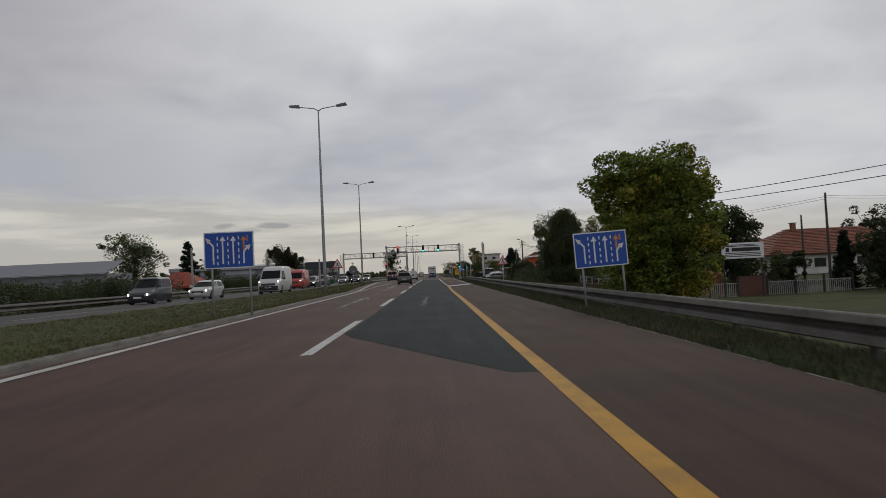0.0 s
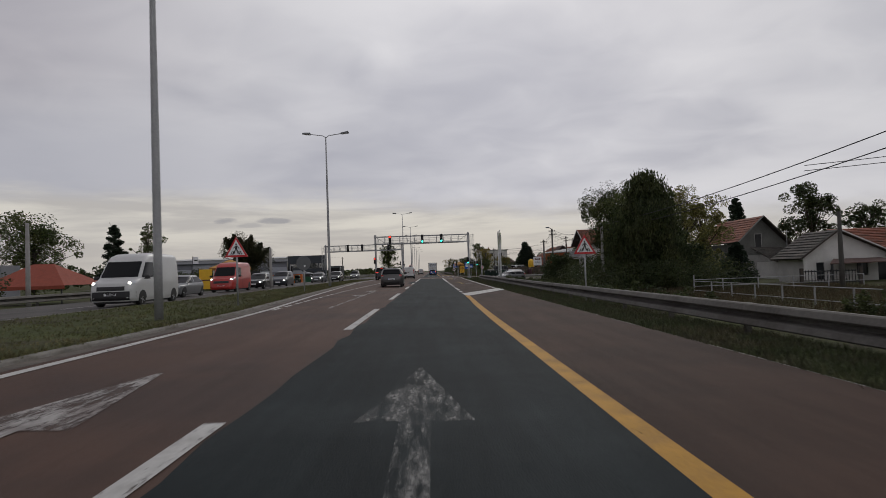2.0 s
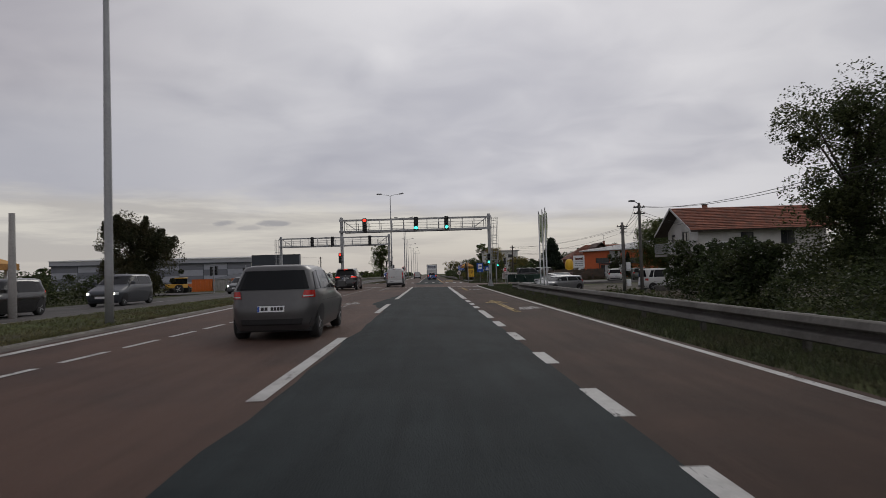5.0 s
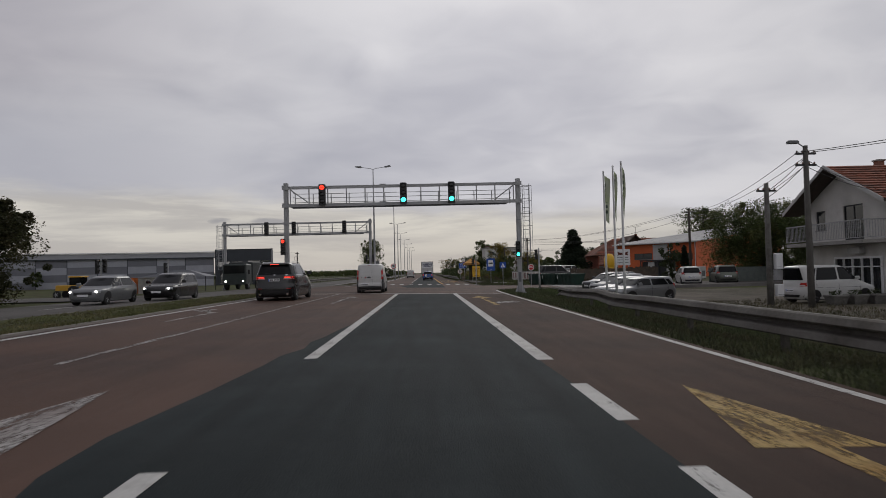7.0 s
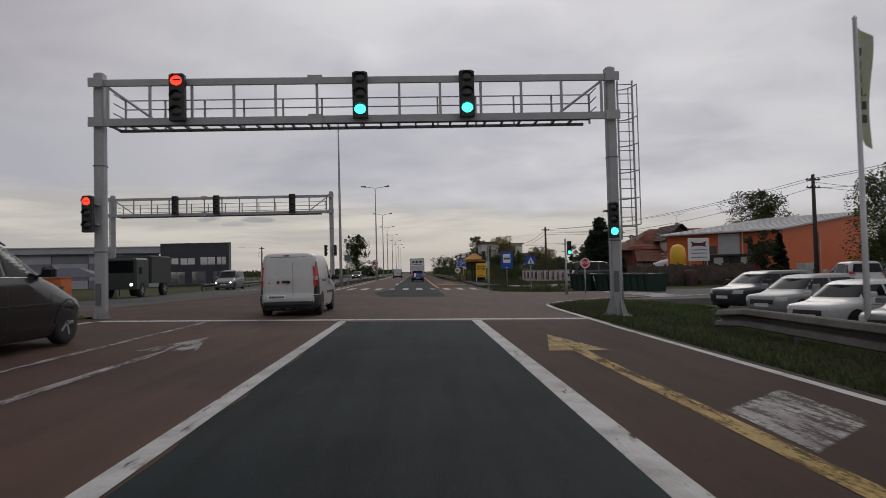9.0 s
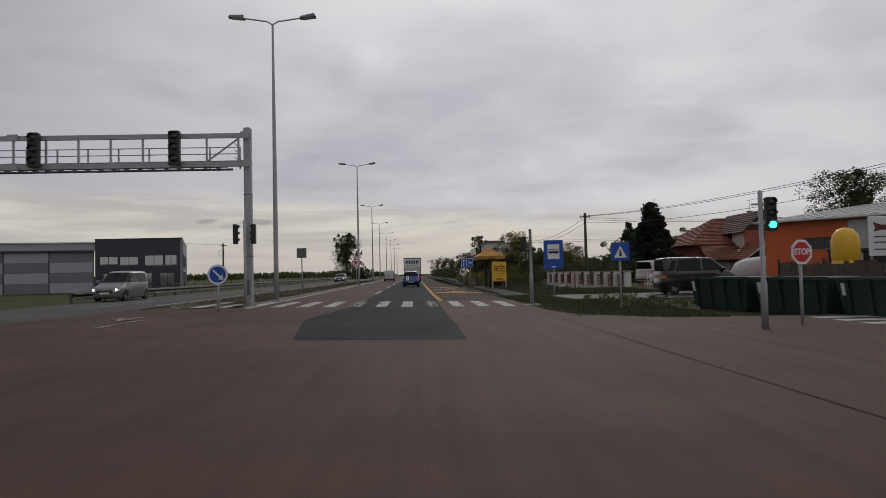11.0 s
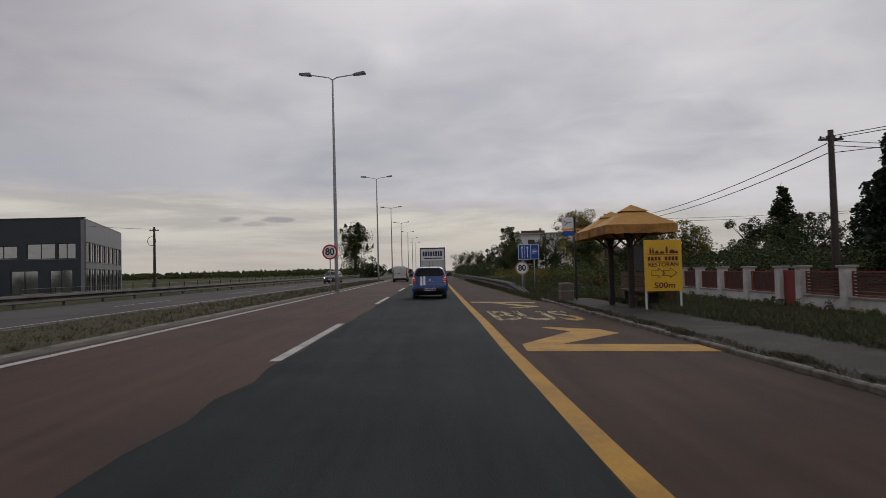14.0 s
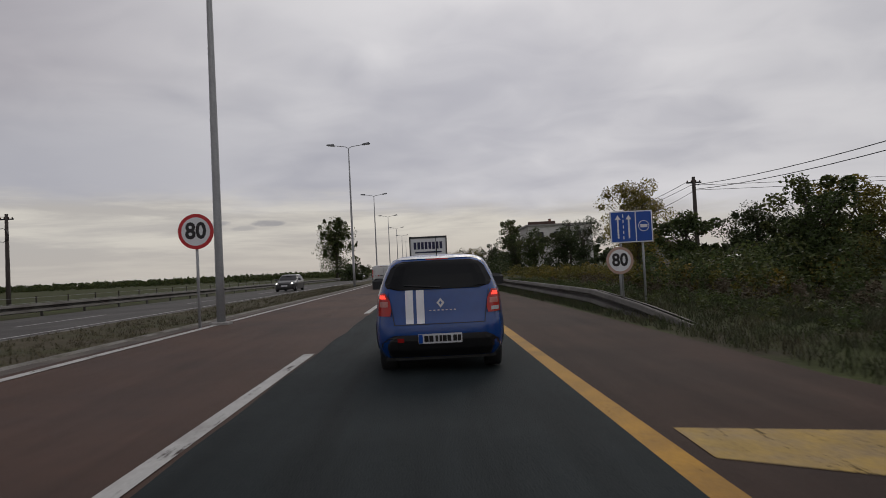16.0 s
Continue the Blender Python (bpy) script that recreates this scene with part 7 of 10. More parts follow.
tree("dark evergreen shrub beside the cottage fence", 23.4, 75.4, -0.6, 2.75, 1.6, LEAF_CONIFER, 110, 60, 0.13, 10, 0.0, "cone", "shrub")
tree("dark leafy bush under the willow", 18.6, 72.0, -0.6, 2.4, 2.2, LEAF_DARK, 100, 46, 0.13, 30, 0.0, name="shrub")
tree("dark dense bush beside the verge", 14.6, 98.5, -0.55, 2.5, 2.3, LEAF_DARK, 110, 50, 0.14, 11, 0.0, name="shrub")
tree("dark dense bush behind the guard rail", 12.0, 88.0, -0.55, 2.2, 1.9, LEAF_DARK, 110, 40, 0.14, 12, 0.0, name="shrub")
tree("tall dark spruce behind the cottages", 40.4, 111.4, -0.5, 9.9, 2.6, LEAF_CONIFER, 60, 70, 0.26, 13, 0.08, "cone", "conifer")
tree("dark tree behind the white cottage", 41.2, 96.0, -0.5, 9.1, 3.5, LEAF_DARK, 80, 70, 0.22, 14, 0.15)
tree("dark tree behind the cottages", 48.6, 97.5, -0.5, 7.3, 2.8, LEAF_DARK, 70, 50, 0.22, 15, 0.15)
tree("dark tree behind the first house", 52.0, 74.0, -0.5, 6.6, 3.4, LEAF_DARK, 70, 50, 0.22, 16, 0.15)
tree("narrow dark thuja in the garden", 21.6, 31.0, -0.6, 2.6, 0.75, LEAF_CONIFER, 60, 130, 0.09, 17, 0.0, "cone", "conifer")
tree("dark evergreen bush in the garden", 22.9, 29.9, -0.6, 2.3, 1.6, LEAF_DARK, 110, 70, 0.12, 18, 0.0, name="shrub")
tree("dark bushy tree behind the company signboard", 18.8, 37.5, -0.6, 4.4, 2.2, LEAF_DARK, 110, 80, 0.13, 101, 0.02)
tree("dark thin-leaved tree behind the garden gate", 16.0, 36.0, -0.6, 4.3, 1.6, LEAF_DARK, 90, 60, 0.13, 102, 0.05)
tree("low dark shrub along the garden fence", 19.6, 32.8, -0.6, 1.5, 1.3, LEAF_DARK, 90, 40, 0.11, 103, 0.0, name="shrub")
tree("small shrub beside the garden fence", 17.9, 31.3, -0.6, 1.3, 0.9, LEAF_BUSH, 70, 26, 0.1, 19, 0.0, name="shrub")
tree("dark tree between the forecourt and the orange hall", 30.2, 144.8, -0.2, 6.6, 5.0, LEAF_BUSH, 170, 190, 0.14, 20, 0.0)
tree("dense dark bush beside the white house", 33.6, 139.5, -0.3, 5.6, 3.9, LEAF_BUSH, 150, 120, 0.14, 120, 0.0)
tree("leafy tree behind the orange hall", 38.0, 147.0, 0.0, 8.0, 3.6, LEAF_BUSH, 80, 60, 0.2, 21, 0.2)
tree("broad leafy tree far behind the orange hall", 48.0, 199.0, 0.0, 11.0, 5.2, LEAF_BUSH, 70, 120, 0.22, 131, 0.2)
tree("dark tree behind the white house", 38.0, 143.0, -0.1, 6.8, 3.4, LEAF_DARK, 80, 55, 0.2, 22, 0.1)
tree("rounded dark bush in front of the orange hall", 27.6, 160.0, -0.1, 3.8, 1.5, LEAF_DARK, 80, 34, 0.14, 23, 0.02, name="shrub")
tree("slim dark thuja against the orange wall", 29.6, 161.5, -0.1, 3.9, 0.85, LEAF_CONIFER, 110, 90, 0.1, 24, 0.0, "cone", "conifer")
tree("dark spruce behind the white fence", 24.3, 194.5, -0.1, 8.1, 3.0, LEAF_CONIFER, 90, 110, 0.24, 25, 0.06, "cone", "conifer")
tree("young dark tree behind the fence", 28.3, 213.6, -0.1, 7.6, 2.2, LEAF_DARK, 70, 60, 0.2, 26, 0.1, "cone")
tree("yellowing tree behind the bus lane sign", 17.3, 236.0, 0.0, 7.4, 3.3, LEAF_YELLOW, 90, 110, 0.13, 27, 0.05)
tree("dark tree beside the red house", 33.0, 205.0, -0.1, 5.8, 2.4, LEAF_DARK, 60, 40, 0.2, 28, 0.1)
for k, (x, y, t, r, m) in enumerate(((15.0, 208, 4.0, 2.4, LEAF_BUSH), (20.5, 214, 4.6, 2.8, LEAF_AUTUMN), (26.0, 206, 4.4, 3.0, LEAF_DARK), (13.5, 217, 3.6, 2.2, LEAF_BUSH), (22, 226, 5.0, 3.2, LEAF_DARK),
                                   (28, 219, 5.0, 2.2, LEAF_DARK), (34, 224, 5.6, 2.6, LEAF_DARK), (13.5, 246, 4.6, 2.6, LEAF_DARK), (13.0, 262, 5.6, 2.8, LEAF_BUSH), (14.0, 285, 6.0, 3.2, LEAF_DARK), (19, 262, 6.6, 3.4, LEAF_DARK),
                                   (42, 216, 7.0, 3.4, LEAF_DARK), (13, 312, 6.0, 3.0, LEAF_DARK), (12.5, 345, 6.2, 3.2, LEAF_AUTUMN), (12, 385, 7.5, 3.8, LEAF_DARK), (11, 430, 8.0, 4.2, LEAF_AUTUMN))):
    tree("dark roadside tree beyond the bus stop" if m is LEAF_DARK else "green and yellow roadside tree beyond the bus stop", x, y, -0.1, t, r, m, 110, 50, 0.14, 40 + k, 0.02)
tree("tall slender leafy tree beside the far house", 24.9, 371, 0, 14.4, 4.6, LEAF_BUSH, 50, 60, 0.4, 60, 0.2)
tree("leafy tree with an uneven crown beside the median lamps", -19.8, 331, -0.3, 13.4, 5.6, LEAF_BUSH, 34, 170, 0.26, 61, 0.12, "sprig")
tree("low bush beside the far tree", -14.0, 312, -0.2, 3.6, 3.4, LEAF_DARK, 60, 40, 0.25, 62, 0.0, name="shrub")
# left side
tree("broad tree with thinning leaves behind the far guard rail", -48.7, 106.8, -0.3, 9.8, 5.6, LEAF_BUSH, 80, 90, 0.24, 70, 0.08)
tree("dark spruce behind the far guard rail", -43.6, 117.0, -0.3, 9.5, 2.4, LEAF_CONIFER, 60, 70, 0.26, 71, 0.05, "cone", "conifer")
tree("thin birch-like tree beside the spruce", -39.5, 118.5, -0.3, 9.0, 2.7, LEAF_BUSH, 50, 50, 0.22, 72, 0.1)
tree("rounded dark tree beside the far carriageway", -29.6, 130.5, -0.3, 7.3, 4.4, LEAF_BROWN, 110, 190, 0.15, 77, 0.03, "sprig")
tree("bare twiggy tree in the far hedge", -56.0, 78.0, -0.3, 6.8, 4.0, LEAF_BUSH, 36, 50, 0.2, 74, 0.1)
tree("yellow green bush in the far hedge", -30.5, 58.0, -0.3, 1.9, 1.6, LEAF_AUTUMN, 70, 26, 0.13, 75, 0.0, name="shrub")
hedge("dense dark hedge behind the far guard rail", -31, -25.8, 0, 66, 2.7, LEAF_DARK, 520, 90, 0.16, 80)
hedge("dense dark hedge behind the far guard rail", -36, -26.0, 98, 116, 2.8, LEAF_DARK, 200, 90, 0.16, 91)
hedge("dark green bushes beside the garden fence", 12.5, 15.5, 33, 46, 1.0, LEAF_DARK, 90, 60, 0.11, 98)
hedge("dark undergrowth behind the guard rail", 7.2, 9.5, 46, 96, 1.0, LEAF_DARK, 130, 60, 0.11, 81)
hedge("dark undergrowth below the trees", 10.6, 20, 66, 92, 2.6, LEAF_DARK, 310, 70, 0.11, 82)
hedge("dark bushes and weeds beside the bus lane", 9.2, 14.0, 203, 262, 1.4, LEAF_AUTUMN, 200, 60, 0.13, 83)
hedge("tangled bushes behind the bus stop", 9.5, 16.0, 202, 212, 2.2, LEAF_BUSH, 90, 60, 0.14, 84)
hedge("dark bushes along the far verge", 7.5, 12, 262, 420, 3.0, LEAF_DARK, 200, 50, 0.24, 85)
hedge("low dark wood on the horizon", -900, -60, 880, 960, 6.0, LEAF_BUSH, 1500, 30, 1.5, 86, 1.5, "far_wood")
hedge("low dark wood on the horizon", -260, -14, 520, 600, 3.2, LEAF_BUSH, 900, 26, 0.8, 87, 0.3, "far_wood")
hedge("low dark wood behind the houses", 30, 500, 420, 470, 8.0, LEAF_DARK, 260, 34, 2.6, 88, 1.0, "far_wood")
hedge("dark wood behind the cottages", 60, 150, 60, 210, 7.0, LEAF_DARK, 200, 50, 0.9, 89, 0.0, "far_wood")
hedge("dark wood beyond the far yard", -190, -70, 60, 215, 5.0, LEAF_DARK, 160, 50, 0.9, 90, -0.2, "far_wood")


def blades(label, count, place, h, seed, material=None):
    """Grass: tapered blades in tufts over a strip; place(rng) gives x, y, z."""
    rng = np.random.default_rng(seed)
    base = np.array([place(rng) for _ in range(count // 6)])
    p = np.repeat(base, 6, axis=0)
    n = len(p)
    p[:, :2] += rng.normal(0, 0.05, (n, 2))
    hh = h * rng.uniform(0.35, 1.3, n)
    a = rng.uniform(0, 2 * np.pi, n)
    w = 0.0045 + 0.004 * rng.random(n)
    side = np.stack([np.cos(a) * w, np.sin(a) * w, np.zeros(n)], 1)
    tip = p + np.stack([rng.normal(0, 0.35, n) * hh, rng.normal(0, 0.35, n) * hh, hh], 1)
    mid = p * 0.5 + tip * 0.5 + np.array((0, 0, 1)) * (hh * 0.12)[:, None]
    v = np.stack([p - side, p + side, mid + side * 0.8, mid - side * 0.8, tip], 1).reshape(-1, 3)
    k = np.arange(n) * 5
    f = np.stack([k, k + 1, k + 2, k + 3], 1).tolist() + np.stack([k + 3, k + 2, k + 4], 1).tolist()
    data = bpy.data.meshes.new("grass")
    data.from_pydata(v.tolist(), [], f)
    data.materials.append(material or BLADE)
    return tagged(new("grass", data), label, "grass", kind="stuff")


def verge(a, b, x0, x1):
    def place(rng):
        y = rng.uniform(a, b)
        x = right_edge(y) + 0.05 + (rng.random() ** 1.2) * (x1 - x0)
        return x, y, ground_z(x, y) - 0.02
    return place


def median_place(a, b):
    def place(rng):
        y = rng.uniform(a, b)
        l, r = far_kerb(y) + 0.3, near_kerb(y) - 0.22
        x = r - (r - l) * rng.random() ** 1.5
        return x, y, 0.17 if y < 140 else 0.13
    return place


def fringe(a, b):
    def place(rng):
        y = rng.uniform(a, b)
        return near_kerb(y) - 0.1 - 0.25 * rng.random(), y, 0.175
    return place


blades("dark brown weeds in the fenced garden", 60000, lambda g: (lambda x, y: (x, y, ground_z(x, y) - 0.02))(g.uniform(8.0, 25.5), g.uniform(38, 70)), 0.3, 21, LEAF_WEED)
blades("rough verge grass below the guard rail", 120000, verge(-6, 70, 4.5, 7.0), 0.15, 1)
blades("rough verge grass below the guard rail", 100000, verge(70, 134, 4.5, 8.0), 0.15, 2)
blades("short uneven grass on the median", 100000, median_place(2, 128), 0.08, 3, MEDIAN_BLADE)
blades("dry weeds on the narrow median", 20000, median_place(157, 250), 0.10, 4, DRY_BLADE)
blades("grass creeping over the median kerb", 10000, fringe(0, 128), 0.11, 5, MEDIAN_BLADE)
blades("grass on the island at the side road", 60000, lambda g: (lambda y, q: (5.05 + lerp(y, [(133, 0), (136, 1.2), (138, 3.4)]) + q * 4.2, y, ground_z(5.05 + q * 4.2, y) - 0.02))(g.uniform(112, 137), g.random()), 0.12, 6, ISLAND_BLADE)
blades("dry weeds growing through the gravel forecourt", 24000, lambda g: (lambda x, y: (x + 0.5 * math.sin(y), y, ground_z(x, y) + 0.03))(9.2 + 9.0 * g.random() ** 1.6, g.uniform(100, 122)), 0.16, 27, DRY_BLADE)
blades("grass between the island and the parked cars", 50000, lambda g: (lambda x, y: (x, y, ground_z(x, y) - 0.02))(g.uniform(9.0, 11.6), g.uniform(114, 136)), 0.13, 26, ISLAND_BLADE)
blades("weeds beside the pavement and the white fence", 90000, lambda g: (lambda y, q: (7.5 + q * 7.3, y, ground_z(7.5 + q * 7.3, y)))(g.uniform(166.5, 203), g.random()), 0.2, 7)
blades("rough grass before the bus stop", 30000, lambda g: (lambda y, q: (5.2 + q * 4.5, y, ground_z(5.2 + q * 4.5, y)))(g.uniform(148.5, 159.6), g.random() ** 0.7), 0.10, 8)
blades("rough grass between the kerb and the driveway", 14000, lambda g: (lambda y, q: (5.2 + q * 2.6, y, ground_z(5.2 + q * 2.6, y)))(g.uniform(158.5, 165.6), g.random() ** 0.7), 0.09, 18)
hedge("dark bushes behind the white fence", 16.5, 25, 190, 206, 2.9, LEAF_DARK, 170, 60, 0.16, 96)
blades("grass tufts growing over the kerb", 9000, lambda g: (lambda y, q: (5.13 + 0.16 * q * q + 0.1 * math.sin(y * 1.3) ** 2, y, -0.03))(g.uniform(165.8, 188.6) if g.random() < 0.5 else float(g.choice((170.4, 174.2, 176.3, 181.0, 186.2))) + g.normal(0, 0.22), g.random()), 0.07, 19, DRY_BLADE)
blades("weeds creeping over the back of the pavement", 16000, lambda g: (lambda y, q: (7.42 - 0.5 * q * q, y, -0.03))(g.uniform(165.5, 188.6), g.random()), 0.13, 20)
hedge("low weeds and nettles beside the driveway", 7.4, 11.0, 152.5, 158.8, 0.5, LEAF_BUSH, 60, 40, 0.06, 94, name="weeds")
hedge("low weeds below the white fence", 12.8, 14.7, 176, 200, 0.45, LEAF_BUSH, 90, 40, 0.06, 95, name="weeds")
blades("weeds and tall grass beside the bus lane", 60000, lambda g: (lambda y, q: (right_edge(y) + 0.25 + q * 5.0, y, ground_z(right_edge(y) + 0.25 + q * 5.0, y)))(g.uniform(189, 250), g.random()), 0.17, 9)
hedge("low weeds on the verge beside the bus lane", 6.6, 9.4, 190, 240, 0.55, LEAF_BUSH, 260, 40, 0.07, 92, name="weeds")
hedge("brown dry weeds below the roadside trees", 9.0, 12.5, 198, 230, 0.8, mat("dry_weeds", (0.09, 0.07, 0.04), 0.8), 120, 50, 0.09, 93, name="weeds")


# ---- buildings ----
def wall_panel(root, a, b, z0, z1, material, openings=(), thick=0.25, name="wall", frame_mat=None, label="", glass=None):
    """A wall from a to b (plan points) with openings (u0, u1, v0, v1) cut through; windows stand in them."""
    a, b = Vector((*a, 0)), Vector((*b, 0))
    d = (b - a).normalized()
    n = Vector((-d.y, d.x, 0))
    a, b = a + d * 0.003, b - d * 0.003
    L = (b - a).length
    m = Matrix(((d.x, n.x, 0, a.x), (d.y, n.y, 0, a.y), (0, 0, 1, 0), (0, 0, 0, 1)))
    us = sorted({0.0, L, *[o[0] for o in openings], *[o[1] for o in openings]})
    vs = sorted({z0, z1, *[o[2] for o in openings], *[o[3] for o in openings]})
    solid = {(i, j) for i in range(len(us) - 1) for j in range(len(vs) - 1)
             if not any(o[0] - 1e-6 <= us[i] and us[i + 1] <= o[1] + 1e-6 and o[2] - 1e-6 <= vs[j] and vs[j + 1] <= o[3] + 1e-6 for o in openings)}
    g = Mesh()
    index = {}

    def vert(i, j, k):
        if (i, j, k) not in index:
            index[i, j, k] = len(g.v)
            g.v.append(tuple(m @ Vector((us[i], k * thick, vs[j]))))
        return index[i, j, k]

    for i, j in solid:
        for k in (0, 1):
            q = (vert(i, j, k), vert(i + 1, j, k), vert(i + 1, j + 1, k), vert(i, j + 1, k))
            g.f.append(q if k == 0 else q[::-1])
        for di, dj, c in ((-1, 0, ((0, 0), (0, 1))), (1, 0, ((1, 1), (1, 0))), (0, -1, ((1, 0), (0, 0))), (0, 1, ((0, 1), (1, 1)))):
            if (i + di, j + dj) not in solid:
                (a0, b0), (a1, b1) = c
                g.f.append((vert(i + a0, j + b0, 0), vert(i + a1, j + b1, 0), vert(i + a1, j + b1, 1), vert(i + a0, j + b0, 1)))
    w = part(name, g, material, root, label)
    fm = frame_mat or SIGN_WHITE
    for u0, u1, v0, v1 in openings:
        fr = Mesh()
        t = 0.06
        fr.box(u0, u1, 0.06, 0.13, v0, v0 + t, m).box(u0, u1, 0.06, 0.13, v1 - t, v1, m).box(u0, u0 + t, 0.06, 0.13, v0 + t, v1 - t, m).box(u1 - t, u1, 0.06, 0.13, v0 + t, v1 - t, m)
        if u1 - u0 > 0.9:
            fr.box((u0 + u1) / 2 - t / 2, (u0 + u1) / 2 + t / 2, 0.06, 0.13, v0 + t, v1 - t, m)
        win = part("window", fr, fm, root)
        part("pane", Mesh().box(u0 + t, u1 - t, 0.09, 0.1, v0 + t, v1 - t, m), glass or PANE, win)
        part("sill", Mesh().box(u0 - 0.06, u1 + 0.06, -0.06, 0.06, v0 - 0.05, v0, m), CONC, win)
    return w


def slope(root, p0, p1, p2, p3, material, name="roof", course=0.36, seg=1.1, thick=0.05):
    """A tiled roof face: p0, p1 along the eave, p3, p2 along the ridge; stepped courses of tiles in short runs."""
    p0, p1, p2, p3 = (Vector(p) for p in (p0, p1, p2, p3))
    n = (p1 - p0).cross(p3 - p0).normalized()
    if n.z < 0:
        n = -n
    rise = ((p3 + p2) / 2 - (p0 + p1) / 2).length
    k = max(2, round(rise / course))
    deck = Mesh()
    deck.poly([p0, p1, p2, p3], n * -0.06)
    d = part(name + "_deck", deck, WOOD_POLE, root)
    rng = random.Random(int(abs(p0.x * 7 + p0.y * 3)))
    g = Mesh()
    for i in range(k):
        a0, a1 = p0.lerp(p3, i / k), p1.lerp(p2, i / k)
        b0, b1 = p0.lerp(p3, min(1, (i + 1.12) / k)), p1.lerp(p2, min(1, (i + 1.12) / k))
        s = max(1, round((a1 - a0).length / seg))
        for j in range(s):
            lift = rng.uniform(0, 0.012)
            q = [a0.lerp(a1, j / s), a0.lerp(a1, (j + 1) / s), b0.lerp(b1, (j + 1) / s), b0.lerp(b1, j / s)]
            q = [q[0] + n * (thick + 0.03 + lift), q[1] + n * (thick + 0.03 + lift), q[2] + n * (0.012 + lift), q[3] + n * (0.012 + lift)]
            low = [q[0] - n * 0.04, q[1] - n * 0.04]
            g.add(q + low, [(0, 1, 2, 3), (4, 5, 1, 0)])
    ob = part(name, g, material, root)
    ob["kind"] = "stuff"
    return ob


def gable_fill(root, pts, thick, material, name="gable"):
    return part(name, Mesh().poly(pts, thick), material, root)


def chimney(root, x, y, z0, z1, w=0.45):
    c = part("chimney", Mesh().soft(x - w / 2, x + w / 2, y - w / 2, y + w / 2, z0, z1, 0.02), mat("chimney_brick", (0.22, 0.10, 0.07), 0.9, vary=0.25, scale=6, fine=20, bump=0.5), root)
    part("cap", Mesh().box(x - w * 0.65, x + w * 0.65, y - w * 0.65, y + w * 0.65, z1 - 0.004, z1 + 0.07), CONC, c)
    return c


def fascia(root, a, b, h=0.16, t=0.05, material=None):
    a, b = Vector(a), Vector(b)
    d = (b - a).normalized()
    s = d.cross(Vector((0, 0, 1))).normalized() * t
    return part("fascia", Mesh().poly([a, b, b - Vector((0, 0, h)), a - Vector((0, 0, h))], s), material or WHITE_METAL, root)


# white house with balcony
H = thing("house", Matrix.Identity(4), "two-storey white house with red tiled roof and balcony", "house")
wall_panel(H, (22.6, 118.3), (33.5, 118.3), -0.95, 4.6, PLASTER, ((3.6, 4.7, 3.0, 4.0), (7.0, 8.2, 2.9, 4.1), (3.2, 4.6, 0.6, 1.7)), frame_mat=DARKMETAL)
wall_panel(H, (22.6, 125.3), (22.6, 118.3), -0.95, 4.6, PLASTER, ((3.4, 5.0, 2.45, 4.3), (0.9, 1.8, 3.1, 4.2), (2.6, 6.3, -0.4, 1.5)), frame_mat=DARKMETAL)
wall_panel(H, (33.5, 118.3), (33.5, 125.3), -0.95, 4.6, PLASTER)
wall_panel(H, (33.5, 125.3), (22.6, 125.3), -0.95, 4.6, PLASTER)
gable_fill(H, [(22.6, 118.3, 4.6), (22.6, 125.3, 4.6), (22.6, 121.8, 6.2)], (0.25, 0, 0), PLASTER)
slope(H, (21.55, 117.3, 4.2), (34.2, 117.3, 4.2), (34.2, 121.8, 6.45), (21.55, 121.8, 6.45), TILES)
slope(H, (21.55, 126.0, 4.2), (34.2, 126.0, 4.2), (34.2, 121.8, 6.45), (21.55, 121.8, 6.45), TILES)
part("roof_soffit", Mesh().poly([(21.55, 117.3, 4.12), (22.6, 117.3, 4.12), (22.6, 121.8, 6.36), (21.55, 121.8, 6.36)], (0, 0, -0.04)).poly([(21.55, 126.0, 4.12), (22.6, 126.0, 4.12), (22.6, 121.8, 6.36), (21.55, 121.8, 6.36)], (0, 0, -0.04)), mat("dark_timber", (0.05, 0.038, 0.03), 0.8, vary=0.3), H)
fascia(H, (21.53, 117.3, 4.28), (21.53, 121.8, 6.52), 0.2, material=WHITE_METAL)
fascia(H, (21.53, 121.8, 6.52), (21.53, 126.0, 4.28), 0.2, material=WHITE_METAL)
chimney(H, 24.9, 122.2, 6.0, 6.75, 0.38)
part("balcony_slab", Mesh().soft(21.2, 22.6, 118.4, 125.1, 2.2, 2.38, 0.02), CONC, H)
rail_b = part("balcony_rail", Mesh().box(21.2, 21.25, 118.4, 125.1, 3.32, 3.38).box(21.2, 21.25, 118.4, 125.1, 2.46, 2.5).box(21.2, 22.6, 118.4, 118.45, 3.32, 3.38).box(21.2, 22.6, 118.4, 118.45, 2.46, 2.5), GALV, H)
for k in range(50):
    y = 118.5 + 0.135 * k
    part("baluster", Mesh().tube((21.225, y, 2.48), (21.225, y, 3.33), 0.016, n=6), GALV, rail_b)
for k in range(9):
    part("baluster", Mesh().tube((21.35 + 0.14 * k, 118.425, 2.48), (21.35 + 0.14 * k, 118.425, 3.33), 0.016, n=6), GALV, rail_b)
front = part("shop_front", Mesh().box(22.5, 22.59, 118.98, 122.72, 1.45, 1.56).box(22.5, 22.59, 118.98, 122.72, -0.46, -0.36).box(22.5, 22.59, 118.98, 122.72, 1.0, 1.06), SIGN_WHITE, H, "white framed glazed shop front")
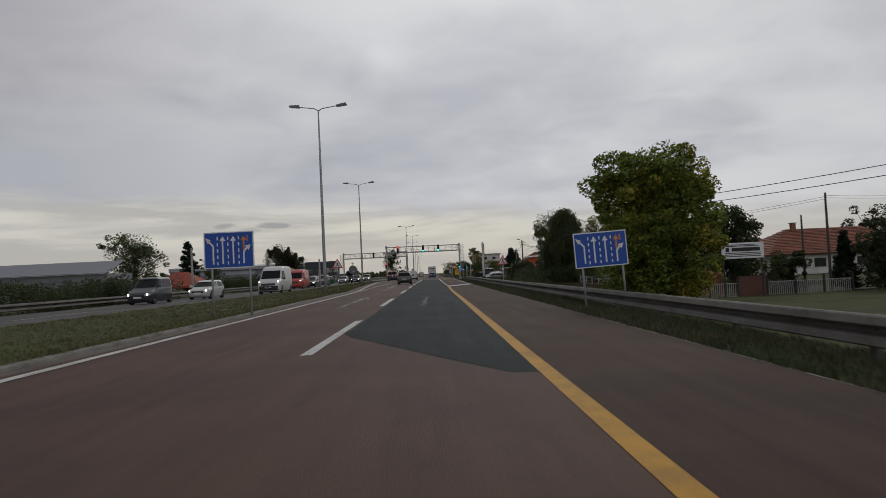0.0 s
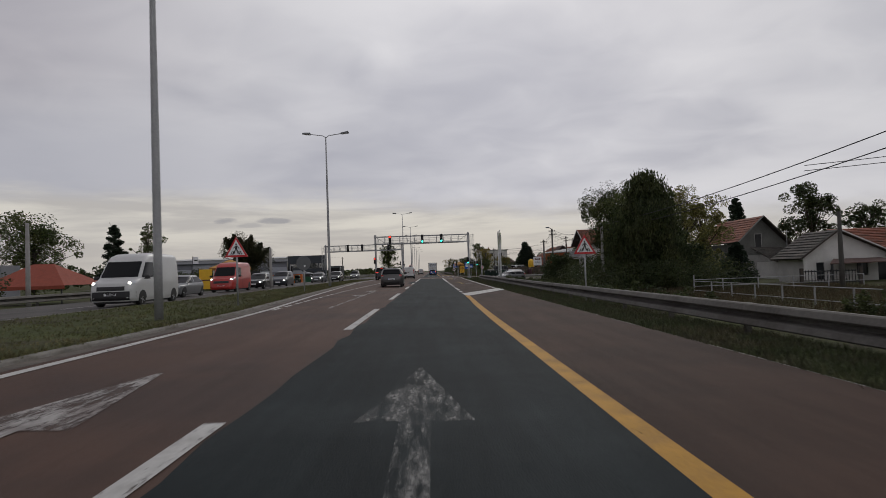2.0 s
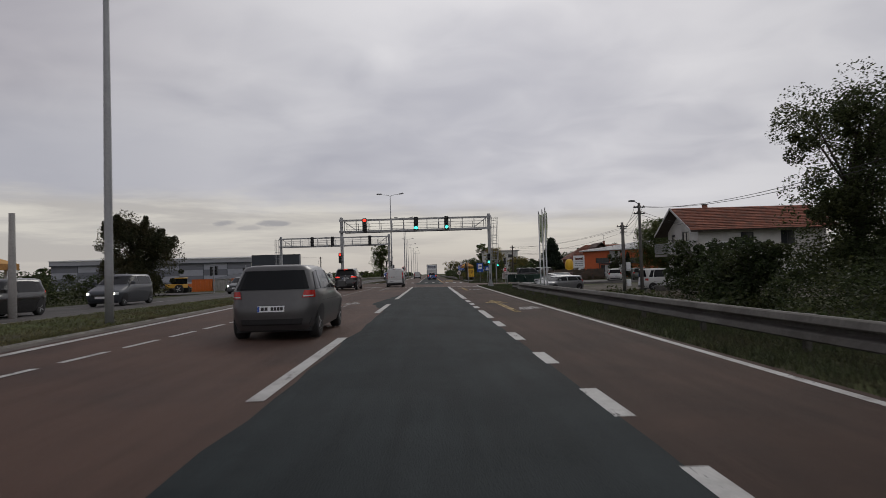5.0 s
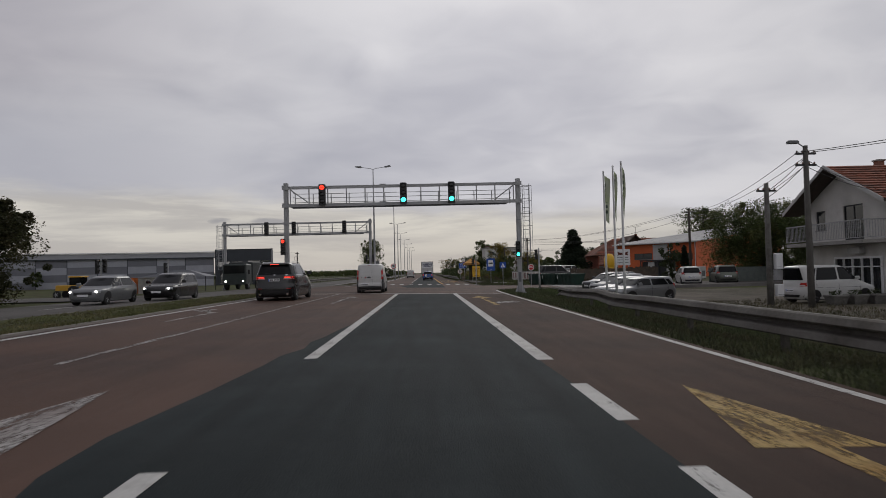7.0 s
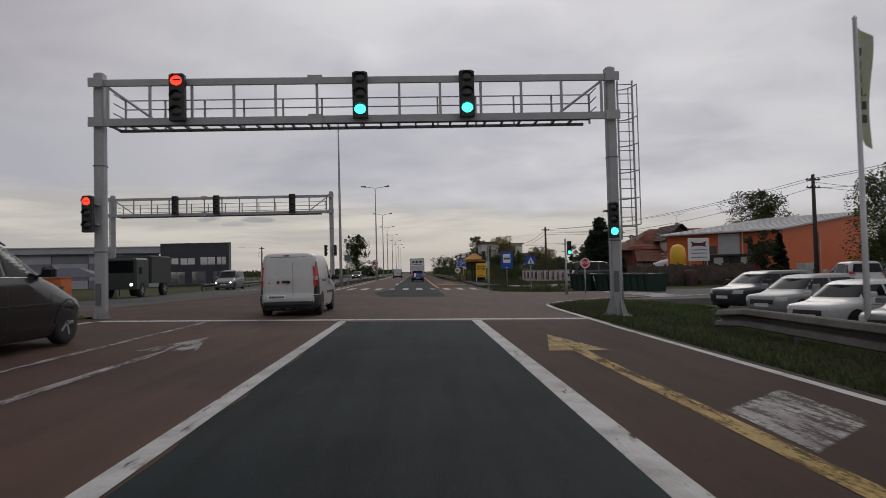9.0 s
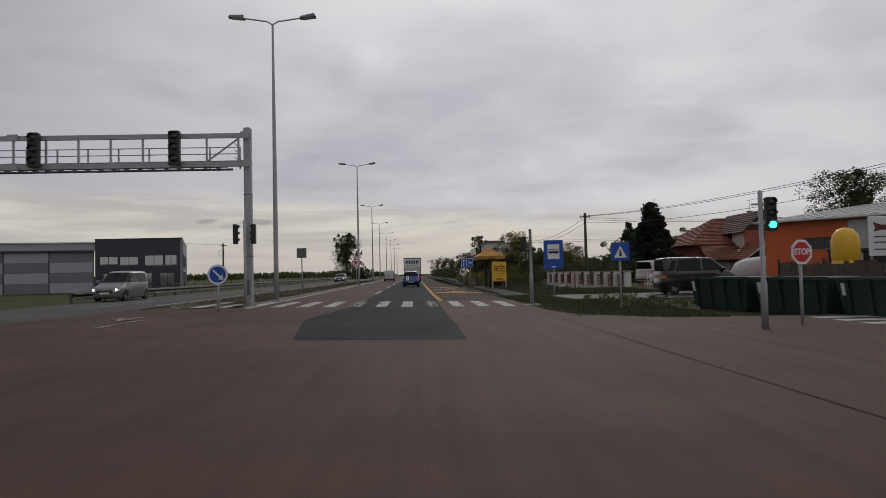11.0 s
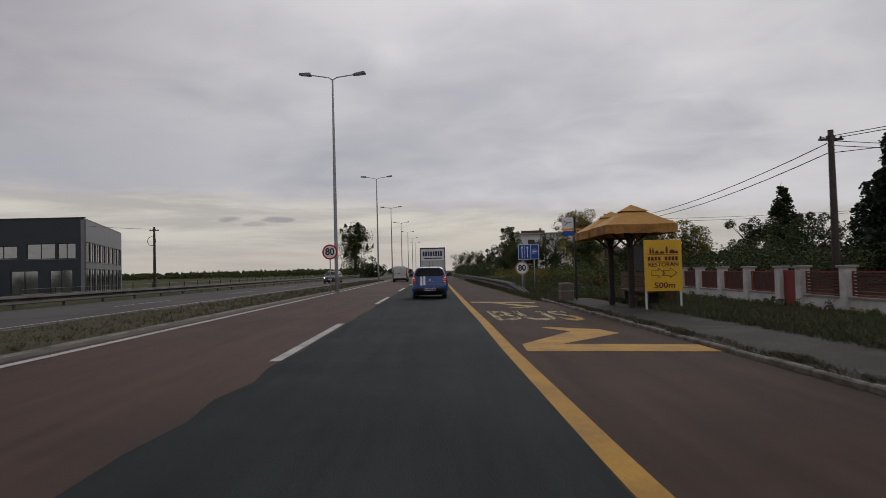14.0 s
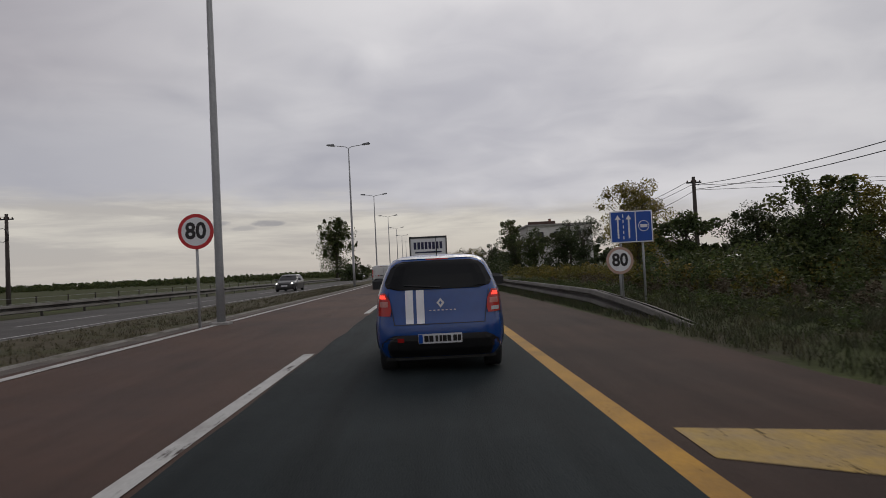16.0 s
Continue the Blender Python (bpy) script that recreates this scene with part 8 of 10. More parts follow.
for k in range(6):
    part("mullion", Mesh().box(22.5, 22.59, 118.98 + 0.735 * k, 119.05 + 0.735 * k, -0.36, 1.45), SIGN_WHITE, front)
part("air_unit", Mesh().soft(22.25, 22.58, 120.2, 121.2, 1.7, 2.05, 0.03), WHITE_METAL, H, "white air conditioner")
SB = thing("shop_sign", Matrix.Identity(4), "yellow and white shop sign on the white house wall", "sign")
part("board", Mesh().soft(23.35, 25.1, 118.2, 118.28, 2.66, 3.26, 0.02), SIGN_WHITE, SB)
part("letter_bar", Mesh().box(23.55, 24.95, 118.19, 118.199, 2.86, 3.1), SIGN_BLACK, SB)
part("stripe", Mesh().box(23.4, 25.05, 118.19, 118.199, 2.70, 2.80), SIGN_YELLOW, SB)

# orange hall, set at an angle to the road; u runs along its front from the near corner
O = thing("orange_hall", Matrix.Translation((34.1, 169.0, 0)) @ pose(0, 0, 0, 0, 0, 39.7), "orange clad workshop hall with a pale low roof", "building")
EAVE, WIDE, LONG = 4.35, 26.0, 11.5
rise = lambda x: EAVE + 0.1 * x
wall_panel(O, (0, LONG), (0, 0), -0.4, EAVE, ORANGE_WALL, ((LONG - 8.9, LONG - 6.2, 2.3, 3.1), (LONG - 3.2, LONG - 0.5, 2.1, 2.95)), frame_mat=DARKMETAL)
wall_panel(O, (0.25, 0), (WIDE, 0), -0.4, EAVE, ORANGE_WALL)
wall_panel(O, (WIDE, LONG), (0.25, LONG), -0.4, EAVE, ORANGE_WALL)
part("gable", Mesh().poly([(0.02, 0, EAVE), (WIDE, 0, EAVE), (WIDE, 0, rise(WIDE))], (0, 0.25, 0)), ORANGE_WALL, O)
ROOF_SHEET = mat("grey_roof_sheet", (0.34, 0.34, 0.34), 0.6, vary=0.2, scale=0.6, fine=6)
part("roof", Mesh().poly([(-0.6, -0.4, rise(-0.4)), (WIDE + 0.3, -0.4, rise(WIDE) + 0.1), (WIDE + 0.3, LONG + 0.4, rise(WIDE) + 0.1), (-0.6, LONG + 0.4, rise(-0.4))], (0, 0, 0.16)), ROOF_SHEET, O)
for q in range(11):
    y = 0.3 + 1.05 * q
    part("roof_seam", Mesh().poly([(-0.6, y, rise(-0.4) + 0.165), (WIDE, y, rise(WIDE) + 0.235), (WIDE, y + 0.06, rise(WIDE) + 0.235), (-0.6, y + 0.06, rise(-0.4) + 0.165)], (0, 0, 0.04)), ROOF_SHEET, O)
part("gutter", Mesh().tube((-0.66, -0.4, EAVE), (-0.66, LONG + 0.4, EAVE), 0.08), WHITE_METAL, O)
for x, y in ((-0.08, 0.1), (-0.08, 3.6), (9.5, -0.08)):
    part("downpipe", Mesh().tube((x, y, -0.3), (x, y, EAVE - 0.05), 0.06), WHITE_METAL, O)
part("roller_door", Mesh().box(-0.09, -0.004, 3.9, 6.0, 1.2, 4.2), WHITE_METAL, O, "pale ribbed roller door")
for q in range(16):
    part("panel_rib", Mesh().box(-0.13, -0.09, 3.95, 5.95, 1.3 + 0.18 * q, 1.38 + 0.18 * q), WHITE_METAL, O)
porch = part("porch", Mesh().box(-2.4, -0.14, 1.6, 6.6, 2.0, 2.18), DARKMETAL, O, "dark flat porch roof")
for y in (1.7, 4.0, 6.5):
    part("porch_post", Mesh().box(-2.35, -2.23, y - 0.06, y + 0.06, -0.3, 2.0), DARKMETAL, porch)
for y in (2.0, 4.6):
    part("door_panel", Mesh().box(-2.2, -2.12, y, y + 0.9, -0.3, 1.9), WHITE_METAL, porch)
part("dark_front", Mesh().box(-2.1, -2.04, 1.8, 6.4, -0.3, 1.95), DARKMETAL, porch)
GN = thing("generator_box", pose(29.8, 158.2, ground_z(29.8, 158.2), 0, 0, 20), "white generator cabinet on the ground by the orange wall", "box")
part("body", Mesh().soft(-0.65, 0.65, -0.4, 0.4, 0.05, 1.35, 0.03), WHITE_METAL, GN)
part("vent", Mesh().box(0.1, 0.5, -0.412, -0.401, 0.3, 0.9), SIGN_BACK, GN)
part("skid", Mesh().box(-0.6, 0.6, -0.35, 0.35, -0.05, 0.05), DARKMETAL, GN)

# red house beyond the fence
R = thing("house", Matrix.Translation((0.07, 19.16, 0.2)) @ Matrix.Scale(0.84, 4), "red rendered house with several brown-red tiled roofs", "house")
wall_panel(R, (33.0, 206.0), (48.0, 206.0), -0.75, 4.3, PINK_PLASTER, ((9.6, 11.0, 2.8, 4.0), (1.5, 2.7, 0.8, 2.2)))
wall_panel(R, (33.0, 216.0), (33.0, 206.0), -0.75, 4.3, PINK_PLASTER)
slope(R, (32.0, 205.2, 3.7), (49.0, 205.2, 3.7), (46.0, 211.0, 7.1), (37.5, 211.0, 7.1), TILES)
slope(R, (32.0, 216.8, 3.7), (32.0, 205.2, 3.7), (37.5, 211.0, 7.1), (37.5, 211.0, 7.1), TILES)
wall_panel(R, (37.2, 203.2), (41.2, 203.2), -0.75, 5.2, PINK_PLASTER, ((1.7, 2.7, 4.0, 5.0), (0.5, 1.6, 0.8, 2.0)))
wall_panel(R, (37.2, 206.0), (37.2, 203.2), -0.75, 5.2, PLASTER)
wall_panel(R, (41.2, 203.2), (41.2, 206.0), -0.75, 5.2, PINK_PLASTER)
gable_fill(R, [(37.2, 203.2, 5.2), (41.2, 203.2, 5.2), (39.2, 203.2, 7.0)], (0, 0.25, 0), mat("dark_timber", (0.05, 0.038, 0.03), 0.8))
slope(R, (36.6, 202.4, 4.9), (36.6, 211.0, 4.9), (39.2, 211.0, 7.35), (39.2, 202.4, 7.35), DARK_TILES)
slope(R, (41.8, 202.4, 4.9), (41.8, 211.0, 4.9), (39.2, 211.0, 7.35), (39.2, 202.4, 7.35), TILES)
slope(R, (31.6, 200.0, 1.9), (37.2, 200.0, 1.9), (37.2, 205.2, 3.6), (33.0, 205.2, 3.6), TILES)
slope(R, (41.2, 200.0, 2.9), (50.0, 200.0, 2.9), (50.0, 205.2, 4.5), (41.2, 205.2, 4.5), TILES)
gable_fill(R, [(35.0, 199.5, 1.7), (40.2, 199.5, 1.7), (37.6, 199.5, 3.5)], (0, 0.2, 0), mat("dark_timber", (0.05, 0.038, 0.03), 0.8))
slope(R, (34.6, 199.0, 1.5), (34.6, 203.2, 1.5), (37.6, 203.2, 3.75), (37.6, 199.0, 3.75), TILES)
slope(R, (40.6, 199.0, 1.5), (40.6, 203.2, 1.5), (37.6, 203.2, 3.75), (37.6, 199.0, 3.75), TILES)
fascia(R, (34.6, 198.95, 1.58), (37.6, 198.95, 3.83), 0.16); fascia(R, (37.6, 198.95, 3.83), (40.6, 198.95, 1.58), 0.16)
wall_panel(R, (31.8, 200.6), (50.0, 200.6), -0.75, 1.7, GREY_PLASTER, ((4.0, 7.6, 0.0, 1.4),), frame_mat=DARKMETAL)
part("balcony_rail", Mesh().box(36.2, 37.2, 202.7, 202.76, 3.0, 3.06), SIGN_WHITE, R)
for k in range(7):
    part("baluster", Mesh().box(36.25 + 0.14 * k, 36.31 + 0.14 * k, 202.7, 202.75, 2.3, 3.0), SIGN_WHITE, R)
chimney(R, 42.0, 211.0, 6.8, 7.9)
part("antenna", Mesh().tube((42.0, 211.0, 7.9), (42.0, 211.0, 9.3), 0.025).tube((41.6, 211.0, 9.2), (43.2, 211.0, 9.5), 0.02), DARKMETAL, R)

# first house by the road sign
F_ = thing("house", Matrix.Identity(4), "low house with an old red tiled roof and pale walls", "house")
wall_panel(F_, (34.0, 62.0), (48.0, 62.0), -0.7, 1.5, PLASTER, ((0.8, 2.0, 0.1, 0.95), (4.2, 5.4, 0.1, 0.95), (8.5, 9.8, 0.1, 0.95)), frame_mat=DARKMETAL)
wall_panel(F_, (34.0, 71.0), (34.0, 62.0), -0.7, 1.5, PLASTER, ((5.5, 6.6, 0.1, 0.95),), frame_mat=DARKMETAL)
slope(F_, (33.2, 61.3, 1.4), (48.8, 61.3, 1.4), (46.0, 66.5, 4.1), (38.0, 66.5, 4.1), TILES)
slope(F_, (33.2, 71.8, 1.4), (33.2, 61.3, 1.4), (38.0, 66.5, 4.1), (38.0, 66.5, 4.1), TILES)
chimney(F_, 38.6, 66.2, 3.6, 4.7)

# white cottage
OLD_TILES = island_tint(mat("old_grey_tiles", (0.085, 0.074, 0.064), 0.9, vary=0.35, scale=2, fine=12, bump=0.5, alt=(0.05, 0.048, 0.044)), 0.75, 1.25)
C = thing("cottage", Matrix.Identity(4), "whitewashed cottage with grey and red tiled roofs and dark porch", "house")
wall_panel(C, (27.75, 74.0), (34.7, 74.0), -0.75, 1.2, PLASTER, ((0.95, 1.55, -0.6, 0.83), (4.0, 4.85, -0.2, 0.75), (5.6, 6.3, -0.7, 0.8)), frame_mat=DARKMETAL)
wall_panel(C, (27.75, 77.6), (27.75, 74.0), -0.75, 1.2, PLASTER)
wall_panel(C, (34.7, 74.35), (45.0, 74.35), -0.75, 1.15, PLASTER, ((3.0, 4.0, -0.1, 0.8), (6.5, 7.5, -0.1, 0.8)), frame_mat=DARKMETAL)
gable_fill(C, [(27.75, 74.0, 1.2), (34.7, 74.0, 1.2), (30.3, 74.0, 3.1)], (0, 0.25, 0), PLASTER)
part("stone_plinth", Mesh().box(27.7, 31.0, 73.9, 73.98, -0.85, -0.45), CONC, C)
slope(C, (34.95, 73.6, 1.1), (34.95, 78.0, 1.1), (30.3, 78.0, 3.22), (30.3, 73.6, 3.22), TILES)
slope(C, (27.3, 73.6, 1.12), (27.3, 78.0, 1.12), (30.3, 78.0, 3.22), (30.3, 73.6, 3.22), OLD_TILES)
slope(C, (33.9, 74.0, 1.12), (45.5, 74.0, 1.12), (45.5, 79.5, 3.5), (32.9, 79.5, 3.5), TILES)
fascia(C, (27.3, 73.55, 1.2), (30.3, 73.55, 3.3), 0.14, material=WOOD_POLE); fascia(C, (30.3, 73.55, 3.3), (34.95, 73.55, 1.18), 0.1, material=PLASTER)
part("gutter", Mesh().tube((34.9, 73.85, 1.08), (45.5, 73.85, 1.08), 0.06, n=6), GALV, C)
chimney(C, 37.2, 77.3, 2.4, 3.5, 0.6)
part("porch_roof", Mesh().poly([(28.1, 71.3, 0.69), (32.9, 71.3, 0.74), (33.6, 74.0, 1.0), (30.0, 74.0, 1.0)], (0, 0, 0.07)), DARK_TILES, C)
for x in (28.3, 30.4, 32.7):
    part("porch_post", Mesh().box(x - 0.06, x + 0.06, 71.35, 71.47, -0.75, 0.7), DARKMETAL, C)
SH = thing("shed", Matrix.Identity(4), "low crumbling plaster shed with a dark tiled roof", "shed")
wall_panel(SH, (31.5, 84.5), (35.5, 84.5), -0.8, 0.95, mat("crumbling_plaster", (0.33, 0.31, 0.27), 0.95, vary=0.35, scale=1.4, fine=12, bump=0.6, alt=(0.17, 0.14, 0.115)), ((0.6, 1.0, 0.2, 0.6),), frame_mat=DARKMETAL)
wall_panel(SH, (31.5, 88.5), (31.5, 84.5), -0.8, 0.95, PLASTER)
slope(SH, (31.0, 84.1, 0.98), (36.0, 84.1, 0.85), (36.0, 88.8, 2.3), (31.0, 88.8, 2.4), OLD_TILES)
part("aerial", Mesh().tube((33.4, 86.5, 1.4), (33.4, 86.5, 3.9), 0.03, n=5).tube((32.9, 86.5, 3.75), (33.9, 86.5, 3.75), 0.02, n=4).tube((33.6, 86.4, 1.6), (34.6, 86.4, 3.1), 0.03, n=5), GALV, SH, "thin grey aerial mast")

# grey house
DARK_RENDER = mat("dark_grey_render", (0.125, 0.125, 0.115), 0.9, vary=0.3, scale=0.9, fine=14, bump=0.5, alt=(0.085, 0.084, 0.08))
G_ = thing("house", Matrix.Identity(4), "tall dark grey rendered house with an orange tiled roof", "house")
wall_panel(G_, (31.6, 92.0), (36.6, 92.0), -0.8, 2.4, DARK_RENDER, ((3.6, 4.5, -0.2, 0.8),), frame_mat=DARKMETAL)
wall_panel(G_, (31.6, 101.0), (31.6, 92.0), -0.8, 2.9, DARK_RENDER, ((5.5, 6.5, 0.2, 1.4),), frame_mat=DARKMETAL)
gable_fill(G_, [(31.6, 92.0, 2.4), (36.6, 92.0, 2.4), (36.6, 92.0, 2.55), (33.8, 92.0, 5.35), (31.6, 92.0, 3.2)], (0, 0.25, 0), DARK_RENDER)
part("lower_wall", Mesh().box(32.0, 35.3, 91.93, 91.99, 0.15, 1.66), GREY_PLASTER, G_, "paler patched render")
part("stone_ledge", Mesh().box(31.9, 35.4, 91.86, 91.92, 0.05, 0.15), CONC, G_)
aw = part("attic_window", Mesh().box(33.05, 33.12, 91.92, 91.98, 2.4, 3.85).box(33.74, 33.81, 91.92, 91.98, 2.4, 3.85).box(33.12, 33.74, 91.92, 91.98, 3.77, 3.85), GREY_PLASTER, G_)
# The window stands open: a matt black sheet paints the dark room.
part("pane", Mesh().box(33.12, 33.74, 91.95, 91.98, 2.4, 3.77), mat("dark_room_shade", (0.02, 0.02, 0.02), 0.7), aw)
part("air_unit", Mesh().soft(33.1, 33.75, 91.6, 91.9, 1.98, 2.42, 0.03), SIGN_WHITE, G_, "white air conditioner box")
slope(G_, (31.1, 91.4, 3.0), (31.1, 101.6, 3.0), (33.8, 101.6, 5.6), (33.8, 91.4, 5.6), TILES)
slope(G_, (37.2, 91.4, 2.15), (37.2, 101.6, 2.15), (33.8, 101.6, 5.6), (33.8, 91.4, 5.6), TILES)
fascia(G_, (31.1, 91.35, 3.08), (33.8, 91.35, 5.68), 0.16, material=GREY_PLASTER); fascia(G_, (33.8, 91.35, 5.68), (37.2, 91.35, 2.23), 0.18, material=WOOD_POLE)

# flat-roofed house far down the road
D = thing("house", Matrix.Identity(4), "pale flat-roofed house far beyond the bushes", "house")
wall_panel(D, (20.6, 313), (33.3, 313), 0, 9.0, PLASTER, ((1.5, 3.0, 6.6, 7.8), (5.0, 6.5, 6.6, 7.8), (9.0, 10.5, 6.6, 7.8)), frame_mat=DARKMETAL)
wall_panel(D, (20.6, 325), (20.6, 313), 0, 9.0, PLASTER)
part("roof", Mesh().box(20.2, 33.7, 312.6, 325, 9.0, 9.35), CONC, D)
part("parapet", Mesh().box(20.6, 26, 312.9, 313.1, 9.35, 9.9), DARK_TILES, D)
chimney(D, 25.5, 316, 9.3, 10.5)
HT = thing("house", Matrix.Identity(4), "small dark roofed hut behind the hedges", "house")
wall_panel(HT, (24.0, 262), (29.5, 262), -0.2, 3.2, GREY_PLASTER, ((1, 2, 1.2, 2.2),))
slope(HT, (23.5, 261.4, 3.0), (30.0, 261.4, 3.0), (28.6, 265, 5.0), (24.9, 265, 5.0), DARK_TILES)

# anthracite office building across the road
N = thing("office_building", Matrix.Identity(4), "modern anthracite office block with silver side and window bands", "building")
A_, B_, C_ = (-42.4, 220.9), (-30.95, 221.4), (-37.4, 242.0)
wall_panel(N, A_, B_, -0.4, 6.7, DARK_CLAD, ((0.5, 2.95, 3.4, 4.5), (3.15, 5.6, 3.3, 4.45), (6.4, 8.9, 3.2, 4.6), (9.1, 10.7, 3.2, 4.6), (1.0, 4.0, 0.1, 2.2), (5.0, 7.4, 0.1, 2.2), (8.4, 10.4, 0.1, 2.2)), 0.3, frame_mat=DARKMETAL, glass=MIRROR_PANE)
wall_panel(N, B_, C_, -0.4, 6.7, mat("silver_blue_cladding", (0.20, 0.205, 0.225), 0.5, 0.2, vary=0.1, scale=1, fine=10), tuple((0.4 + 2.6 * k, 2.75 + 2.6 * k, 2.9, 4.75) for k in range(8)) + tuple((0.4 + 2.6 * k, 2.75 + 2.6 * k, -0.1, 2.3) for k in range(8)), 0.3, frame_mat=DARKMETAL)
wall_panel(N, (-48.5, 241.0), A_, -0.4, 6.7, DARK_CLAD, (), 0.3)
part("roof", Mesh().poly([(*A_, 6.7), (*B_, 6.7), (*C_, 6.7), (-48.5, 241.0, 6.7)], (0, 0, 0.14)), DARK_CLAD, N)
part("parapet_cap", Mesh().poly([(-42.4, 220.8, 6.84), (-30.9, 221.3, 6.84), (-30.9, 221.6, 6.84), (-42.4, 221.1, 6.84)], (0, 0, 0.08)), DARKMETAL, N)

# long grey warehouse
W_ = thing("warehouse", pose(-84, 211, 0, 0, 0, 14), "long low grey warehouse with alternating pale and dark wall panels", "building")
wall_panel(W_, (0, 0), (42.5, 0), -0.4, 6.3, GREY_CLAD, (), 0.3)
part("roof", Mesh().poly([(-0.4, -0.7, 6.35), (42.8, -0.7, 6.35), (42.8, 22, 7.3), (-0.4, 22, 7.3)], (0, 0, 0.14)), WHITE_METAL, W_)
part("eave_band", Mesh().box(-0.3, 42.7, -0.5, -0.004, 5.35, 6.34), mat("pale_grey_band", (0.30, 0.305, 0.33), 0.5, vary=0.1, scale=1, fine=10), W_)
part("gutter", Mesh().box(-0.3, 42.7, -0.62, -0.5, 5.2, 5.42), DARK_CLAD, W_)
CLAD_PALE = mat("pale_blue_grey_panel", (0.31, 0.32, 0.36), 0.5, 0.1, vary=0.1, scale=1, fine=10)
CLAD_MID = mat("mid_blue_grey_panel", (0.15, 0.155, 0.18), 0.5, 0.1, vary=0.1, scale=1, fine=10)
for k in range(8):
    x = 0.1 + 5.3 * k
    for j in range(4):
        pale = (j == (0, 1, 0, 3, 1, 0, 1, 2)[k]) or (j == (2, 3, 2, 1, 3, 2, 3, 0)[k])
        part("wall_panel", Mesh().box(x, x + 5.22, -0.12, -0.004, -0.3 + 1.38 * j, 1.05 + 1.38 * j), CLAD_PALE if pale else CLAD_MID, W_)
    part("column", Mesh().box(x - 0.1, x - 0.01, -0.2, -0.004, -0.4, 5.3), DARK_CLAD, W_)
S_ = thing("shed", Matrix.Identity(4), "low pale roofed shed behind the far hedge", "building")
part("wall", Mesh().box(-66, -46, 92, 100, -0.4, 3.4), GREY_CLAD, S_)
part("roof", Mesh().poly([(-66.5, 91.4, 3.4), (-45.5, 91.4, 3.4), (-45.5, 96, 5.2), (-66.5, 96, 5.2)], (0, 0, 0.12)), GREY_CLAD, S_)
T_ = thing("tent", Matrix.Identity(4), "orange red tent roof behind the far guard rail", "tent")
part("canopy", Mesh().add([(-32.4, 73, 1.1), (-26.2, 73, 1.1), (-26.2, 79, 1.1), (-32.4, 79, 1.1), (-30.2, 76, 2.75), (-28.6, 76, 2.75)], [(0, 1, 5, 4), (1, 2, 5), (2, 3, 4, 5), (3, 0, 4)]), mat("orange_canvas", (0.24, 0.052, 0.028), 0.85, vary=0.2, bump=0.3), T_)
for x in (-32, -26.6):
    for y in (73.4, 78.6):
        part("pole", Mesh().tube((x, y, -0.4), (x, y, 1.2), 0.05), DARKMETAL, T_)
part("valance", Mesh().box(-32.4, -26.2, 73, 73.04, 0.85, 1.1), mat("orange_canvas", (0.24, 0.052, 0.028), 0.85), T_)


# ---- machines in the yard across the road ----
def tractor(label, x, y, col, turn, size=1.0):
    root = thing("tractor", pose(x, y, -0.32, 0, 0, turn) @ Matrix.Scale(size, 4), label, "tractor", "yard machines")
    part("bonnet", Mesh().soft(-0.4, 0.4, 1.0, 2.9, 0.9, 1.5, 0.08), col, root)
    cab = part("cab", Mesh().soft(-0.7, 0.7, -0.4, 1.0, 0.9, 1.5, 0.05), col, root)
    part("cab_glass", Mesh().soft(-0.66, 0.66, -0.35, 0.95, 1.5, 2.35, 0.05), GLASS, cab)
    part("cab_roof", Mesh().soft(-0.75, 0.75, -0.45, 1.05, 2.35, 2.5, 0.06), col, cab)
    for s in (-1, 1):
        wheel(root, s * 0.85, 0.2, 0.72, 0.4, s)
        wheel(root, s * 0.7, 2.4, 0.45, 0.28, s)
    return root


YEL = mat("machine_yellow", (0.55, 0.30, 0.02), 0.45, vary=0.12)
ORG = mat("machine_orange", (0.55, 0.13, 0.02), 0.45, vary=0.12)
GRN = mat("machine_green", (0.02, 0.10, 0.045), 0.5, vary=0.15)
tractor("yellow tractor in the yard beside the warehouse", -31.6, 148.3, YEL, 80, 0.82)
tractor("orange tractor in the yard beside the warehouse", -35.0, 154.0, ORG, -70, 0.8)
tractor("green tractor in the yard beside the warehouse", -25.4, 151.6, GRN, 84, 0.62)
PALE_CRATE = mat("pale_crate", (0.30, 0.29, 0.27), 0.8)
for x, y, w, c, l in ((-33.0, 160, 2.9, ORG, "orange steel container in the machine yard"), (-30.2, 160.2, 2.0, PALE_CRATE, "pale grey container in the machine yard"), (-27.6, 160.4, 2.5, ORG, "orange steel container in the machine yard")):
    B3 = thing("container", pose(x, y, -0.3, 0, 0, 3), l, "container", "yard containers")
    part("box", Mesh().soft(-w / 2, w / 2, -0.9, 0.9, 0, 1.7, 0.04), c, B3)
    for k in range(int(w / 0.36)):
        part("rib", Mesh().box(-w / 2 + 0.1 + 0.36 * k, -w / 2 + 0.2 + 0.36 * k, -0.95, -0.9, 0.1, 1.6), c, B3)
    part("lid", Mesh().box(-w / 2 - 0.04, w / 2 + 0.04, -0.97, 0.97, 1.7, 1.76), c, B3)
GS = thing("green_skip", pose(-23.6, 152.4, -0.3, 0, 0, 8), "green metal skip in the machine yard", "skip")
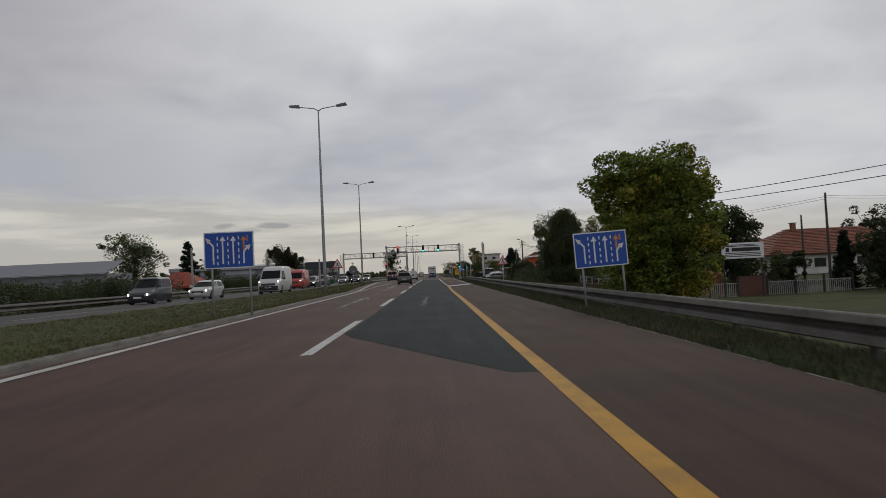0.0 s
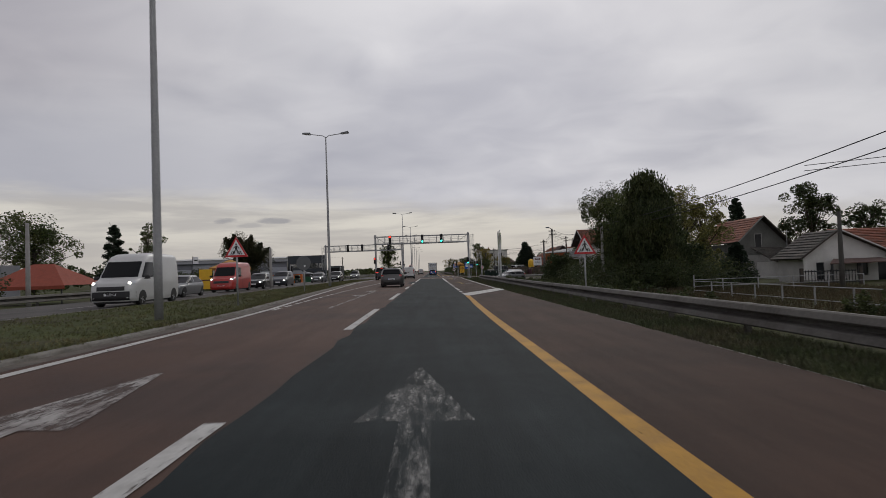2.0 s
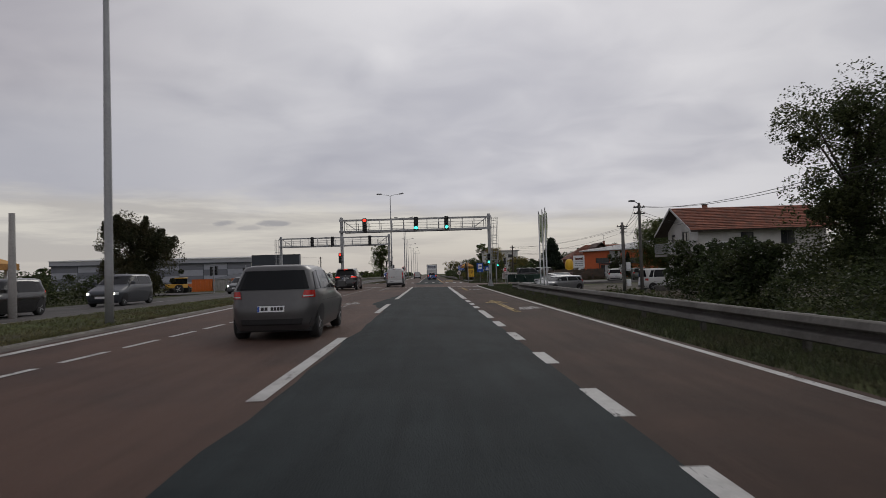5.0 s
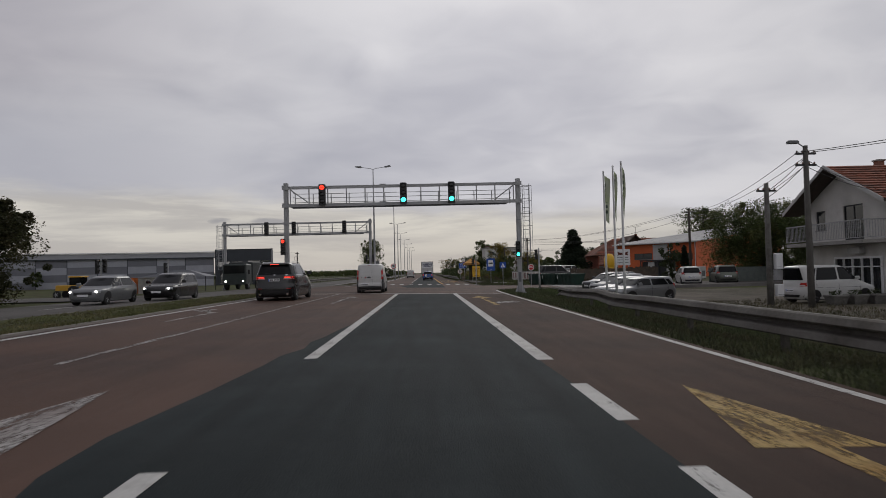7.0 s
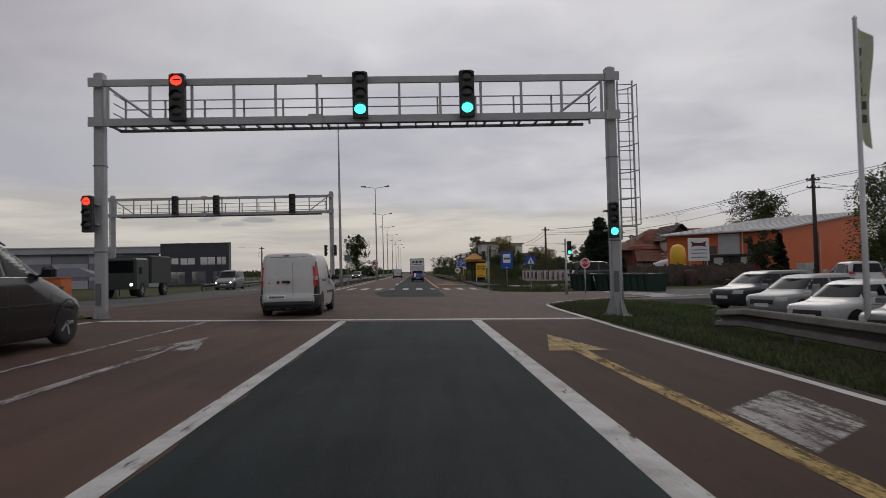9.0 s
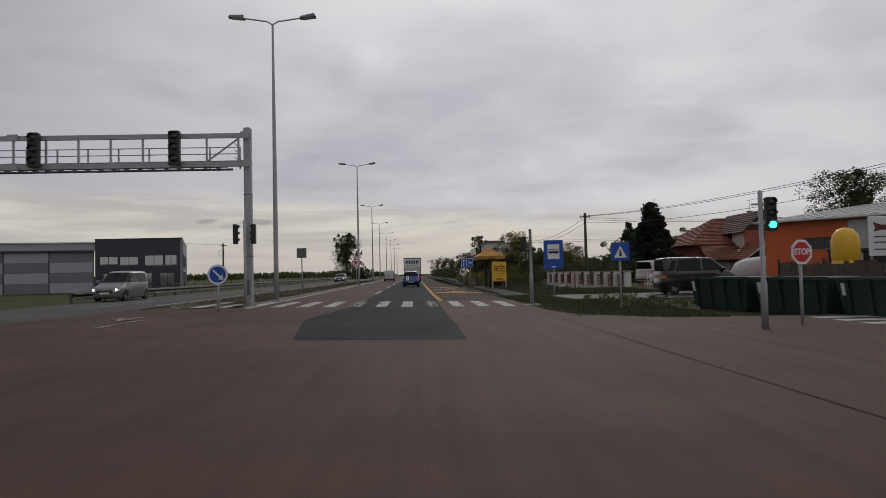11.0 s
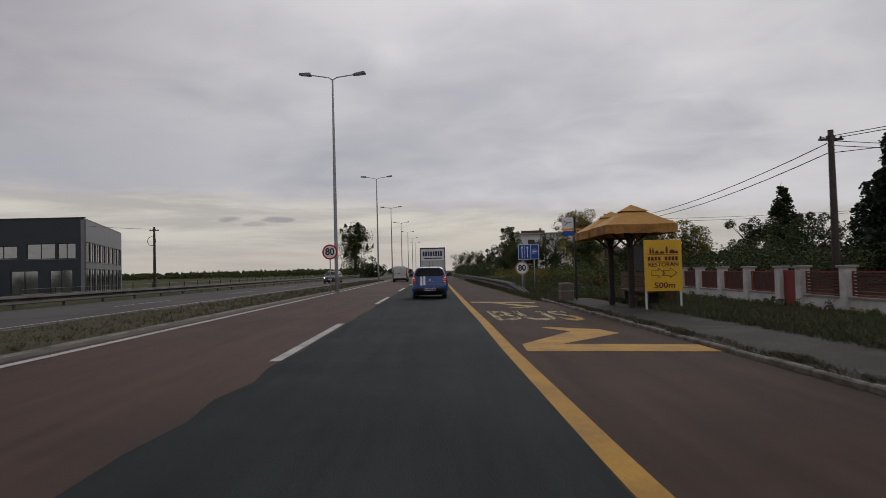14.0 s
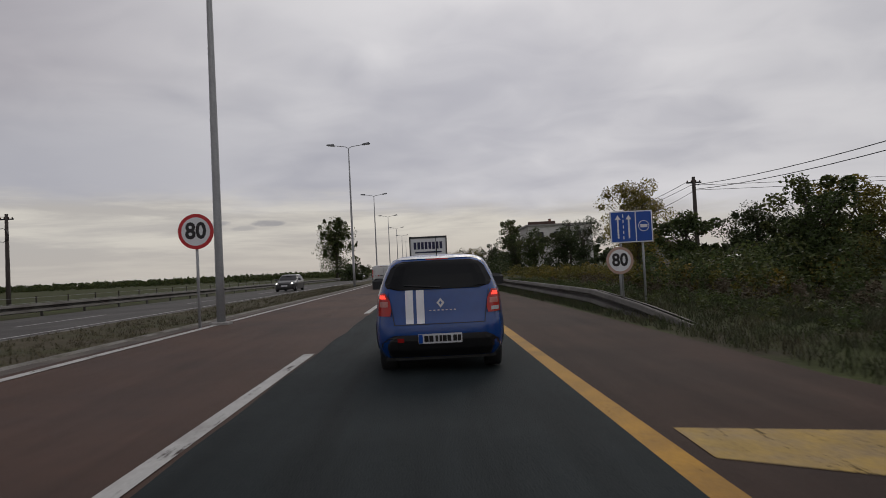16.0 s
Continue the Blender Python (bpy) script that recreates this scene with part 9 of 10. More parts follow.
part("body", Mesh().add([(-0.8, -0.6, 0.05), (0.8, -0.6, 0.05), (0.8, 0.6, 0.05), (-0.8, 0.6, 0.05), (-0.95, -0.7, 1.15), (0.95, -0.7, 1.15), (0.95, 0.7, 1.15), (-0.95, 0.7, 1.15)], [(0, 3, 2, 1), (0, 1, 5, 4), (1, 2, 6, 5), (2, 3, 7, 6), (3, 0, 4, 7), (4, 5, 6, 7)]), GRN, GS)
part("rim", Mesh().box(-1.0, 1.0, -0.74, 0.74, 1.1, 1.17), GRN, GS)
TN = thing("market_tent", pose(-28.6, 165.0, -0.3), "dark pitched tent roof behind the containers", "tent")
part("canopy", Mesh().add([(-4.4, -2, 1.75), (3.6, -2, 1.75), (3.6, 2, 1.75), (-4.4, 2, 1.75), (-0.6, 0, 2.55), (0.9, 0, 2.55)], [(0, 1, 5, 4), (1, 2, 5), (2, 3, 4, 5), (3, 0, 4), (0, 3, 2, 1)]), DARK_CLAD, TN)
for x in (-4.2, 3.4):
    for y in (-1.8, 1.8):
        part("pole", Mesh().tube((x, y, 0), (x, y, 1.8), 0.05), DARKMETAL, TN)
NB = thing("notice_board", pose(-22.6, 113.0, -0.25, 0, 0, -4), "black and white notice boards on a post behind the opposite carriageway", "sign")
part("post", Mesh().tube((0.0, 0.06, 0), (0.0, 0.06, 2.25), 0.035), GALV, NB)
part("dark_board", Mesh().soft(-1.1, -0.05, -0.02, 0.03, 0.35, 2.2, 0.01), DARKMETAL, NB)
wb = part("board", Mesh().soft(0.12, 1.12, -0.02, 0.03, 1.35, 2.1, 0.01), SIGN_WHITE, NB, "white notice plate")
for z, x1 in ((1.75, 1.0), (1.6, 0.5), (1.45, 0.7)):
    part("letter_bar", Mesh().box(0.2, x1, -0.028, -0.021, z, z + (0.14 if z > 1.7 else 0.06)), SIGN_BLACK, wb)
part("leg", Mesh().box(0.58, 0.66, -0.0, 0.05, 0, 1.36), DARKMETAL, NB)



# ---- bus shelters ----
def pyramid_roof(root, x0, x1, y0, y1, z, apex, drop=0.26):
    cx, cy = (x0 + x1) / 2, (y0 + y1) / 2
    r = Mesh()
    k = 0.30
    lo = [(x0, y0, z), (x1, y0, z), (x1, y1, z), (x0, y1, z)]
    zi = z + (apex - z) * 0.66
    hi = [(cx + (px - cx) * k, cy + (py - cy) * k, zi) for px, py, _ in lo]
    r.add(lo + hi, [(0, 1, 5, 4), (1, 2, 6, 5), (2, 3, 7, 6), (3, 0, 4, 7)])
    c = part("canopy", r, CANVAS, root)
    cap = Mesh()
    lo2 = [(cx + (px - cx) * (k + 0.08), cy + (py - cy) * (k + 0.08), zi + 0.0) for px, py, _ in lo]
    cap.add(lo2 + [(cx, cy, apex)], [(0, 1, 4), (1, 2, 4), (2, 3, 4), (3, 0, 4)])
    part("canopy_cap", cap, CANVAS, c)
    # Block in darker canvas colour, painting the shadow under the cap.
    part("cap_shadow_gap", Mesh().box(cx - (x1 - x0) * 0.16, cx + (x1 - x0) * 0.16, cy - (y1 - y0) * 0.16, cy + (y1 - y0) * 0.16, zi - 0.08, zi - 0.012), CANVAS_SHADE, c)
    v = Mesh()
    n = 14
    for (ax, ay, _), (bx, by, _) in zip(lo, lo[1:] + lo[:1]):
        v.grid([[(ax + (bx - ax) * i / n, ay + (by - ay) * i / n, z + 0.004), (ax + (bx - ax) * i / n, ay + (by - ay) * i / n, z - drop + 0.012 * math.sin(i * 2.1))] for i in range(n + 1)])
    part("valance", v, mat("valance_canvas", (0.40, 0.20, 0.05), 0.85, vary=0.25, scale=2.5, fine=20, bump=0.3, alt=(0.24, 0.11, 0.03)), c)
    return c


BS = thing("bus_shelter", Matrix.Identity(4), "bus shelter with two ochre pyramid canvas roofs", "bus shelter")
pyramid_roof(BS, 5.62, 7.72, 180.92, 182.94, 2.47, 3.14)
pyramid_roof(BS, 5.56, 7.66, 183.02, 185.04, 2.44, 3.12)
TIMBER = mat("dark_timber", (0.05, 0.038, 0.03), 0.8)
BOARDS = mat("brown_boards", (0.12, 0.07, 0.03), 0.8, vary=0.25, bump=0.4)
for x, y in ((6.6, 181.95), (6.5, 183.85)):
    po = part("post", Mesh().soft(x - 0.085, x + 0.085, y - 0.085, y + 0.085, -0.06, 2.6, 0.02), TIMBER, BS)
    for dx, dy in ((0.8, 0), (-0.8, 0), (0, 0.8), (0, -0.8)):
        part("strut", Mesh().tube((x + dx * 0.09, y + dy * 0.09, 1.85), (x + dx, y + dy, 2.5), 0.035, n=6), TIMBER, po)
for x in (5.72, 7.56):
    part("eave_beam", Mesh().box(x - 0.04, x + 0.04, 181.0, 184.95, 2.32, 2.4), TIMBER, BS)
for k in range(5):
    part("back_board", Mesh().box(7.58, 7.62, 181.2, 186.5, 0.2 + 0.17 * k, 0.35 + 0.17 * k), BOARDS, BS)
part("back_screen", Mesh().box(7.6, 7.63, 181.2, 185.7, 1.08, 1.95), mat("dark_screen", (0.012, 0.011, 0.010), 0.6, vary=0.2), BS)
for y in (181.25, 183.0, 184.8, 186.4):
    part("back_post", Mesh().box(7.64, 7.72, y - 0.04, y + 0.04, -0.12, 2.0 if y < 186 else 1.1), TIMBER, BS)
part("bench", Mesh().box(7.15, 7.55, 181.8, 185.2, 0.4, 0.46), BOARDS, BS)
for y in (182.2, 184.8):
    part("bench_leg", Mesh().box(7.2, 7.5, y - 0.04, y + 0.04, -0.08, 0.4), TIMBER, BS)

RS = thing("restaurant_sign", Matrix.Identity(4), "yellow restaurant signboard with arrows beside the bus shelter", "sign")
b = part("board", Mesh().soft(6.68, 7.78, 180.86, 180.9, 0.5, 1.99, 0.01), SIGN_YELLOW, RS)
BRN = mat("dark_red_print", (0.10, 0.02, 0.012), 0.5, vary=0.15)
up = lambda x, z: Matrix.Translation((x, 180.853, z)) @ pose(0, 0, 0, 90, 0, 0)
lettering("word", "RESTORAN", 0.165, BRN, b, up(7.23, 1.265), (1.08, 1.0))
lettering("word", "500m", 0.24, BRN, b, up(7.25, 0.66), (1.15, 0.95))
for k in range(9):
    if k != 4:
        part("letter_bar", Mesh().box(6.78 + 0.1 * k, 6.85 + 0.1 * k, 180.85, 180.857, 1.39, 1.5), BRN, b, "dark red bar of lettering")
part("line", Mesh().box(6.78, 7.68, 180.85, 180.857, 1.555, 1.57).box(6.78, 7.68, 180.85, 180.857, 1.355, 1.362), BRN, b)
sil = Mesh()
for x, w, h in ((6.86, 0.05, 0.20), (6.94, 0.05, 0.17), (7.05, 0.1, 0.1), (7.2, 0.14, 0.07), (7.34, 0.06, 0.22), (7.5, 0.16, 0.12), (7.62, 0.1, 0.08)):
    sil.poly([(x - w / 2, 180.857, 1.59), (x + w / 2, 180.857, 1.59), (x + w / 2, 180.857, 1.59 + h * 0.6), (x, 180.857, 1.59 + h), (x - w / 2, 180.857, 1.59 + h * 0.6)], (0, -0.007, 0))
part("landscape_print", sil, BRN, b)
for x in (6.88, 7.22):
    o = [(0, 0.06), (0.2, 0.06), (0.2, 0.0), (0.4, 0.12), (0.2, 0.24), (0.2, 0.18), (0, 0.18)]
    g = Mesh()
    for (ax, az), (bx, bz) in zip(o, o[1:] + o[:1]):
        g.tube((x + ax, 180.855, 0.88 + az * 1.2), (x + bx, 180.855, 0.88 + bz * 1.2), 0.009, n=4)
    part("arrow_outline", g, BRN, b)
for x in (6.72, 7.74):
    part("leg", Mesh().box(x - 0.025, x + 0.025, 180.905, 180.945, -0.15, 1.8), SIGN_WHITE, RS)

BF = thing("bus_stop_flag", pose(6.12, 187.62, -0.06), "bus stop pole with white, orange and blue plates", "bus stop sign")
part("pole", Mesh().box(-0.035, 0.035, -0.02, 0.02, -0.1, 3.3), DARKMETAL, BF)
p = part("plate", Mesh().box(-0.5, -0.04, -0.012, 0.012, 2.86, 3.28), SIGN_WHITE, BF)
part("print", Mesh().tube((-0.42, -0.016, 3.16), (-0.28, -0.016, 3.06), 0.014, n=5).tube((-0.28, -0.016, 3.06), (-0.12, -0.016, 3.1), 0.014, n=5).tube((-0.28, -0.016, 3.06), (-0.4, -0.016, 2.97), 0.012, n=5), SIGN_BLACK, p)
part("plate", Mesh().box(-0.5, 0.26, -0.012, 0.012, 2.76, 2.85), SIGN_ORANGE, BF)
part("plate", Mesh().box(-0.46, -0.04, -0.012, 0.012, 2.56, 2.75), SIGN_BLUE, BF)
BN = thing("litter_bin", pose(5.76, 187.85, -0.02), "square brown concrete litter bin at the kerb", "litter bin")
part("body", Mesh().soft(-0.26, 0.26, -0.26, 0.26, 0, 0.66, 0.03), mat("washed_concrete", (0.16, 0.13, 0.10), 0.9, vary=0.25, bump=0.6), BN)
part("band", Mesh().box(-0.27, 0.27, -0.27, 0.27, 0.33, 0.37), CONC, BN)
part("inset", Mesh().box(-0.19, 0.19, -0.19, 0.19, 0.64, 0.67), BLACK, BN)

K_ = thing("bus_shelter", pose(-20.2, 92.2, -0.1), "ochre roofed bus shelter with yellow panel across the road", "bus shelter")
pyramid_roof(K_, -1.7, 1.7, -1.4, 1.4, 2.35, 3.15)
for x in (-1.3, 1.3):
    for y in (-1.1, 1.1):
        part("post", Mesh().box(x - 0.06, x + 0.06, y - 0.06, y + 0.06, 0, 2.4), SIGN_WHITE, K_)
part("panel", Mesh().box(-1.3, 0.2, 1.12, 1.16, 0.3, 2.1), mat("brown_boards", (0.12, 0.07, 0.03), 0.8), K_)
YP = thing("notice_board", pose(-21.6, 89.0, -0.1), "yellow notice panel beside the far bus shelter", "sign")
part("board", Mesh().soft(-0.62, 0.62, -0.03, 0.03, 0.3, 2.2, 0.02), SIGN_YELLOW, YP)
part("letter_bar", Mesh().box(-0.5, 0.5, -0.04, -0.031, 1.1, 1.22), BRN, YP)
part("leg", Mesh().box(-0.55, -0.5, 0.031, 0.06, 0, 2), SIGN_WHITE, YP)
for k in (0, 0.75):
    wb = thing("litter_bin", pose(-22.6 + k, 86.5, -0.1), "round white concrete bin beside the far bus shelter", "litter bin")
    part("body", Mesh().lathe([(0.22, 0), (0.3, 0.25), (0.3, 0.6), (0.24, 0.8)], 16), PLASTER, wb, smooth=True)
FB = thing("bus_stop_flag", pose(-21.0, 84.0, -0.1), "bus stop pole with a white plate across the road", "bus stop sign")
part("pole", Mesh().tube((0, 0, 0), (0, 0, 3.3), 0.035), DARKMETAL, FB)
part("plate", Mesh().box(0.03, 0.5, -0.012, 0.012, 2.65, 3.25), SIGN_WHITE, FB)
part("print", Mesh().box(0.1, 0.42, -0.018, -0.0125, 2.9, 3.0), SIGN_BLACK, FB)
for y in (135.2, 147.6):
    g = thing("signal_mast", pose(-23.4, y, -0.15), "slim signal mast across the junction, seen from the side", "signal mast", "junction signal masts")
    part("post", Mesh().tube((0, 0, 0), (0, 0, 3.2), 0.06), GALV, g)
    signal_head(g, pose(-0.28, 0, 1.9, 0, 0, 90))
    if y < 140:
        signal_head(g, pose(0.28, 0, 1.95, 0, 0, 0))

# ---- flags ----
FLAG = mat("pale_banner", (0.42, 0.45, 0.36), 0.8, vary=0.1, scale=1, fine=14, alt=(0.36, 0.42, 0.22), altpos=(0.45, 0.6))
for i, y in enumerate((120.2, 121.65, 123.5)):
    fp = thing("flag_pole", pose(10.08, y, -0.68), "white flag pole with a faded banner beside the forecourt", "flag", "flag poles at the forecourt")
    part("pole", Mesh().lathe([(0.07, 0), (0.06, 3), (0.045, 7.33), (0.06, 7.35), (0.0, 7.43)], 12), SIGN_WHITE, fp, smooth=True)
    bn = Mesh()
    w = (0.12, 0.14, 0.3)[i]
    bn.grid([[(0.06 + w * u * (0.55 + 0.45 * math.sin(0.9 + 2.2 * t)), 0.12 * math.sin(5 * t + 3 * u + i) * u, 7.15 - 2.5 * t - 0.25 * u) for u in (k / 5 for k in range(6))] for t in (k / 16 for k in range(17))])
    ban = part("banner", bn, FLAG, fp, smooth=True)
    bars = Mesh()
    for k in range(6):
        z = 6.5 - 0.3 * k
        bars.box(0.075, 0.075 + w * 0.35, -0.012, 0.0, z, z + 0.18)
    part("letter_bar", bars, mat("dark_green_print", (0.05, 0.07, 0.05), 0.7), ban)

# ---- fences ----
WF = thing("garden_fence", Matrix.Identity(4), "white plastered garden wall with dark red slatted panels", "fence")
FENCE_WHITE = mat("whitewashed_wall", (0.62, 0.605, 0.575), 0.9, vary=0.2, scale=1.6, fine=18, bump=0.3, alt=(0.42, 0.40, 0.36), altpos=(0.5, 0.75))
ys = [174.2, 176.6, 179.0, 181.75, 184.8, 187.66, 189.24, 192.1, 194.9, 197.7, 200.2]
fx = lambda y: 15.1
PANEL = mat("dark_red_slats", (0.085, 0.025, 0.022), 0.7, vary=0.25)
for i, y in enumerate(ys):
    x = fx(y)
    part("post", Mesh().soft(x - 0.2, x + 0.2, y - 0.2, y + 0.2, -0.85, 1.0, 0.015), FENCE_WHITE, WF)
    part("post_cap", Mesh().soft(x - 0.27, x + 0.27, y - 0.27, y + 0.27, 1.0, 1.09, 0.02), CONC, WF)
    if i + 1 < len(ys):
        y1 = ys[i + 1]
        x1 = fx(y1)
        m = Matrix.Translation((x, y, 0)) @ pose(0, 0, 0, 0, 0, math.degrees(math.atan2(y1 - y, x1 - x)))
        Lf = math.dist((x, y), (x1, y1))
        if i == 5:
            part("gate_leaf", Mesh().box(0.22, Lf - 0.22, -0.03, 0.03, -0.55, 0.9, m), RUST_RED, WF, "red sheet metal garden gate")
            continue
        part("base_wall", Mesh().box(0.2, Lf - 0.2, -0.1, 0.1, -0.85, -0.1, m), FENCE_WHITE, WF)
        part("coping", Mesh().box(0.2, Lf - 0.2, -0.14, 0.14, -0.1, -0.04, m), CONC, WF)
        pan = part("panel_frame", Mesh().box(0.26, Lf - 0.26, -0.025, 0.025, 0.0, 0.05, m).box(0.26, Lf - 0.26, -0.025, 0.025, 0.82, 0.87, m).box(0.26, 0.31, -0.025, 0.025, 0.05, 0.82, m).box(Lf - 0.31, Lf - 0.26, -0.025, 0.025, 0.05, 0.82, m), RUST_RED, WF)
        if i < 5:
            for k in range(6):
                part("slat", Mesh().box(0.31, Lf - 0.31, -0.012, 0.012, 0.07 + 0.125 * k, 0.16 + 0.125 * k, m), PANEL, pan)
        else:
            for k in range(14):
                u = 0.33 + (Lf - 0.68) * k / 14
                part("slat", Mesh().box(u, u + 0.11, -0.012, 0.012, 0.05, 0.82, m), PANEL, pan)
GT = thing("driveway_gate", Matrix.Identity(4), "red barred metal driveway gate standing open", "gate")
ga, gb = Vector((15.9, 173.6, 0)), Vector((17.8, 169.9, 0))
for z in (0.0, 0.35, 1.05):
    part("rail", Mesh().tube(ga + Vector((0, 0, z)), gb + Vector((0, 0, z)), 0.025, n=6), RUST_RED, GT)
for k in range(15):
    q = ga.lerp(gb, k / 14)
    part("bar", Mesh().tube(q + Vector((0, 0, -0.05)), q + Vector((0, 0, 1.1 if k in (0, 14) else 1.05)), 0.022 if k in (0, 14) else 0.012, n=6), RUST_RED, GT)
TF = thing("tunnel_frame", pose(18.7, 173.8, -0.2), "stack of curved white greenhouse frame hoops", "frame")
for k in range(5):
    g = Mesh()
    pts = [(-1.9 * math.cos(math.pi * i / 12), 0.5 * k - 0.25 * math.sin(math.pi * i / 12), 1.5 * math.sin(math.pi * i / 12)) for i in range(8)]
    g.pipe(pts, 0.035, 6)
    part("hoop", g, SIGN_WHITE, TF)
for z in (0.3, 0.8, 1.25):
    xx = 1.9 * math.sqrt(max(0, 1 - (z / 1.5) ** 2))
    part("rail", Mesh().tube((-xx, 0, z), (-xx, 2.0, z), 0.03, n=6), SIGN_WHITE, TF)
DM = thing("tarpaulin_dome", pose(29.6, 182.8, -0.15), "long white tarpaulin dome behind the parked van", "tent")
part("cover", Mesh().lathe([(2.2, 0.0), (2.2, 1.1), (1.9, 1.8), (1.3, 2.15), (0.5, 2.3), (0, 2.32)], 20, Matrix.Diagonal((1.35, 0.95, 0.92, 1.0))), WHITE_METAL, DM, smooth=True)
# green skips and clutter by the side road
SKIP = mat("dark_green_metal", (0.010, 0.036, 0.026), 0.55, vary=0.3, scale=2.5, fine=18, alt=(0.03, 0.03, 0.022), altpos=(0.55, 0.7))
for x, y in ((13.1, 146.4), (12.2, 149.0), (11.3, 151.6)):
    sk = thing("green_skip", pose(x, y, ground_z(x, y) + 0.02, 0, 0, 109), "row of dark green metal skips by the side road", "skip", "green skips")
    part("body", Mesh().add([(-1.1, -0.6, 0.08), (1.1, -0.6, 0.08), (1.1, 0.6, 0.08), (-1.1, 0.6, 0.08), (-1.27, -0.75, 1.08), (1.27, -0.75, 1.08), (1.27, 0.75, 1.08), (-1.27, 0.75, 1.08)], [(0, 3, 2, 1), (0, 1, 5, 4), (1, 2, 6, 5), (2, 3, 7, 6), (3, 0, 4, 7), (4, 5, 6, 7)]), SKIP, sk)
    for s in (-1, 1):
        part("rim", Mesh().box(-1.3, 1.3, s * 0.76 - 0.04, s * 0.76 + 0.04, 1.02, 1.1), SKIP, sk)
        part("skid", Mesh().box(-1.0, 1.0, s * 0.5 - 0.05, s * 0.5 + 0.05, 0.0, 0.085), DARKMETAL, sk)
        for k in (-0.9, -0.3, 0.3, 0.9):
            part("rib", Mesh().poly([(k - 0.04, s * 0.62, 0.12), (k + 0.04, s * 0.62, 0.12), (k + 0.04, s * 0.78, 1.02), (k - 0.04, s * 0.78, 1.02)], (0, s * 0.04, 0)), SKIP, sk)
        part("hazard_patch", Mesh().poly([(0.98, s * 0.70, 0.62), (1.08, s * 0.70, 0.62), (1.08, s * 0.765, 0.95), (0.98, s * 0.765, 0.95)], (0, s * 0.02, 0)), SIGN_WHITE, sk)
AD = thing("advertising_board", pose(21.5, 158.2, -0.2) @ Matrix.Diagonal((1.2, 1.0, 1.24, 1.0)), "white advertising board with a dark red emblem", "sign")
part("board", Mesh().soft(-0.68, 0.68, -0.03, 0.03, 1.4, 2.8, 0.02), SIGN_WHITE, AD)
part("emblem", Mesh().poly([(-0.5, -0.04, 2.6), (-0.2, -0.04, 2.5), (0.2, -0.04, 2.5), (0.5, -0.04, 2.6), (0.42, -0.04, 2.4), (0.5, -0.04, 2.25), (0.2, -0.04, 2.32), (-0.2, -0.04, 2.32), (-0.5, -0.04, 2.25), (-0.42, -0.04, 2.4)], (0, 0.008, 0)), mat("dark_red_print", (0.10, 0.02, 0.012), 0.5), AD)
for z in (1.6, 1.85, 2.05):
    part("text_bar", Mesh().box(-0.5, 0.5, -0.036, -0.031, z, z + 0.05), SIGN_BACK, AD)
for s in (-0.55, 0.55):
    part("leg", Mesh().box(s - 0.04, s + 0.04, 0.031, 0.09, -0.1, 2.7), GALV, AD)
YT = thing("yellow_tank", pose(20.3, 159.2, -0.2) @ Matrix.Diagonal((1.12, 1.12, 1.3, 1.0)), "upright yellow ribbed tank beside the board", "tank")
part("body", Mesh().lathe([(0.46, 0.3), (0.52, 0.4), (0.53, 1.05), (0.50, 1.15), (0.48, 1.2), (0.50, 1.25), (0.53, 1.35), (0.52, 1.85), (0.45, 2.12), (0.28, 2.3), (0, 2.36)], 20), SIGN_YELLOW, YT, smooth=True)
part("stand", Mesh().box(-0.4, 0.4, -0.4, 0.4, 0, 0.3), DARKMETAL, YT)
FW = thing("yard_fence", Matrix.Identity(4), "old brown board yard fence behind the side road", "fence")
rng = random.Random(5)
OLD_BOARD = island_tint(mat("old_brown_board", (0.095, 0.070, 0.052), 0.9, vary=0.35, scale=3, fine=24, bump=0.5, alt=(0.06, 0.05, 0.042)), 0.7, 1.3)
for k in range(46):
    x = 15.2 + 0.2 * k
    part("board", Mesh().box(x, x + 0.19, 155.6 + rng.uniform(-0.01, 0.01), 155.63, -0.3, 1.3 + rng.uniform(-0.1, 0.06)), OLD_BOARD, FW)
for k in range(6):
    x = 15.2 + 1.84 * k
    part("post", Mesh().tube((x, 155.72, -0.3), (x, 155.72, 1.45), 0.045, n=6), DARKMETAL, FW)
for z in (0.2, 1.0):
    part("rail", Mesh().box(15.2, 24.4, 155.64, 155.69, z, z + 0.07), OLD_BOARD, FW)
DR = thing("barrel", pose(19.4, 154.9, ground_z(19.4, 154.9)), "dark maroon steel barrel beside the board fence", "barrel")
part("drum", Mesh().lathe([(0.0, 0), (0.4, 0), (0.41, 0.03), (0.4, 0.06), (0.41, 0.35), (0.4, 0.7), (0.42, 1.05), (0.36, 1.1), (0, 1.12)], 18), mat("maroon_paint", (0.055, 0.018, 0.022), 0.6, vary=0.25), DR, smooth=True)
hedge("dry brown weeds along the board fence", 15.5, 25.0, 154.2, 155.3, 0.6, LEAF_WEED, 60, 50, 0.07, 152, name="weeds")
WB = thing("site_hut", pose(30.8, 143.0, -0.4), "small white hut by the hedge", "hut")
part("body", Mesh().soft(-0.9, 0.9, -0.6, 0.6, 0, 1.2, 0.02), SIGN_WHITE, WB)
part("glazing", Mesh().soft(-0.85, 0.85, -0.55, 0.55, 1.2, 2.0, 0.02), PANE, WB)
part("fence_run", Mesh().box(-6.5, -1.0, -0.05, 0.0, 0.1, 1.5), mat("dull_green_panel", (0.12, 0.14, 0.13), 0.7), WB)
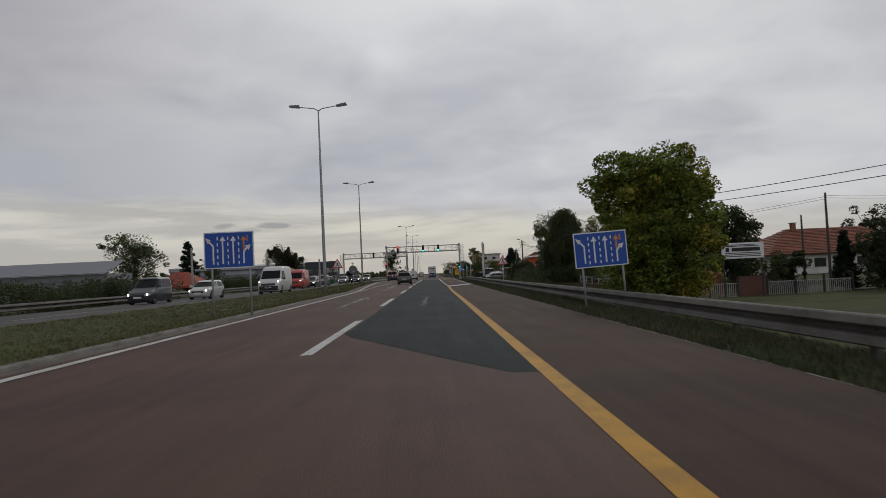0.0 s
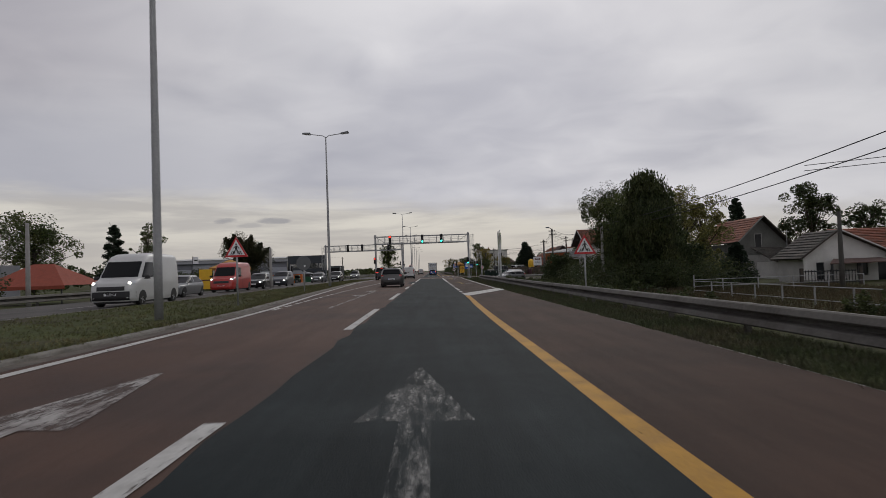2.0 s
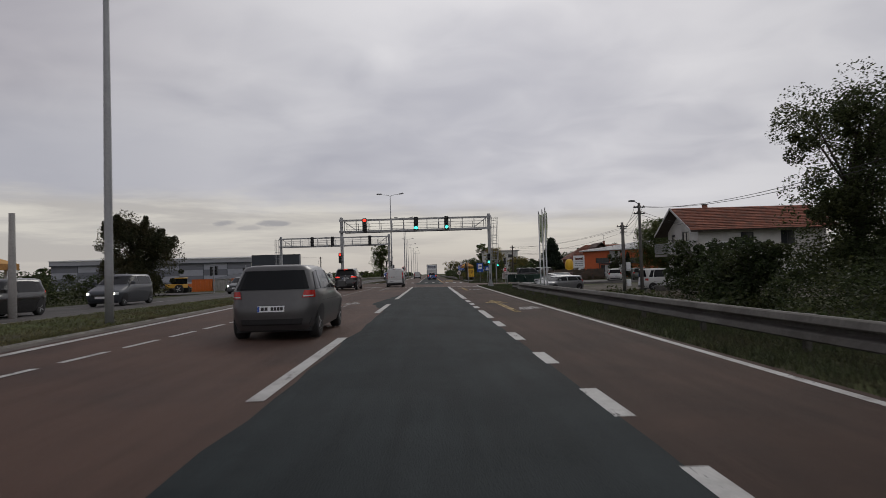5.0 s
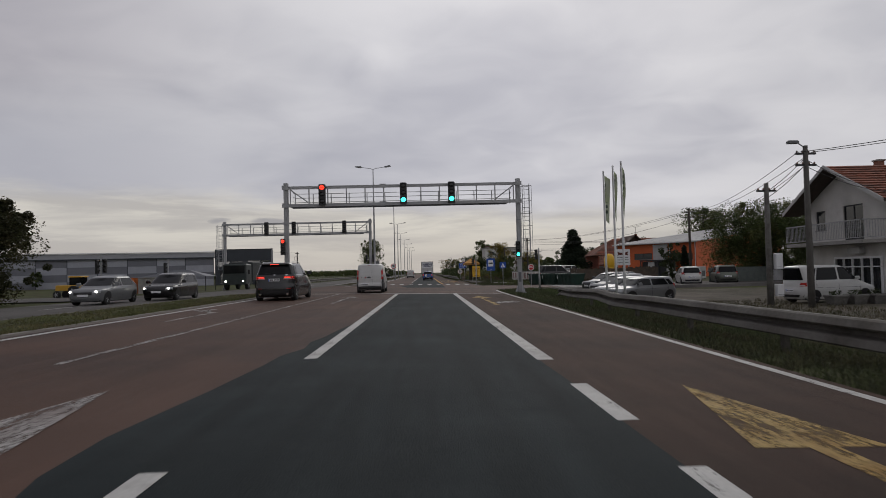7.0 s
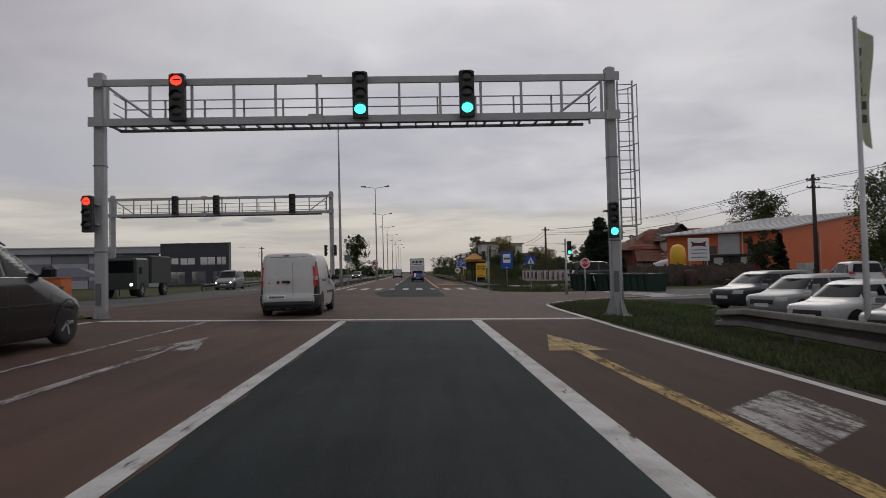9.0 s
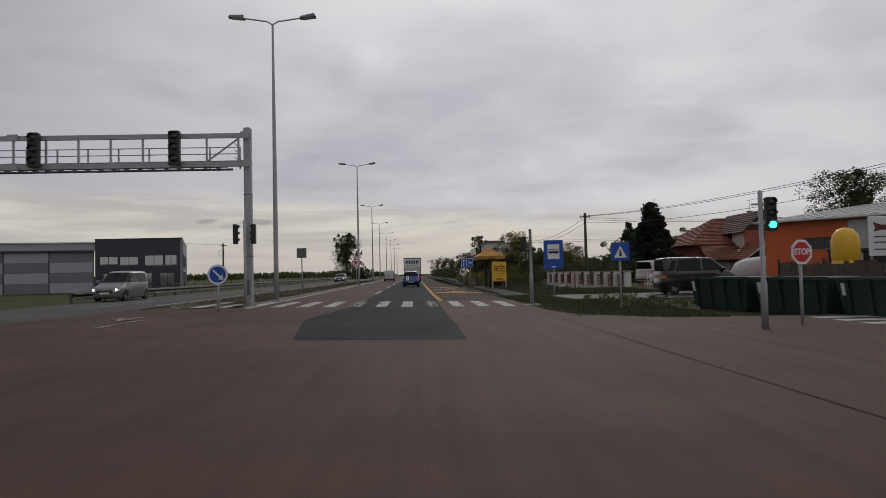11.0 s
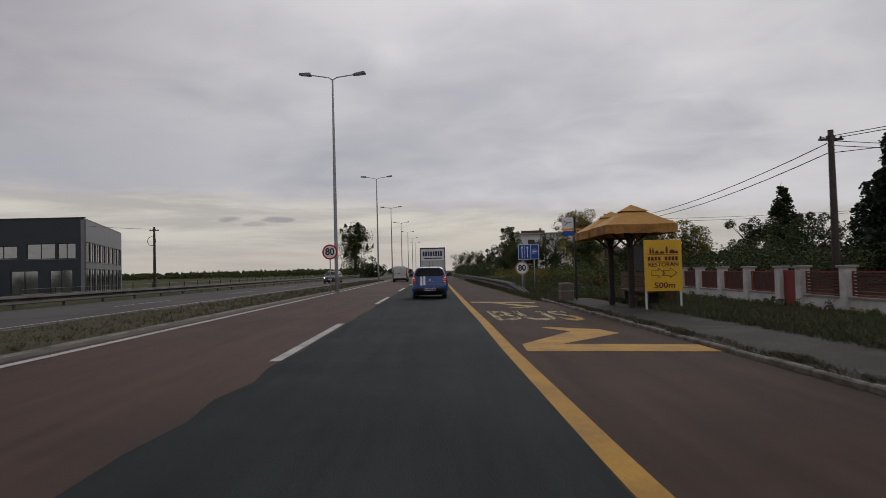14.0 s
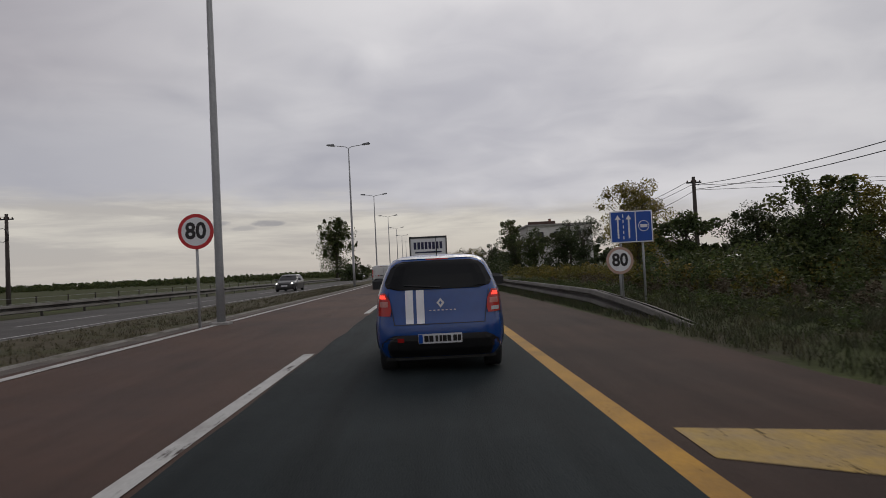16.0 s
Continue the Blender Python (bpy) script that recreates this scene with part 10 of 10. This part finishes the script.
for k in range(4):
    pl = thing("flower_tub", pose(18.6 + 1.0 * k, 116.5 + 0.12 * k, ground_z(18.6 + 1.0 * k, 116.5) + 0.02, 0, 0, 4 * k) @ Matrix.Diagonal((0.9, 0.9, 0.72, 1.0)), "square grey concrete flower tub with a low plant", "flower tub", "flower tubs")
    part("tub", Mesh().add([(-0.3, -0.3, 0), (0.3, -0.3, 0), (0.3, 0.3, 0), (-0.3, 0.3, 0), (-0.4, -0.4, 0.6), (0.4, -0.4, 0.6), (0.4, 0.4, 0.6), (-0.4, 0.4, 0.6)], [(0, 3, 2, 1), (0, 1, 5, 4), (1, 2, 6, 5), (2, 3, 7, 6), (3, 0, 4, 7), (4, 5, 6, 7)]), AGED_POLE, pl)
    part("rim", Mesh().soft(-0.43, 0.43, -0.43, 0.43, 0.55, 0.66, 0.02), AGED_POLE, pl)
    v, f = leaf_cloud([(0, 0, 0.75), (0.15, 0.1, 0.85), (-0.18, 0.05, 0.8)], [0.25, 0.2, 0.2], 60, 0.1, 140 + k)
    cloud_part("plant", v, f, LEAF_DARK, pl, "low dark green plant")
hedge("dark bushes at the foot of the white house wall", 22.6, 33.0, 115.4, 117.6, 1.75, LEAF_DARK, 130, 70, 0.11, 150)
EB = thing("electric_box", pose(15.8, 116.7, 0), "two white electric meter boxes on the grey pole", "box")
for z0, z1 in ((1.05, 1.75), (-0.2, 0.35)):
    bx = part("box", Mesh().soft(0.15, 0.46, -0.14, 0.14, z0, z1, 0.02), SIGN_WHITE, EB)
    part("door_line", Mesh().box(0.19, 0.42, -0.146, -0.141, z0 + 0.08, z0 + 0.095), SIGN_BACK, bx)

KB = thing("company_board", pose(15.6, 29.5, -0.6), "white company signboard on posts behind the garden fence", "sign")
kb = part("board", Mesh().soft(-1.05, 1.05, -0.03, 0.03, 1.85, 2.62, 0.015), SIGN_WHITE, KB)
part("letter_bar", Mesh().box(-0.55, 0.85, -0.038, -0.031, 2.2, 2.38), SIGN_BLACK, kb)
part("emblem", Mesh().box(-0.85, -0.68, -0.038, -0.031, 2.18, 2.4), SIGN_BLACK, kb)
for z, a, b in ((2.5, -0.6, 0.6), (2.44, -0.8, 0.8), (2.1, -0.9, 0.9), (2.02, -0.9, 0.9), (1.94, -0.9, 0.9)):
    part("text_bar", Mesh().box(a, b, -0.038, -0.031, z, z + 0.035), SIGN_BLACK, kb)
for s in (-0.95, 0.95):
    part("post", Mesh().box(s - 0.03, s + 0.03, 0.031, 0.09, -0.2, 2.6), DARKMETAL, KB)
GF = thing("garden_fence", Matrix.Identity(4), "grey mesh garden fence with a brown sheet metal gate", "fence")
for i in range(7):
    x = 12.6 + 1.45 * i
    part("post", Mesh().box(x - 0.04, x + 0.04, 29.96, 30.04, -0.8, 0.3), DARKMETAL, GF)
    if i == 2:
        part("gate_panel", Mesh().box(x + 0.08, x + 1.4, 29.98, 30.02, -0.7, 0.35), mat("brown_sheet", (0.10, 0.04, 0.028), 0.7, vary=0.2), GF)
    elif i < 6:
        pf = part("panel", Mesh().box(x + 0.06, x + 1.4, 29.99, 30.01, 0.0, 0.04).box(x + 0.06, x + 1.4, 29.99, 30.01, -0.66, -0.62), GALV, GF)
        for k in range(13):
            part("wire", Mesh().box(x + 0.1 + 0.1 * k, x + 0.125 + 0.1 * k, 29.99, 30.01, -0.64, 0.03), GALV, pf)
PW = thing("picket_fence", Matrix.Identity(4), "rusting iron picket panel beside the garden gate", "fence")
for k in range(12):
    part("picket", Mesh().box(13.9 + 0.11 * k, 13.94 + 0.11 * k, 31.0, 31.03, -0.6, 0.75), RUST_RED, PW)
part("rail", Mesh().box(13.85, 15.25, 31.03, 31.06, 0.5, 0.55), RUST_RED, PW)
CF = thing("wire_fence", Matrix.Identity(4), "thin white tube fence around the cottage garden", "fence")
for i in range(8):
    y, x = 46 + 2.46 * i, 14.9 + 0.04 * i
    part("post", Mesh().tube((x, y, -0.9), (x, y, 0.12 if i < 7 else 0.45), 0.035, n=6), GALV, CF)
for z in (0.1, -0.42):
    part("rail", Mesh().tube((14.9, 46, z), (15.18, 63.2, z), 0.02, n=5), GALV, CF)
for i in range(5):
    x = 17.2 + 2.1 * i
    part("post", Mesh().tube((x, 64.0, -0.9), (x, 64.0, 0.2), 0.03, n=6), GALV, CF)
for z in (0.18, -0.2):
    part("rail", Mesh().tube((15.18, 63.2, z), (25.6, 64.0, z), 0.018, n=5), GALV, CF)
YG = thing("yard_gate", Matrix.Identity(4), "dark iron picket gate before the cottage yard", "gate")
for x in (23.6, 27.4):
    part("post", Mesh().box(x - 0.09, x + 0.09, 66.9, 67.08, -0.8, 0.55), WOOD_POLE, YG)
for z in (0.3, -0.45):
    part("rail", Mesh().box(23.7, 27.3, 66.96, 67.0, z, z + 0.06), DARKMETAL, YG)
for k in range(18):
    part("picket", Mesh().box(23.8 + 0.2 * k, 23.84 + 0.2 * k, 66.93, 66.955, -0.7, 0.42), DARKMETAL, YG)
FF = thing("field_fence", Matrix.Identity(4), "thin post fence along the open field", "fence")
for i in range(32):
    part("post", Mesh().box(-26.5, -26.42, 205 + 4 * i, 205.08 + 4 * i, -0.4, 0.85), WOOD_POLE, FF)
for z in (0.4, 0.75):
    part("wire", Mesh().tube((-26.46, 205, z), (-26.46, 329, z), 0.012, n=4), GALV, FF)
side_l = Mesh()
side_l.grid([[(x, y, lerp(x, [(-60, -0.16), (-26, -0.2), (-19.8, 0.045)])) for x in (-60, -40, -26, -22, -19.8)] for y in (136, 141, 147)])
tagged(part("road_side_left", side_l, GREY_ASPHALT), "grey asphalt side road on the far side", "road", kind="structure")
